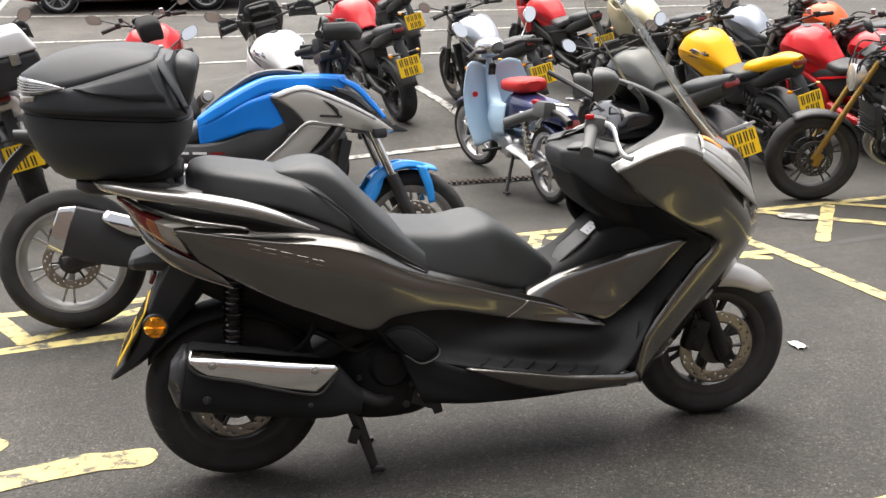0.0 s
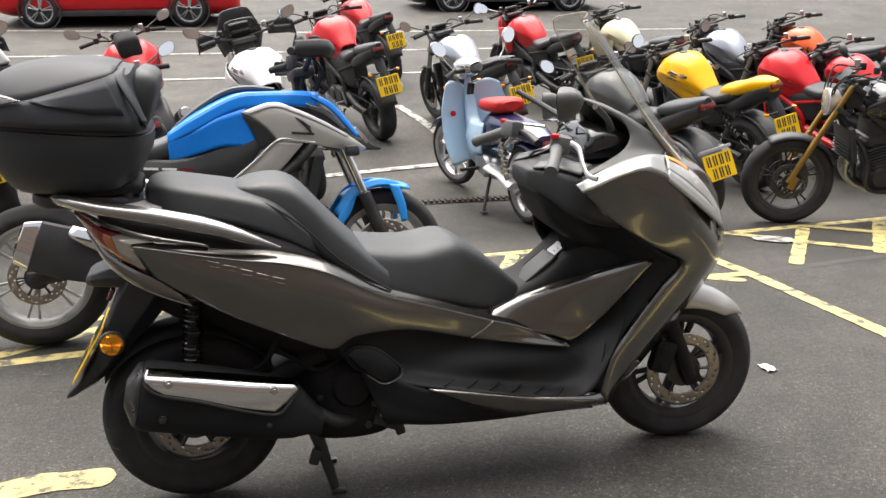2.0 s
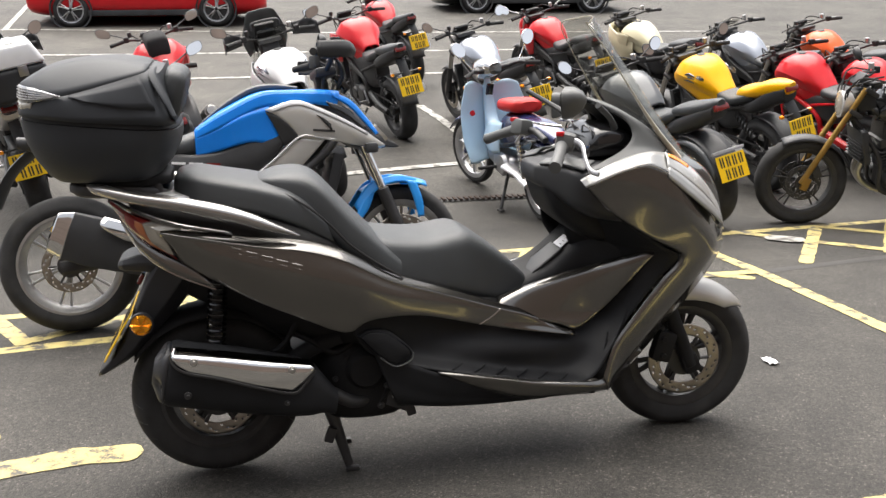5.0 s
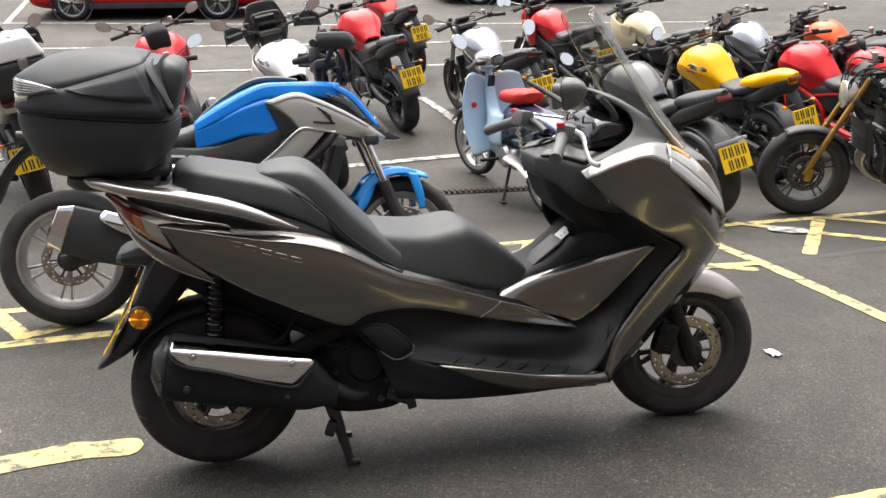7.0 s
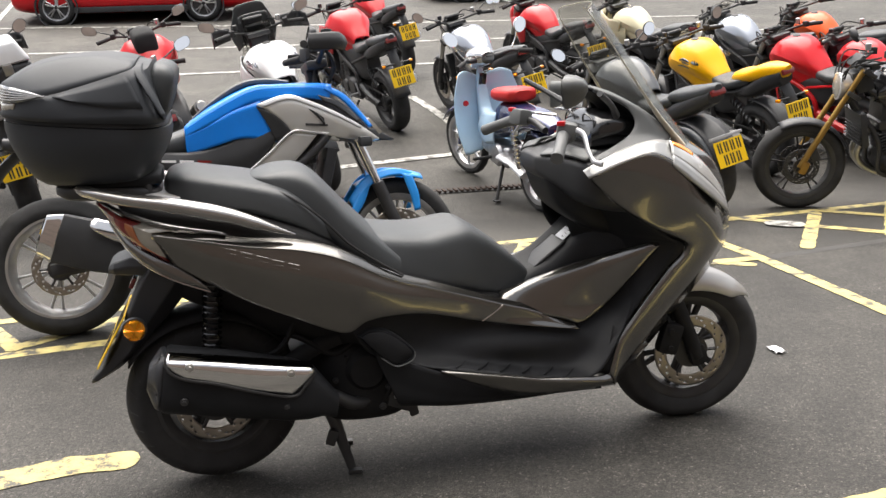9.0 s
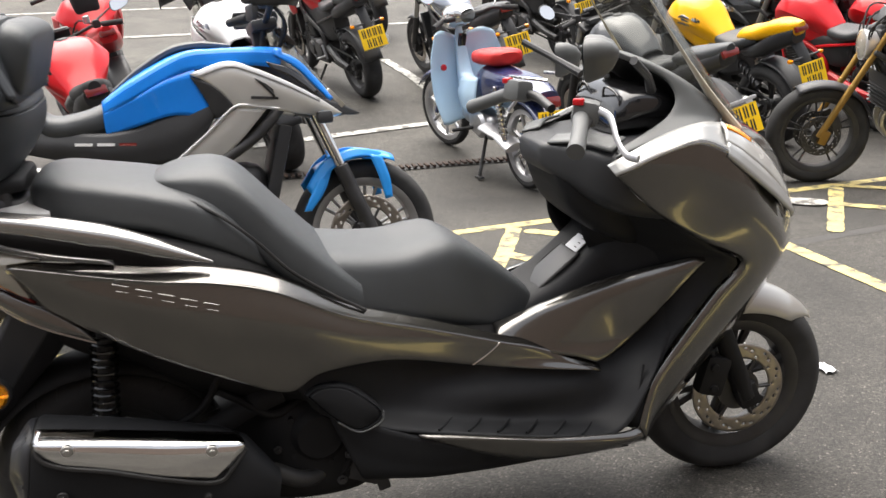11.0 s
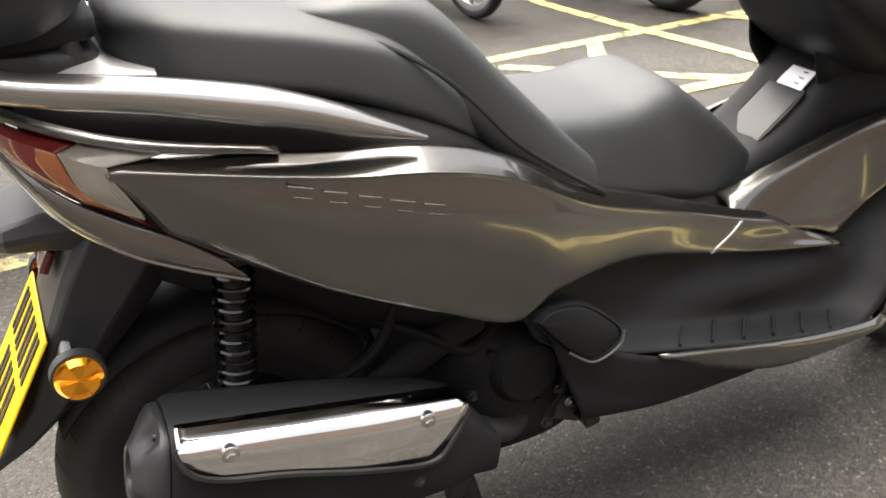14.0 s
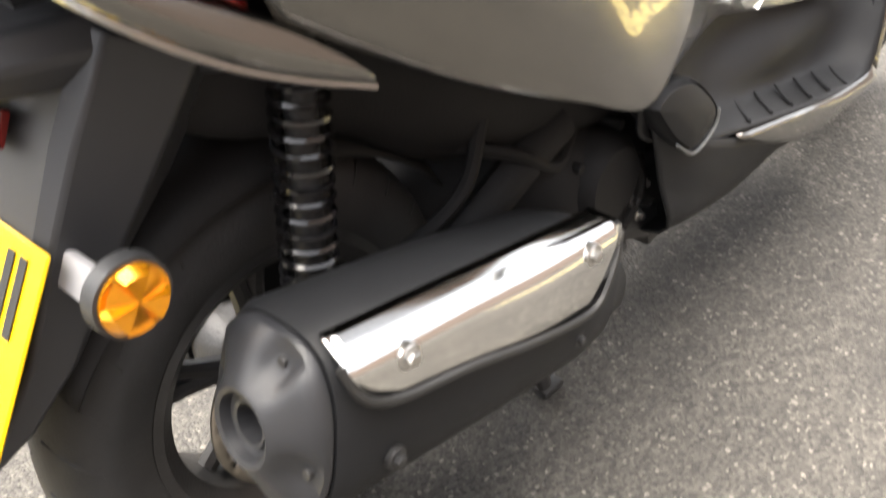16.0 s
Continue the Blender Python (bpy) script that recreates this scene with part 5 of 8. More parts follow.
    block(bm, (0.07, 0.05, 0.014), (0.66, 0.305, 0.028), (7, 0, 0), 0.004)
    piece("side_stand", bm, M_DARKM, root)
    bm = B()
    tube(bm, [(-0.1, 0, 0.9), (-0.22, 0, 0.78), (-0.3, 0, 0.62)], [0.05, 0.045, 0.05], 8, 12, 0.35)
    piece("plate_holder", bm, M_BLACKP, root)
    number_plate(root, (-0.31, 0, 0.64), (0, 18, 0))
    return root


def step_through(m):
    """Pale blue step-through with red seat, on its centre stand."""
    root = thing("step_through_motorbike", m, "pale blue step-through motorbike with a red seat on its stand", "motorbike", "parked motorbikes")
    wb = 1.24
    wheel(root, "rear_wheel", (0, 0, 0.285), 0.28, 0.075, 0.055, rim_mat=M_ALU, spokes=7, disc=0, seg=56, twin=False)
    S = Matrix.Translation((wb - 0.28, 0, 0.8)) @ Matrix.Rotation(radians(12), 4, Vector((-0.45, 0, 0.9))) @ Matrix.Translation((-wb + 0.28, 0, -0.8))
    wheel(root, "front_wheel", (wb, 0, 0.28), 0.28, 0.07, 0.055, rim_mat=M_ALU, spokes=7, disc=0.1, seg=56, xf=S, twin=False)
    for s in (-1, 1):
        bm = B()
        tube(bm, [(wb, s * 0.075, 0.28), (wb - 0.1, s * 0.08, 0.5), (wb - 0.2, s * 0.075, 0.74)], [0.022, 0.025, 0.03], 10, 12)
        part("fork_leg", bm, M_NAVY, root, xf=S)
        # leg shield half
        bm = B()
        skin(bm, [[(1.01, s * 0.0, 0.84), (0.985, s * 0.0, 0.66), (0.94, s * 0.0, 0.46), (0.86, s * 0.0, 0.3)],
                  [(0.985, s * 0.08, 0.88), (0.96, s * 0.1, 0.66), (0.91, s * 0.1, 0.45), (0.84, s * 0.1, 0.28)],
                  [(0.95, s * 0.16, 0.905), (0.915, s * 0.2, 0.68), (0.87, s * 0.2, 0.46), (0.81, s * 0.17, 0.27)],
                  [(0.905, s * 0.225, 0.885), (0.865, s * 0.275, 0.69), (0.83, s * 0.27, 0.47), (0.78, s * 0.225, 0.28)],
                  [(0.89, s * 0.235, 0.865), (0.85, s * 0.285, 0.69), (0.815, s * 0.28, 0.48), (0.765, s * 0.235, 0.285)]], 8, 5)
        ls = part("leg_shield", bm, M_LBLUE, root, "pale blue leg shield", thick=0.005)
        bm = B()
        revolve(bm, [(0.0, -0.008), (0.02, -0.007), (0.023, 0.004)], (0.885, s * 0.17, 0.66), "x", 18, False)
        part("round_badge", bm, M_RED, ls, "small round red badge")
        bm = B()
        skin(bm, [[(0.76, s * 0.1, 0.6), (0.6, s * 0.13, 0.64), (0.44, s * 0.13, 0.66)], [(0.79, s * 0.115, 0.5), (0.62, s * 0.15, 0.52), (0.45, s * 0.145, 0.53)], [(0.76, s * 0.1, 0.39), (0.62, s * 0.13, 0.39), (0.48, s * 0.13, 0.42)]], 6, 4)
        part("side_cover", bm, M_LBLUE, root, "pale blue side cover", thick=0.005)
        bm = B()
        cyl(bm, (0.08, s * 0.12, 0.3), (0.2, s * 0.13, 0.64), 0.018, 12)
        for k in range(9):
            revolve(bm, [(0.02, -0.004), (0.03, -0.004), (0.03, 0.004), (0.02, 0.004)], (0.1 + 0.011 * k, s * 0.121, 0.36 + 0.03 * k), "z", 14)
        part("shock_absorber", bm, M_CHROME, root)
        bm = B()
        tube(bm, [(0.9, 0, 0.99), (0.88, s * 0.15, 1.0), (0.83, s * 0.22, 1.02), (0.76, s * 0.33, 1.0)], [0.024, 0.022, 0.012, 0.012], 10, 20)
        bar = part("handlebar", bm, M_BLACKP, root, xf=S)
        bm = B()
        tube(bm, [(0.79, s * 0.26, 1.015), (0.74, s * 0.36, 1.0)], 0.019, 12, 6)
        part("grip", bm, M_RUBBER, bar, xf=S)
        mirror(bar, (0.83, s * 0.22, 1.03), (0.84, s * 0.3, 1.2), s, "round", S, M_CHROME, 0.058)
        indicator(root, (1.02, s * 0.06, 0.86), (0.02, s * 0.1, 0), S)
        bm = B()
        cyl(bm, (0.55, s * 0.1, 0.3), (0.55, s * 0.27, 0.3), 0.013, 10)
        part("footpeg", bm, M_RUBBER, root)
        bm = B()
        tube(bm, [(0.42, s * 0.08, 0.27), (0.4, s * 0.12, 0.14), (0.36, s * 0.17, 0.015)], 0.013, 8, 12)
        block(bm, (0.06, 0.04, 0.014), (0.35, s * 0.175, 0.008), (0, 0, 0), 0.004)
        part("centre_stand", bm, M_DARKM, root)
    bm = B()
    hull(bm, [(0.8, 0.56, 0.45, 0.055), (0.62, 0.64, 0.44, 0.09), (0.45, 0.74, 0.46, 0.12), (0.2, 0.74, 0.55, 0.125), (-0.05, 0.73, 0.6, 0.11), (-0.25, 0.68, 0.6, 0.07)], 40, 26, 2.8)
    part("body", bm, M_NAVY, root, "dark blue step-through body")
    bm = B()
    hull(bm, [(0.985, 0.93, 0.6, 0.035), (0.94, 0.8, 0.5, 0.045), (0.88, 0.63, 0.45, 0.06), (0.8, 0.58, 0.4, 0.07), (0.7, 0.58, 0.4, 0.08), (0.62, 0.6, 0.42, 0.09)], 30, 28, 3)
    part("centre_cover", bm, M_LBLUE, root, "pale blue centre cover")
    bm = B()
    hull(bm, [(0.62, 0.78, 0.74, 0.06), (0.57, 0.82, 0.73, 0.11), (0.48, 0.835, 0.73, 0.13), (0.38, 0.85, 0.74, 0.135), (0.28, 0.855, 0.75, 0.12), (0.24, 0.84, 0.77, 0.07)], 30, 28, 3)
    part("seat", bm, M_REDSEAT, root, "bright red vinyl seat")
    bm = B()
    for s in (-1, 1):
        tube(bm, [(0.0, s * 0.12, 0.74), (-0.2, s * 0.12, 0.76), (-0.32, s * 0.05, 0.76)], 0.01, 8, 12)
    part("rear_carrier", bm, M_CHROME, root)
    bm = B()
    rows = []
    for a in np.linspace(-0.2, 1.5, 18).tolist():
        rows.append([(-0.31 * math.sin(a), y, 0.285 + 0.31 * math.cos(a) - (abs(y) / 0.07) ** 3 * 0.03) for y in np.linspace(-0.07, 0.07, 9).tolist()])
    sheet(bm, rows)
    part("rear_mudguard", bm, M_NAVY, root, thick=0.004)
    bm = B()
    rows = []
    for a in np.linspace(-1.0, 0.9, 20).tolist():
        rows.append([(wb - 0.31 * math.sin(a), y, 0.28 + 0.31 * math.cos(a) - (abs(y) / 0.06) ** 3 * 0.03) for y in np.linspace(-0.06, 0.06, 9).tolist()])
    sheet(bm, rows)
    part("front_mudguard", bm, M_NAVY, root, thick=0.004, xf=S)
    bm = B()
    hull(bm, [(0.84, 1.05, 0.96, 0.06), (0.9, 1.08, 0.93, 0.1), (1.0, 1.07, 0.9, 0.1), (1.06, 1.03, 0.92, 0.07)], 16, 24, 2.3)
    hl = part("headlight", bm, M_CHROME, root, "chrome headlight nacelle", xf=S)
    bm = B()
    revolve(bm, [(0.0, 0.02), (0.05, 0.014), (0.075, 0.0)], (1.055, 0, 0.985), "x", 24, False)
    part("headlight_lens", bm, M_CLEARL, hl, xf=S)
    bm = B()
    block(bm, (0.02, 0.06, 0.1), (0.935, 0.0, 0.83), (0, -15, 0), 0.009)
    part("front_badge", bm, M_GLOSSB, root, "small dark badge")
    bm = B()
    block(bm, (0.34, 0.18, 0.17), (0.52, 0, 0.32), (0, 0, 0), 0.05, 3)
    hull(bm, [(0.64, 0.41, 0.28, 0.06), (0.72, 0.42, 0.28, 0.075), (0.82, 0.42, 0.3, 0.07)], 12, 18, 3.5)
    for s in (-1, 1):
        revolve(bm, [(0.0, s * 0.03), (0.07, s * 0.026), (0.09, s * 0.005), (0.09, -s * 0.02)], (0.48, s * 0.095, 0.33), "y", 26, False)
    part("engine", bm, M_ALU, root, "silver horizontal engine")
    bm = B()
    tube(bm, [(0.4, 0.09, 0.34), (0.2, 0.1, 0.32), (0.0, 0.09, 0.285)], [0.07, 0.05, 0.075], 14, 18, 0.35)
    part("chain_case", bm, M_ALU, root, "silver chain case")
    bm = B()
    tube(bm, [(0.78, -0.08, 0.3), (0.6, -0.12, 0.22), (0.3, -0.13, 0.25), (-0.2, -0.14, 0.32)], [0.016, 0.02, 0.045, 0.04], 12, 24)
    part("exhaust", bm, M_CHROME, root)
    bm = B()
    block(bm, (0.04, 0.1, 0.07), (-0.3, 0, 0.62), (0, 20, 0), 0.015)
    part("tail_light", bm, M_REDL, root)
    number_plate(root, (-0.345, 0, 0.49), (0, 15, 0))
    return root


def hatchback(m, paint, label):
    """A parked hatchback; x along its length from the rear axle."""
    root = thing("car", m, label, "car", "parked cars")
    wb = 2.5
    bm = B()
    skin_l = [(-0.75, 0.62, 0.45, 0.6), (-0.72, 0.9, 0.28, 0.78), (-0.3, 0.98, 0.22, 0.84), (0.6, 0.95, 0.2, 0.86), (1.6, 0.93, 0.2, 0.86), (2.6, 0.9, 0.22, 0.84), (3.2, 0.78, 0.26, 0.76), (3.38, 0.62, 0.34, 0.55)]
    hull(bm, skin_l, 50, 40, 4.5)
    body = part("body", bm, paint, root, "glossy car body")
    bm = B()
    hull(bm, [(-0.66, 0.98, 0.85, 0.6), (-0.5, 1.25, 0.85, 0.64), (-0.1, 1.43, 0.85, 0.64), (0.7, 1.47, 0.85, 0.64), (1.4, 1.4, 0.85, 0.65), (2.0, 1.12, 0.85, 0.66), (2.45, 0.92, 0.84, 0.66)], 40, 36, 4)
    part("roof", bm, paint, root)
    for s in (-1, 1):
        for x0, x1 in ((-0.15, 0.6), (0.68, 1.5)):
            bm = B()
            skin(bm, [[(x0 + 0.06, s * 0.668, 1.36), ((x0 + x1) / 2, s * 0.668, 1.39), (x1 - 0.12, s * 0.672, 1.33)], [(x0, s * 0.685, 0.98), ((x0 + x1) / 2, s * 0.69, 0.97), (x1 + 0.1, s * 0.695, 0.96)]], 6, 4)
            part("side_window", bm, M_CARGLASS, root, "dark side window", thick=0.006)
        bm = B()
        block(bm, (2.0, 0.03, 0.1), (1.25, s * 0.845, 0.26), (0, 0, 0), 0.012)
        part("sill", bm, M_BLACKP, root)
        for x0 in (0.2, 1.0):
            bm = B()
            block(bm, (0.16, 0.025, 0.03), (x0, s * 0.87, 0.78), (0, 0, 0), 0.01)
            part("door_handle", bm, paint, root)
        bm = B()
        block(bm, (0.1, 0.18, 0.12), (1.75, s * 0.95, 0.98), (0, 0, 0), 0.03)
        part("door_mirror", bm, paint, root)
        for x in (0, wb):
            bm = B()
            revolve(bm, tyre_profile(0.315, 0.2, 0.1), (x, s * 0.79, 0.315), seg=40)
            ty = part("wheel", bm, M_RUBBER, root)
            bm = B()
            revolve(bm, [(0.21, s * 0.09), (0.225, s * 0.095), (0.225, -0.09 * s), (0.2, -0.09 * s), (0.19, s * 0.05)], (x, s * 0.79, 0.315), seg=40)
            for k in range(5):
                for off in (-0.14, 0.14):
                    a = 2 * math.pi * k / 5 + 0.2
                    tube(bm, [(x + 0.03 * math.cos(a), s * 0.875, 0.315 + 0.03 * math.sin(a)), (x + 0.12 * math.cos(a + off), s * 0.878, 0.315 + 0.12 * math.sin(a + off)), (x + 0.205 * math.cos(a + off), s * 0.865, 0.315 + 0.205 * math.sin(a + off))], [0.03, 0.018, 0.02], 8, 8, 0.6)
            part("alloy_rim", bm, M_ALU, ty, "silver alloy rim")
            bm = B()
            revolve(bm, [(0.0, s * 0.02), (0.19, s * 0.02), (0.19, -s * 0.02), (0, -s * 0.02)], (x, s * 0.81, 0.315), seg=30)
            part("hub_shade", bm, M_DARKM, ty)
            bm = B()
            revolve(bm, [(0.335, s * 0.1), (0.36, s * 0.108), (0.36, s * 0.05), (0.335, s * 0.05)], (x, s * 0.775, 0.315), seg=40)
            part("arch_trim", bm, M_BLACKP, root)
    for x, mm, nm in ((-0.74, M_REDL, "tail_light"), (3.3, M_CLEARL, "headlight")):
        for s in (-1, 1):
            bm = B()
            block(bm, (0.1, 0.22, 0.14), (x, s * 0.58, 0.74), (0, 0, 0), 0.03)
            part(nm, bm, mm, root)
    return root


# ---- the parked motorbikes ----
adventure_bike(pose(-0.69, 1.66, 0.0, 0, 0, 2.5) @ pose(0, 0, 0, -8, 0, 0))
step_through(park(2.27, 3.57, 100, -2))
tourer = motorbike(park(-1.31, 4.42, 106), "dark touring motorbike with a pale-lidded top box", tank=M_WSILVER, screen=0.3, dash=True, tank_z=0.88, bars_z=1.1, plate_z=0.52)
top_case(tourer, (-0.3, 0, 1.15), (0.42, 0.6, 0.36), M_BLACKP, M_BRIGHT)
motorbike(park(-0.22, 5.63, 102), "red naked motorbike with a black tank bag", tank=M_RED, bag=True, mirrors="hex", tank_bulge=1.2, tank_w=0.19, shroud=M_RED, pillion=M_RED, plate=False)
motorbike(park(-0.12, 3.35, 102), "red motorbike with a black cloth bag on its seat", tank=M_RED, tank_bulge=1.3, tank_w=0.175, pillion=M_CLOTH, tail=M_BLACKP, plate=False, mirrors="hex")
motorbike(park(0.84, 4.58, 102), "white adventure motorbike with a clear windscreen", tank=M_WHITE, badge=M_SGREY, screen=0.3, head="fairing", fairing=M_WHITE, dash=True, tank_bulge=1.1, tank_w=0.17, tank_z=0.92, bars_z=1.18, mirrors="hex", plate=False)
motorbike(park(1.75, 6.43, 104), "red adventure motorbike parked tail outwards", tank=M_RED, tank_z=0.93, bars_z=1.12, seat_z=0.84, tail=M_BLACKP, mirrors="hex", tank_bulge=1.2, tank_w=0.17, shroud=M_RED)
motorbike(park(2.38, 9.2, 103), "red and black motorbike parked behind another", tank=M_RED, tail=M_BLACKP)
motorbike(park(2.83, 5.79, 103), "silver blue naked motorbike with round headlight", tank=M_SGREY, tail=M_BLACKP, head_mat=M_CHROME)
motorbike(park(4.02, 7.21, 102), "red and black sports motorbike with nose fairing", tank=M_RED, head="fairing", tail=M_BLACKP, mirror_mat=M_WHITE, shroud=M_RED)
motorbike(park(3.35, 3.15, 100), "dark grey scrambler motorbike with a plate on its mudguard", tank=M_SLATE, tail=M_BLACKP, plate_x=-0.36, plate_z=0.5, tank_z=0.88, hugger=True, wr=0.21, rr=0.325)
motorbike(park(4.46, 4.2, 102), "yellow naked motorbike with a yellow seat cowl", tank=M_YEL, badge=M_SLATE, tank_bulge=1.25, tank_w=0.17, tank_l=0.56, cowl=M_YEL, tail=M_BLACKP, tail_rise=0.13)
motorbike(park(5.45, 4.21, 102), "red naked motorbike with a red tube frame", tank=M_RED, frame=M_RED, plate=False, tank_bulge=1.2, tank_w=0.17, tank_l=0.56, mirrors=None)
motorbike(park(5.98, 4.02, 102), "crimson motorbike with a black seat", tank=M_RED, plate=False, mirrors=None)
motorbike(park(5.37, 2.72, 167, -9), "black naked motorbike with gold fork tubes", tank=M_GLOSSB, fork_gold=True, plate=False, head_mat=M_BRIGHT, rf=0.315, steer=-6, disc_mat=M_DARKM, fender_mat=M_SATIN)
motorbike(park(5.75, 5.83, 102), "silver naked motorbike with grey tank", tank=M_SGREY, tail=M_BLACKP, screen=0.16, mirrors=None)
motorbike(park(6.7, 5.85, 102), "orange naked motorbike with round mirrors", tank=M_ORG, tail=M_BLACKP, mirrors=None)
motorbike(park(4.99, 6.78, 102), "cream motorbike with a low nose fairing", tank=M_CREAM, head="fairing", tail=M_CREAM, fairing=M_CREAM, shroud=M_CREAM, mirrors=None)

hatchback(pose(-2.55, 16.1, gz(15.25) - 0.02, 0, 0, -3), M_RED, "red hatchback car parked at the far side")
hatchback(pose(5.2, 17.6, gz(16.8) - 0.02, 0, 0, -3), M_GLOSSB, "black hatchback car parked at the far side")

# ---- the maxi scooter ----
root = thing("scooter", pose(0, 0, 0), "dark metallic grey maxi scooter standing on its centre stand", "scooter")
wheel(root, "rear_wheel", (0, 0, 0.277), 0.266, 0.14, 0.098, disc=0.12, spokes=5, seg=72)
# tread grooves of the rear tyre
bm = B()
for k in range(26):
    a = 2 * math.pi * k / 26
    for s in (-1, 1):
        pts = []
        for q in (0.12, 0.5, 0.82):
            ang = a + s * 0.05 + q * 0.16
            rad = 0.2663 - (1 - math.cos(q * 1.45)) * 0.14 * 0.42
            pts.append((rad * math.cos(ang), s * 0.07 * math.sin(q * 1.45), 0.277 + rad * math.sin(ang)))
        tube(bm, pts, 0.0016, 5, 6)
tagged(part("tread_groove", bm, M_INK, root), kind="stuff")

STEER = Matrix.Translation((1.46, 0, 0.7)) @ Matrix.Rotation(radians(-5), 4, Vector((-0.42, 0, 0.9))) @ Matrix.Translation((-1.46, 0, -0.7))
wheel(root, "front_wheel", (1.585, 0, 0.264), 0.266, 0.12, 0.088, disc=0.128, spokes=6, xf=STEER, seg=72)

def tri(a):
    """Radius of a rounded triangle at an angle."""
    return 0.9 + 0.16 * math.cos(3 * (a - 0.5))


# rear side panels
for s in (-1, 1):
    def Y(pts):
        return [(x, -s * y, z) for x, y, z in pts]
    bm = B()
    crease = [(-0.122, -0.231, 0.847), (0.015, -0.255, 0.822), (0.14, -0.267, 0.799), (0.262, -0.267, 0.781), (0.385, -0.251, 0.741), (0.53, -0.234, 0.663), (0.7, -0.23, 0.606), (0.873, -0.222, 0.546), (0.97, -0.214, 0.514), (1.13, -0.186, 0.438)]
    skin(bm, [Y([(-0.12, -0.208, 0.859), (0.015, -0.217, 0.838), (0.14, -0.223, 0.818), (0.262, -0.223, 0.804), (0.385, -0.21, 0.763), (0.53, -0.204, 0.682), (0.7, -0.206, 0.621), (0.873, -0.205, 0.558), (0.97, -0.2, 0.525), (1.125, -0.18, 0.443)]),
              Y(crease), Y([(x, y - 0.0035, z - 0.011) for x, y, z in crease]),
              Y([(-0.098, -0.231, 0.803), (0.02, -0.262, 0.765), (0.13, -0.279, 0.735), (0.26, -0.285, 0.7), (0.388, -0.272, 0.66), (0.52, -0.25, 0.615), (0.69, -0.238, 0.575), (0.85, -0.228, 0.522), (0.96, -0.217, 0.49), (1.13, -0.19, 0.43)]),
              Y([(-0.068, -0.223, 0.752), (0.02, -0.242, 0.7), (0.12, -0.262, 0.648), (0.25, -0.27, 0.588), (0.385, -0.258, 0.526), (0.47, -0.25, 0.55), (0.62, -0.24, 0.548), (0.8, -0.232, 0.503), (0.95, -0.218, 0.468), (1.13, -0.188, 0.427)]),
              Y([(-0.052, -0.2, 0.74), (0.03, -0.222, 0.685), (0.125, -0.242, 0.632), (0.25, -0.25, 0.575), (0.387, -0.238, 0.517), (0.475, -0.23, 0.542), (0.62, -0.22, 0.54), (0.8, -0.212, 0.496), (0.95, -0.2, 0.461), (1.125, -0.18, 0.424)])], 7, 6)
    side = part("side_panel", bm, M_GREY, root, "metallic dark grey body panel", thick=0.004, smooth=60)
    # model lettering stands for itself as slanted silver strokes
    for k in range(5):
        x = 0.07 + 0.042 * k
        z = 0.794 - 0.0137 * k
        y = -s * -(0.2725 + 0.0035 * min(k, 3))
        bm = B()
        tube(bm, [(x, y, z + 0.006), (x + 0.03, y, z - 0.003)], [0.0018, 0.0013], 6, 4, 0.7)
        tube(bm, [(x + 0.006, y, z - 0.009), (x + 0.028, y, z - 0.0155)], [0.0013, 0.001], 6, 4, 0.7)
        part("badge_stroke", bm, M_GREY, side, "raised metallic grey badge stroke")
    # seam strip
    bm = B()
    tube(bm, Y([(0.868, -0.2275, 0.545), (0.84, -0.231, 0.525), (0.8, -0.2345, 0.503)]), 0.0022, 5, 8)
    part("seam_strip", bm, M_CHROME, side, "bright seam between panels")

    # panel beside the tunnel, ahead of the seat
    bm = B()
    skin(bm, [Y([(0.88, -0.13, 0.56), (1.0, -0.14, 0.598), (1.2, -0.14, 0.648), (1.385, -0.19, 0.692)]),
              Y([(0.875, -0.168, 0.555), (1.0, -0.168, 0.59), (1.2, -0.166, 0.632), (1.39, -0.197, 0.682)]),
              Y([(0.87, -0.19, 0.538), (1.02, -0.187, 0.54), (1.19, -0.174, 0.575), (1.387, -0.198, 0.668)]),
              Y([(0.88, -0.2, 0.525), (1.06, -0.196, 0.475), (1.165, -0.178, 0.455), (1.34, -0.18, 0.61)])], 8, 5)
    part("tunnel_panel", bm, M_GREY, root, "metallic dark grey tunnel panel", thick=0.004)

    # black lower body with floorboard
    bm = B()
    skin(bm, [Y([(0.4, -0.215, 0.52), (0.48, -0.212, 0.55), (0.62, -0.205, 0.54), (0.8, -0.195, 0.5), (0.95, -0.185, 0.465), (1.12, -0.155, 0.5), (1.32, -0.14, 0.66)]),
              Y([(0.42, -0.222, 0.49), (0.5, -0.212, 0.5), (0.63, -0.19, 0.46), (0.8, -0.175, 0.42), (0.95, -0.168, 0.39), (1.13, -0.15, 0.42), (1.36, -0.155, 0.6)]),
              Y([(0.45, -0.21, 0.44), (0.54, -0.2, 0.43), (0.65, -0.182, 0.395), (0.82, -0.168, 0.35), (0.97, -0.162, 0.32), (1.14, -0.155, 0.32), (1.33, -0.17, 0.52)]),
              Y([(0.5, -0.222, 0.42), (0.58, -0.226, 0.385), (0.69, -0.226, 0.357), (0.85, -0.232, 0.326), (1.0, -0.232, 0.297), (1.17, -0.225, 0.285), (1.27, -0.195, 0.4)])], 8, 6)
    part("floorboard", bm, M_FOOT, root, "ribbed black plastic footboard", thick=0.004)
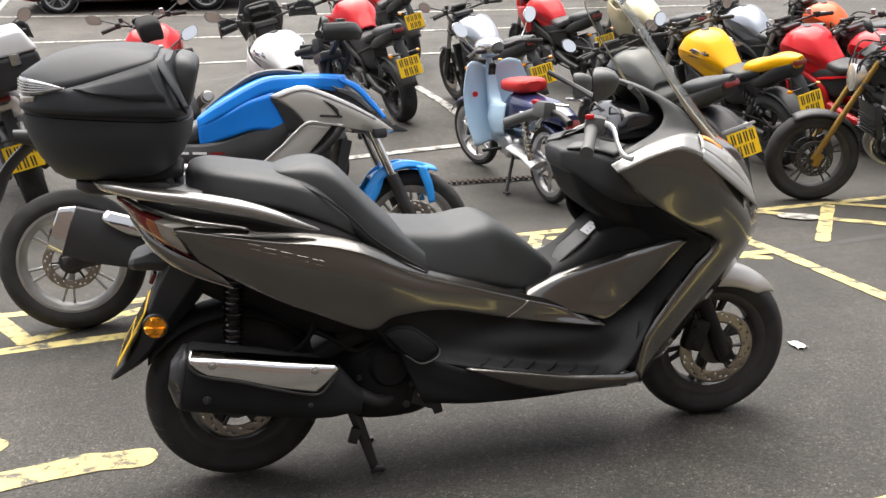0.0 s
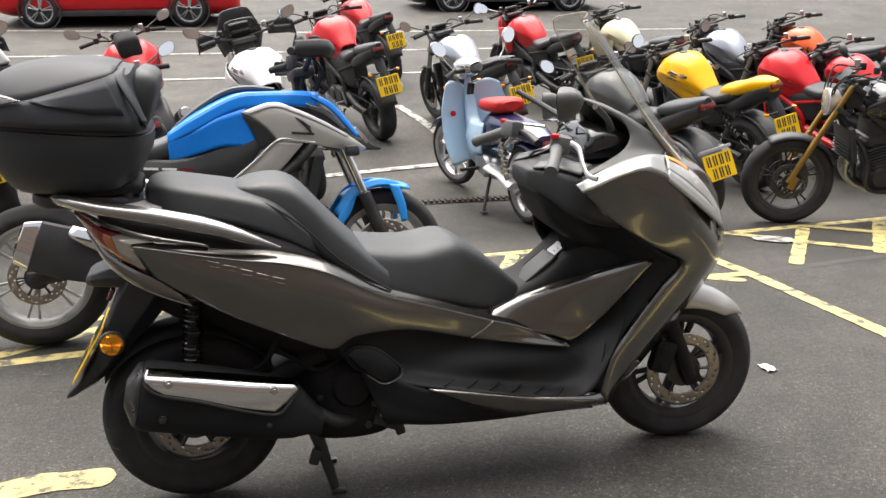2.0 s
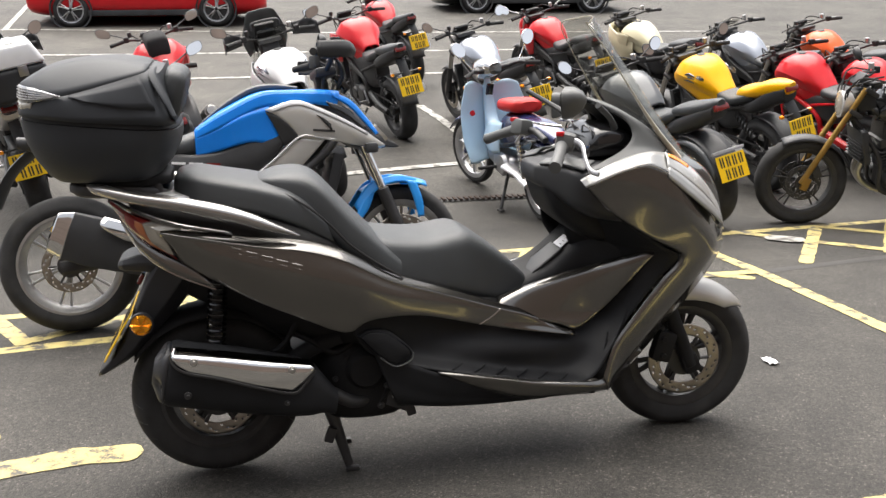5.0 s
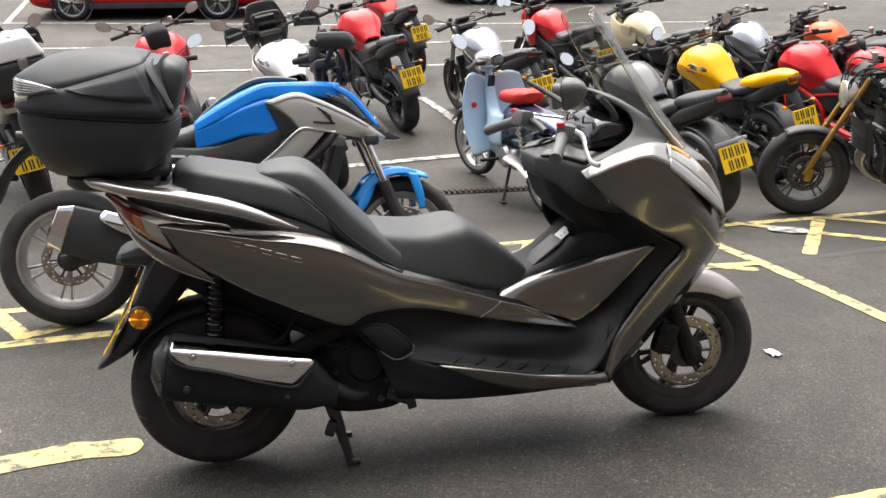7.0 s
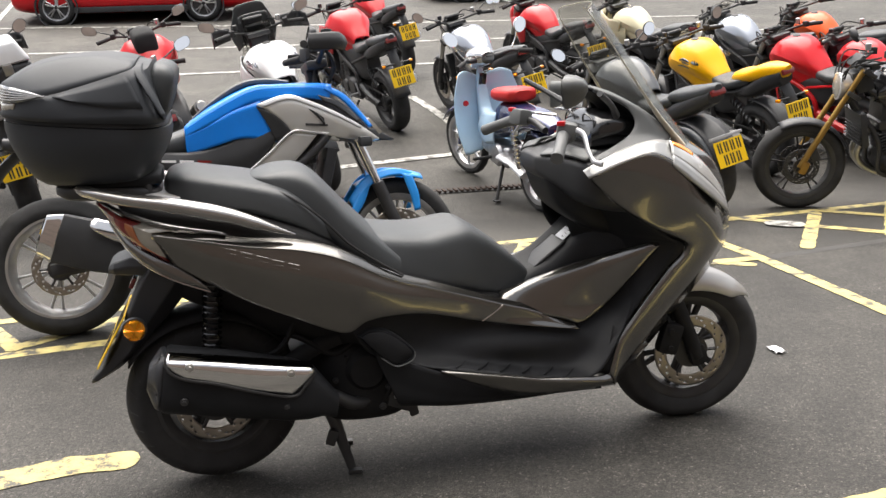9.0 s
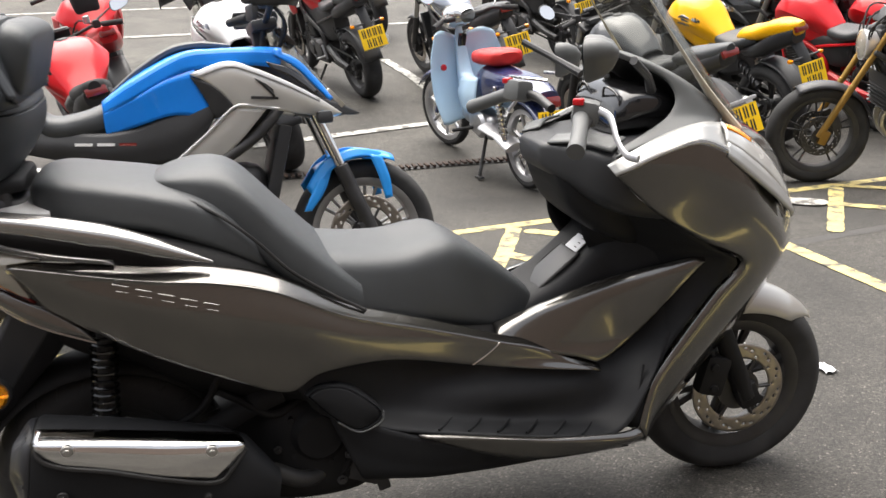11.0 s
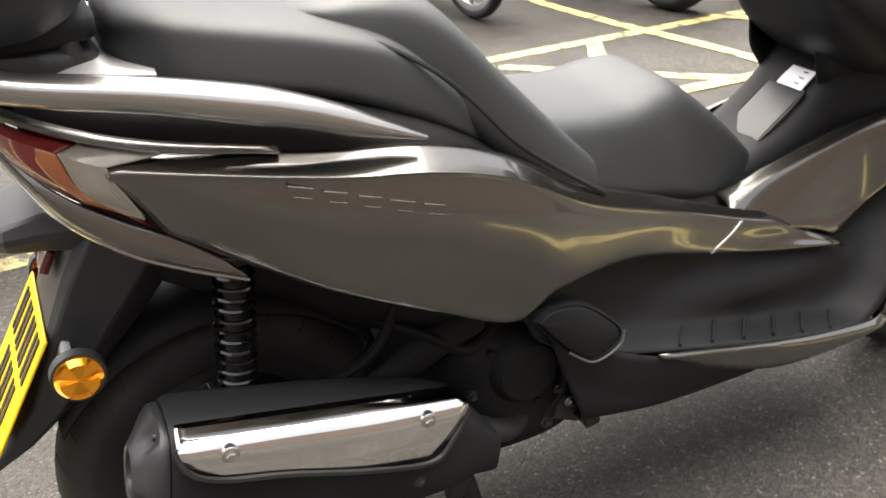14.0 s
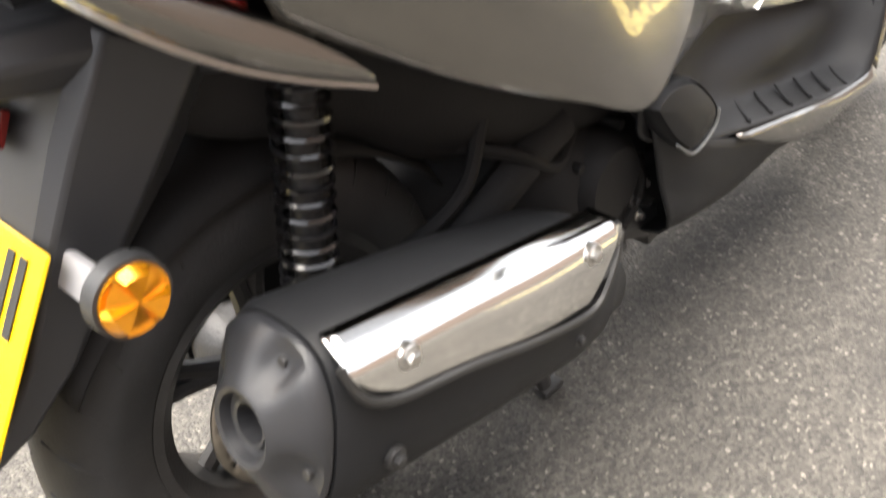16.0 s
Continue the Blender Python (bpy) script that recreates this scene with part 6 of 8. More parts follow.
    for k in range(6):
        bm = B()
        x = 0.72 + 0.07 * k
        z = 0.353 - 0.0195 * (k * 0.07 / 0.1) * 1.0
        tube(bm, Y([(x, -0.222, z + 0.004), (x + 0.02, -0.2, z + 0.0035), (x + 0.045, -0.172, z + 0.006)]), 0.003, 6, 8)
        part("footboard_rib", bm, M_FOOT, root)
    # grey sill along the floorboard, then the belly fairing
    bm = B()
    skin(bm, [Y([(0.67, -0.228, 0.358), (0.85, -0.234, 0.327), (1.0, -0.234, 0.299), (1.15, -0.228, 0.281), (1.225, -0.206, 0.274)]),
              Y([(0.68, -0.236, 0.35), (0.86, -0.243, 0.316), (1.01, -0.243, 0.284), (1.17, -0.236, 0.262), (1.243, -0.208, 0.25)]),
              Y([(0.7, -0.228, 0.337), (0.83, -0.23, 0.28), (0.96, -0.226, 0.242), (1.13, -0.217, 0.233), (1.247, -0.188, 0.225)])], 8, 4)
    part("sill", bm, M_GREY, root, "metallic dark grey sill strip", thick=0.004)
    bm = B()
    skin(bm, [Y([(0.46, -0.21, 0.47), (0.56, -0.224, 0.4), (0.7, -0.225, 0.34), (0.83, -0.226, 0.283), (0.96, -0.222, 0.246), (1.2, -0.2, 0.228)]),
              Y([(0.5, -0.207, 0.36), (0.59, -0.216, 0.31), (0.71, -0.212, 0.268), (0.85, -0.2, 0.244), (1.0, -0.188, 0.228), (1.215, -0.16, 0.217)]),
              Y([(0.548, -0.19, 0.246), (0.6, -0.188, 0.24), (0.71, -0.18, 0.223), (0.88, -0.165, 0.212), (1.05, -0.145, 0.208), (1.22, -0.12, 0.212)]),
              Y([(0.58, -0.0, 0.22), (0.64, -0.0, 0.21), (0.74, -0.0, 0.195), (0.9, -0.0, 0.19), (1.06, -0.0, 0.192), (1.22, -0.0, 0.205)])], 7, 5)
    part("belly_fairing", bm, M_FOOT, root, "black belly fairing", thick=0.004)

    # front leg shield: side face, lip and the return towards the wheel
    bm = B()
    skin(bm, [Y([(1.128, -0.262, 0.918), (1.175, -0.276, 0.868), (1.23, -0.285, 0.82), (1.345, -0.27, 0.745), (1.468, -0.222, 0.675), (1.42, -0.205, 0.6), (1.34, -0.195, 0.49), (1.262, -0.198, 0.385), (1.222, -0.208, 0.272)]),
              Y([(1.134, -0.274, 0.921), (1.188, -0.288, 0.88), (1.245, -0.296, 0.832), (1.366, -0.282, 0.757), (1.494, -0.232, 0.675), (1.442, -0.214, 0.59), (1.357, -0.202, 0.476), (1.276, -0.204, 0.374), (1.24, -0.212, 0.25)]),
              Y([(1.15, -0.284, 0.93), (1.25, -0.3, 0.93), (1.36, -0.3, 0.88), (1.475, -0.276, 0.8), (1.592, -0.205, 0.69), (1.527, -0.182, 0.565), (1.412, -0.174, 0.435), (1.31, -0.178, 0.32), (1.25, -0.19, 0.222)]),
              Y([(1.155, -0.288, 0.94), (1.242, -0.295, 0.974), (1.325, -0.294, 0.985), (1.46, -0.264, 0.908), (1.672, -0.115, 0.715), (1.622, -0.12, 0.59), (1.482, -0.12, 0.42), (1.357, -0.12, 0.28), (1.28, -0.12, 0.2)])], 8, 6)
    shield = part("leg_shield", bm, M_GREY, root, "metallic dark grey front cowl", thick=0.004, smooth=35)
    bm = B()
    skin(bm, [Y([(1.672, -0.115, 0.715), (1.622, -0.12, 0.59), (1.482, -0.12, 0.42), (1.357, -0.12, 0.28), (1.28, -0.12, 0.2)]),
              Y([(1.712, -0.05, 0.725), (1.66, -0.05, 0.61), (1.47, -0.05, 0.45), (1.34, -0.06, 0.3), (1.27, -0.08, 0.2)]),
              Y([(1.722, 0, 0.73), (1.668, 0, 0.62), (1.45, 0, 0.5), (1.31, 0, 0.34), (1.25, 0, 0.2)])], 8, 6)
    skin(bm, [Y([(1.402, -0.277, 0.935), (1.528, -0.232, 0.855), (1.672, -0.115, 0.715)]), Y([(1.5, -0.17, 0.93), (1.63, -0.11, 0.842), (1.712, -0.05, 0.725)]), Y([(1.6, 0, 0.935), (1.68, 0, 0.85), (1.722, 0, 0.73)])], 8, 6)
    part("nose_panel", bm, M_GREY, shield, "metallic dark grey nose", thick=0.004, smooth=35)
    # chamfer round the cowl, sky reflection put in its pale colour; headlight above
    bm = B()
    skin(bm, [Y([(1.114, -0.25, 0.94), (1.141, -0.262, 0.957), (1.24, -0.262, 1.0), (1.331, -0.254, 1.018), (1.4, -0.226, 1.01)]),
              Y([(1.122, -0.28, 0.922), (1.15, -0.291, 0.934), (1.238, -0.299, 0.968), (1.32, -0.298, 0.98), (1.392, -0.29, 0.95)])], 8, 4)
    part("cowl_edge", bm, M_CHAMFER, shield, "upper edge coloured lighter for the sky on it", thick=0.005, smooth=25)
    bm = B()
    skin(bm, [Y([(1.39, -0.28, 0.974), (1.445, -0.266, 0.94), (1.54, -0.225, 0.872), (1.635, -0.163, 0.795)]),
              Y([(1.384, -0.297, 0.944), (1.425, -0.291, 0.912), (1.525, -0.258, 0.84), (1.63, -0.19, 0.768)])], 8, 3)
    part("lamp_trim", bm, M_CHAMFER, shield, "strip under the lamp in the same sky-bright grey", thick=0.006, smooth=25)
    bm = B()
    skin(bm, [Y([(1.4, -0.228, 1.012), (1.47, -0.195, 0.982), (1.555, -0.155, 0.925), (1.625, -0.112, 0.848), (1.684, -0.075, 0.758)]),
              Y([(1.395, -0.258, 1.0), (1.46, -0.238, 0.966), (1.552, -0.196, 0.906), (1.632, -0.146, 0.828), (1.68, -0.102, 0.75)]),
              Y([(1.389, -0.279, 0.974), (1.445, -0.265, 0.94), (1.54, -0.224, 0.872), (1.628, -0.165, 0.797), (1.668, -0.13, 0.742)])], 8, 4)
    lamp = part("headlight_lens", bm, M_LAMP, shield, "clear headlight glass over a pale reflector", thick=0.006)
    bm = B()
    skin(bm, [Y([(1.402, -0.245, 1.009), (1.44, -0.228, 0.994), (1.495, -0.202, 0.962)]), Y([(1.4, -0.258, 1.001), (1.435, -0.245, 0.984), (1.48, -0.226, 0.958)])], 6, 3)
    part("amber_lens", bm, M_ORANGE, lamp, "amber indicator lens", thick=0.004)
    bm = B()
    skin(bm, [Y([(1.565, -0.176, 0.9), (1.6, -0.155, 0.866), (1.64, -0.13, 0.818)]), Y([(1.562, -0.19, 0.886), (1.598, -0.168, 0.85), (1.633, -0.142, 0.805)])], 6, 3)
    part("lamp_bowl", bm, M_BRIGHT, lamp, "bright reflector bowl", thick=0.003)
    # dark panel above the lamp, under the windscreen
    bm = B()
    skin(bm, [Y([(1.4, -0.226, 1.01), (1.47, -0.193, 0.98), (1.555, -0.153, 0.924), (1.625, -0.11, 0.847), (1.684, -0.073, 0.757)]), Y([(1.46, -0.1, 1.01), (1.54, -0.09, 0.975), (1.62, -0.075, 0.925), (1.675, -0.06, 0.85), (1.706, -0.045, 0.758)]), Y([(1.49, 0, 1.012), (1.58, 0, 0.975), (1.65, 0, 0.92), (1.695, 0, 0.85), (1.715, 0, 0.76)])], 8, 6)
    part("nose_cover", bm, M_GLOSSB, shield, "black nose cover under the screen", thick=0.004)

    # inner shield, black
    bm = B()
    skin(bm, [Y([(1.036, -0.1, 0.95), (1.085, -0.18, 0.955), (1.13, -0.255, 0.935)]),
              Y([(1.068, -0.105, 0.885), (1.115, -0.19, 0.87), (1.18, -0.276, 0.865)]),
              Y([(1.105, -0.108, 0.805), (1.18, -0.195, 0.8), (1.28, -0.27, 0.79)]),
              Y([(1.118, -0.11, 0.74), (1.25, -0.175, 0.735), (1.4, -0.235, 0.715)]),
              Y([(1.15, -0.1, 0.68), (1.3, -0.15, 0.68), (1.465, -0.215, 0.67)]),
              Y([(1.2, -0.1, 0.55), (1.3, -0.145, 0.56), (1.41, -0.195, 0.59)]),
              Y([(1.16, -0.1, 0.4), (1.22, -0.14, 0.4), (1.3, -0.185, 0.44)]),
              Y([(1.13, -0.12, 0.28), (1.17, -0.18, 0.275), (1.235, -0.206, 0.272)])], 6, 5)
    part("inner_shield", bm, M_FOOT, root, "black inner leg shield", thick=0.004)
    # tail light cluster
    bm = B()
    skin(bm, [Y([(-0.265, -0.11, 0.93), (-0.21, -0.188, 0.902), (-0.143, -0.208, 0.874)]), Y([(-0.268, -0.122, 0.921), (-0.213, -0.206, 0.894), (-0.168, -0.221, 0.871)])], 7, 3)
    skin(bm, [Y([(-0.268, -0.122, 0.921), (-0.213, -0.206, 0.894), (-0.168, -0.221, 0.871)]), Y([(-0.258, -0.122, 0.905), (-0.208, -0.202, 0.862), (-0.15, -0.22, 0.822)]), Y([(-0.245, -0.118, 0.887), (-0.19, -0.188, 0.828), (-0.083, -0.216, 0.76)])], 7, 5)
    tl = part("tail_light", bm, M_REDL, root, "red tail light glass", thick=0.005, smooth=25)
    bm = B()
    skin(bm, [Y([(-0.143, -0.21, 0.875), (-0.1, -0.224, 0.863), (-0.06, -0.23, 0.852)]), Y([(-0.168, -0.223, 0.871), (-0.145, -0.23, 0.859), (-0.122, -0.234, 0.849)])], 6, 3)
    skin(bm, [Y([(-0.168, -0.223, 0.871), (-0.145, -0.23, 0.859), (-0.122, -0.234, 0.849)]), Y([(-0.15, -0.222, 0.822), (-0.128, -0.228, 0.818), (-0.106, -0.232, 0.811)]), Y([(-0.108, -0.219, 0.783), (-0.099, -0.223, 0.78), (-0.09, -0.226, 0.776)])], 6, 5)
    lens = part("indicator_lens", bm, M_CLEARL, tl, "clear ribbed indicator glass", thick=0.006, smooth=25)
    bm = B()
    skin(bm, [Y([(-0.196, -0.2155, 0.884), (-0.17, -0.2235, 0.871)]), Y([(-0.182, -0.2165, 0.846), (-0.152, -0.2235, 0.823)]), Y([(-0.15, -0.214, 0.805), (-0.11, -0.221, 0.784)])], 5, 5)
    part("amber_insert", bm, M_AMBER, tl, "dull amber lamp insert", thick=0.003)
    bm = B()
    for k in range(9):
        u = k / 8
        tube(bm, Y([(-0.166 + 0.042 * u, -0.2235 - 0.011 * u, 0.869 - 0.022 * u), (-0.149 + 0.042 * u, -0.2225 - 0.01 * u, 0.821 - 0.011 * u), (-0.108 + 0.017 * u, -0.2195 - 0.007 * u, 0.784 - 0.007 * u)]), 0.0012, 5, 12)
    tagged(part("lens_rib", bm, M_CLEARL, lens, "fine ribs in the glass"), kind="stuff")
    # grey fins above and below the lamp
    bm = B()
    skin(bm, [Y([(-0.285, -0.09, 0.95), (-0.215, -0.18, 0.921), (-0.14, -0.208, 0.889), (-0.06, -0.222, 0.866), (0.075, -0.228, 0.836)]), Y([(-0.282, -0.11, 0.938), (-0.214, -0.196, 0.91), (-0.142, -0.222, 0.88), (-0.06, -0.236, 0.857), (0.075, -0.238, 0.829)]), Y([(-0.268, -0.1, 0.928), (-0.208, -0.182, 0.901), (-0.14, -0.206, 0.872), (-0.06, -0.22, 0.85), (0.075, -0.225, 0.824)])], 7, 3)
    part("tail_fin", bm, M_GREY_LIT, root, "metallic grey strip over the lamp", thick=0.003)
    bm = B()
    skin(bm, [Y([(-0.244, -0.112, 0.886), (-0.188, -0.18, 0.826), (-0.12, -0.208, 0.78), (-0.06, -0.218, 0.745), (0.0, -0.226, 0.698)]), Y([(-0.238, -0.125, 0.862), (-0.186, -0.19, 0.803), (-0.118, -0.219, 0.752), (-0.055, -0.226, 0.714), (0.012, -0.231, 0.682)]), Y([(-0.226, -0.118, 0.838), (-0.182, -0.18, 0.783), (-0.116, -0.208, 0.732), (-0.05, -0.216, 0.697), (0.02, -0.222, 0.668)]), Y([(-0.2, -0.09, 0.832), (-0.16, -0.15, 0.775), (-0.1, -0.18, 0.725), (-0.04, -0.19, 0.69), (0.025, -0.2, 0.662)])], 7, 4)
    skirt = part("tail_skirt", bm, M_GREY, root, "metallic grey tail skirt", thick=0.003)
    # the lit edge of the skirt, drawn as a lighter tube
    bm = B()
    tube(bm, Y([(-0.226, -0.119, 0.837), (-0.182, -0.181, 0.782), (-0.116, -0.209, 0.731), (-0.05, -0.217, 0.696), (0.02, -0.223, 0.667)]), 0.003, 6, 24)
    part("skirt_rim", bm, M_GREY_LIT, skirt, "lit lower rim, drawn in the lighter grey")
    # grab rail
    bm = B()
    tube(bm, Y([(-0.32, -0.09, 0.965), (-0.27, -0.19, 0.965), (-0.18, -0.225, 0.945), (-0.05, -0.238, 0.92), (0.09, -0.245, 0.883), (0.19, -0.245, 0.845), (0.264, -0.243, 0.816)]), [0.02, 0.024, 0.026, 0.03, 0.033, 0.025, 0.004], 18, 44, 0.72)
    part("grab_rail", bm, M_GREY_LIT, root, "metallic grey pillion grab rail")
    # shocks
    bm = B()
    cyl(bm, Y([(0.03, -0.118, 0.72)])[0], Y([(-0.005, -0.118, 0.34)])[0], 0.016, 12)
    sh = part("shock_absorber", bm, M_DARKM, root)
    bm = B()
    coil = [(0.027 - 0.028 * k / 150 + 0.027 * math.cos(k * 0.75), s * 0.118 + 0.027 * math.sin(k * 0.75), 0.69 - 0.29 * k / 150) for k in range(151)]
    tube(bm, coil, 0.0034, 6, 420)
    part("coil_spring", bm, M_GLOSSB, sh, "black coil spring")
    # handlebar grip, lever, mirror
    bm = B()
    tube(bm, Y([(1.12, -0.1, 1.02), (1.1, -0.2, 1.045), (1.03, -0.3, 1.025)]), 0.012, 10, 14)
    bar = part("handlebar", bm, M_DARKM, root)
    bm = B()
    tube(bm, Y([(1.055, -0.245, 1.045), (1.022, -0.315, 1.022), (0.99, -0.375, 1.0)]), [0.018, 0.017, 0.019], 14, 12)
    block(bm, (0.06, 0.06, 0.055), Y([(1.075, -0.225, 1.055)])[0], (0, 10, s * 25), 0.015)
    part("grip", bm, M_DGREY, bar, "grey rubber grip")
    bm = B()
    tube(bm, Y([(1.08, -0.24, 1.065), (1.105, -0.28, 1.05), (1.1, -0.33, 1.01), (1.1, -0.375, 0.985), (1.115, -0.4, 0.98)]), [0.007, 0.006, 0.005, 0.0045, 0.006], 8, 22, 1.4)
    part("brake_lever", bm, M_ALU, bar, "polished alloy lever")
    bm = B()
    block(bm, (0.024, 0.02, 0.014), Y([(1.052, -0.24, 1.081)])[0], (0, 0, s * 30), 0.004)
    part("switch", bm, M_RED, bar, "red switch cap")
    bm = B()
    tube(bm, Y([(1.24, -0.2, 1.09), (1.19, -0.28, 1.13), (1.13, -0.34, 1.17)]), [0.012, 0.009, 0.009], 8, 12)
    mr = part("mirror", bm, M_BLACKP, root)
    bm = B()
    rows = []
    for d, f in ((0.064, 0.15), (0.05, 0.6), (0.025, 0.9), (0.0, 1.0), (-0.01, 0.97)):
        rows.append([(d * 0.9, 0.042 * f * tri(a) * math.cos(a), 0.05 * f * tri(a) * math.sin(a) + d * 0.1) for a in np.linspace(0, 2 * math.pi, 30, endpoint=False).tolist()])
    sheet(bm, rows, close_v=True, caps=True)
    FACE = Matrix.Translation((1.03 if s < 0 else 1.24, s * 0.35, 1.185 if s < 0 else 1.12)) @ Matrix.Rotation(radians(-28), 4, "Z") @ Matrix.Rotation(radians(-s * 12), 4, "X")
    part("housing", bm, M_DGREY, mr, "dark grey mirror shell", xf=FACE)
    bm = B()
    bm.faces.new([bm.verts.new((-0.0115, 0.038 * tri(a) * math.cos(a), 0.046 * tri(a) * math.sin(a) - 0.001)) for a in np.linspace(0, 2 * math.pi, 30, endpoint=False).tolist()])
    part("mirror_glass", bm, M_MIRROR, mr, "mirror glass", smooth=0, xf=FACE)
    # centre stand leg
    bm = B()
    tube(bm, Y([(0.335, -0.1, 0.24), (0.368, -0.104, 0.13), (0.398, -0.108, 0.02)]), [0.017, 0.014, 0.011], 10, 12, 1.3)
    block(bm, (0.045, 0.024, 0.014), Y([(0.408, -0.11, 0.008)])[0], (0, 0, 0), 0.005)
    block(bm, (0.03, 0.02, 0.05), Y([(0.34, -0.13, 0.14)])[0], (0, 20, 0), 0.005)
    part("centre_stand", bm, M_DARKM, root)
    # pillion footpeg, folded
    bm = B()
    plan = [(0.425, 0.493), (0.445, 0.507), (0.474, 0.51), (0.514, 0.501), (0.556, 0.471), (0.593, 0.431), (0.585, 0.405), (0.538, 0.389), (0.491, 0.42), (0.457, 0.455)]
    cx, cz = sum(p[0] for p in plan) / len(plan), sum(p[1] for p in plan) / len(plan)
    loop = spl([(x, z, 0) for x, z in plan + plan[:1]], 40)[:-1]
    sheet(bm, [Y([(cx + (x - cx) * f, y, cz + (z - cz) * f) for x, z, _ in loop]) for y, f in ((-0.19, 0.9), (-0.222, 1.0), (-0.231, 0.985), (-0.236, 0.93), (-0.232, 0.89), (-0.238, 0.83), (-0.243, 0.5), (-0.244, 0.15))], close_v=True, caps=True)
    fp = part("footpeg", bm, M_FOOT, root, "folded black pillion footpeg")
    bm = B()
    tube(bm, Y([(x, -0.236, z) for x, z in plan[5:9]]), 0.0022, 6, 20)
    part("peg_rim", bm, M_DGREY, fp)
    bm = B()
    tube(bm, Y([(1.25, -0.17, 0.42), (1.235, -0.185, 0.37), (1.2, -0.2, 0.31)]), 0.003, 6, 8)
    part("edge_bead", bm, M_FOOT, root)
    # fork leg and caliper
    bm = B()
    cyl(bm, Y([(1.6, -0.092, 0.25)])[0], Y([(1.5, -0.092, 0.49)])[0], 0.026, 16)
    block(bm, (0.06, 0.04, 0.07), Y([(1.6, -0.092, 0.258)])[0], (0, -22, 0), 0.014)
    fk = part("fork_leg", bm, M_PIT, root, xf=STEER)
    bm = B()
    cyl(bm, Y([(1.5, -0.092, 0.49)])[0], Y([(1.42, -0.092, 0.68)])[0], 0.018, 14)
    part("fork_tube", bm, M_STEEL, fk, "polished fork tube", xf=STEER)
    if s > 0:
        bm = B()
        block(bm, (0.07, 0.05, 0.11), (1.495, -0.098, 0.33), (0, 15, 0), 0.015)
        for k in (-1, 1):
            cyl(bm, (1.49, -0.12, 0.33 + 0.03 * k), (1.49, -0.13, 0.33 + 0.03 * k), 0.011, 10)
        part("brake_caliper", bm, M_PIT, root, xf=STEER)
        bm = B()
        tube(bm, [(1.49, -0.11, 0.39), (1.44, -0.13, 0.5), (1.42, -0.1, 0.62)], 0.006, 8, 14)
        part("brake_hose", bm, M_RUBBER, root, xf=STEER)

# front mudguard
bm = B()
rows = []
for a in np.linspace(-0.92, 0.75, 26).tolist():
    q = 0.284
    tip = max(0.2, min(1.0, (a + 1.0) / 0.5))
    rows.append([(1.585 - q * math.sin(a), y * tip * 0.07, 0.264 + q * math.cos(a) - (abs(y) ** 3) * 0.07 * tip) for y in np.linspace(-1, 1, 15).tolist()])
sheet(bm, rows)
part("front_mudguard", bm, M_FENDER, root, "pale grey front mudguard", thick=0.004, xf=STEER)

# seats
bm = B()
pad(bm, [(-0.085, 0.965, 0.935, 0.07), (-0.068, 0.988, 0.91, 0.125), (-0.02, 0.994, 0.895, 0.165), (0.06, 0.98, 0.88, 0.178), (0.16, 0.96, 0.86, 0.19), (0.26, 0.93, 0.82, 0.198), (0.34, 0.86, 0.78, 0.193), (0.385, 0.8, 0.755, 0.17)], 56, 64, 5.5, 0.08, 0.1)
seat = part("pillion_seat", bm, M_SEAT, root, "black vinyl pillion seat")
bm = B()
pad(bm, [(0.15, 0.955, 0.94, 0.06), (0.185, 0.97, 0.92, 0.12), (0.24, 0.982, 0.885, 0.15), (0.3, 0.979, 0.835, 0.165), (0.35, 0.948, 0.785, 0.182), (0.42, 0.87, 0.715, 0.198), (0.5, 0.785, 0.67, 0.198), (0.575, 0.71, 0.635, 0.185)], 56, 64, 5.0, 0.12, 0.12)
part("backrest_pad", bm, M_SEAT, root, "black vinyl rider backrest pad")
bm = B()
pad(bm, [(0.4, 0.82, 0.7, 0.15), (0.47, 0.788, 0.66, 0.178), (0.56, 0.77, 0.63, 0.192), (0.66, 0.764, 0.6, 0.196), (0.74, 0.777, 0.575, 0.19), (0.79, 0.775, 0.56, 0.178), (0.86, 0.73, 0.54, 0.152), (0.94, 0.664, 0.52, 0.132), (0.998, 0.606, 0.515, 0.116), (1.02, 0.57, 0.523, 0.092)], 64, 68, 6.0, 0.2, 0.1)
part("rider_seat", bm, M_SEAT, root, "black vinyl rider seat")
for s in (-1, 1):
    bm = B()
    tube(bm, [(0.152, s * 0.05, 0.956), (0.178, s * 0.115, 0.945), (0.235, s * 0.168, 0.925), (0.3, s * 0.189, 0.885), (0.36, s * 0.192, 0.83), (0.42, s * 0.198, 0.765), (0.5, s * 0.2, 0.705), (0.575, s * 0.194, 0.655)], 0.0035, 6, 40)
    part("seat_piping", bm, M_INK, root, "dark seam between the seat pads")

# dark core: under-seat, tunnel, engine room
bm = B()
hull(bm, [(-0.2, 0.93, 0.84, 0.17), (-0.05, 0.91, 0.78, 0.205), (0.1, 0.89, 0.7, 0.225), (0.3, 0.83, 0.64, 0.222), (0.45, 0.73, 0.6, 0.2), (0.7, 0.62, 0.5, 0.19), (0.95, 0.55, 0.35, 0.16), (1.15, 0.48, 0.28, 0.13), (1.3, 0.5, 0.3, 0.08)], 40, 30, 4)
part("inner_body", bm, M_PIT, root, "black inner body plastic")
bm = B()
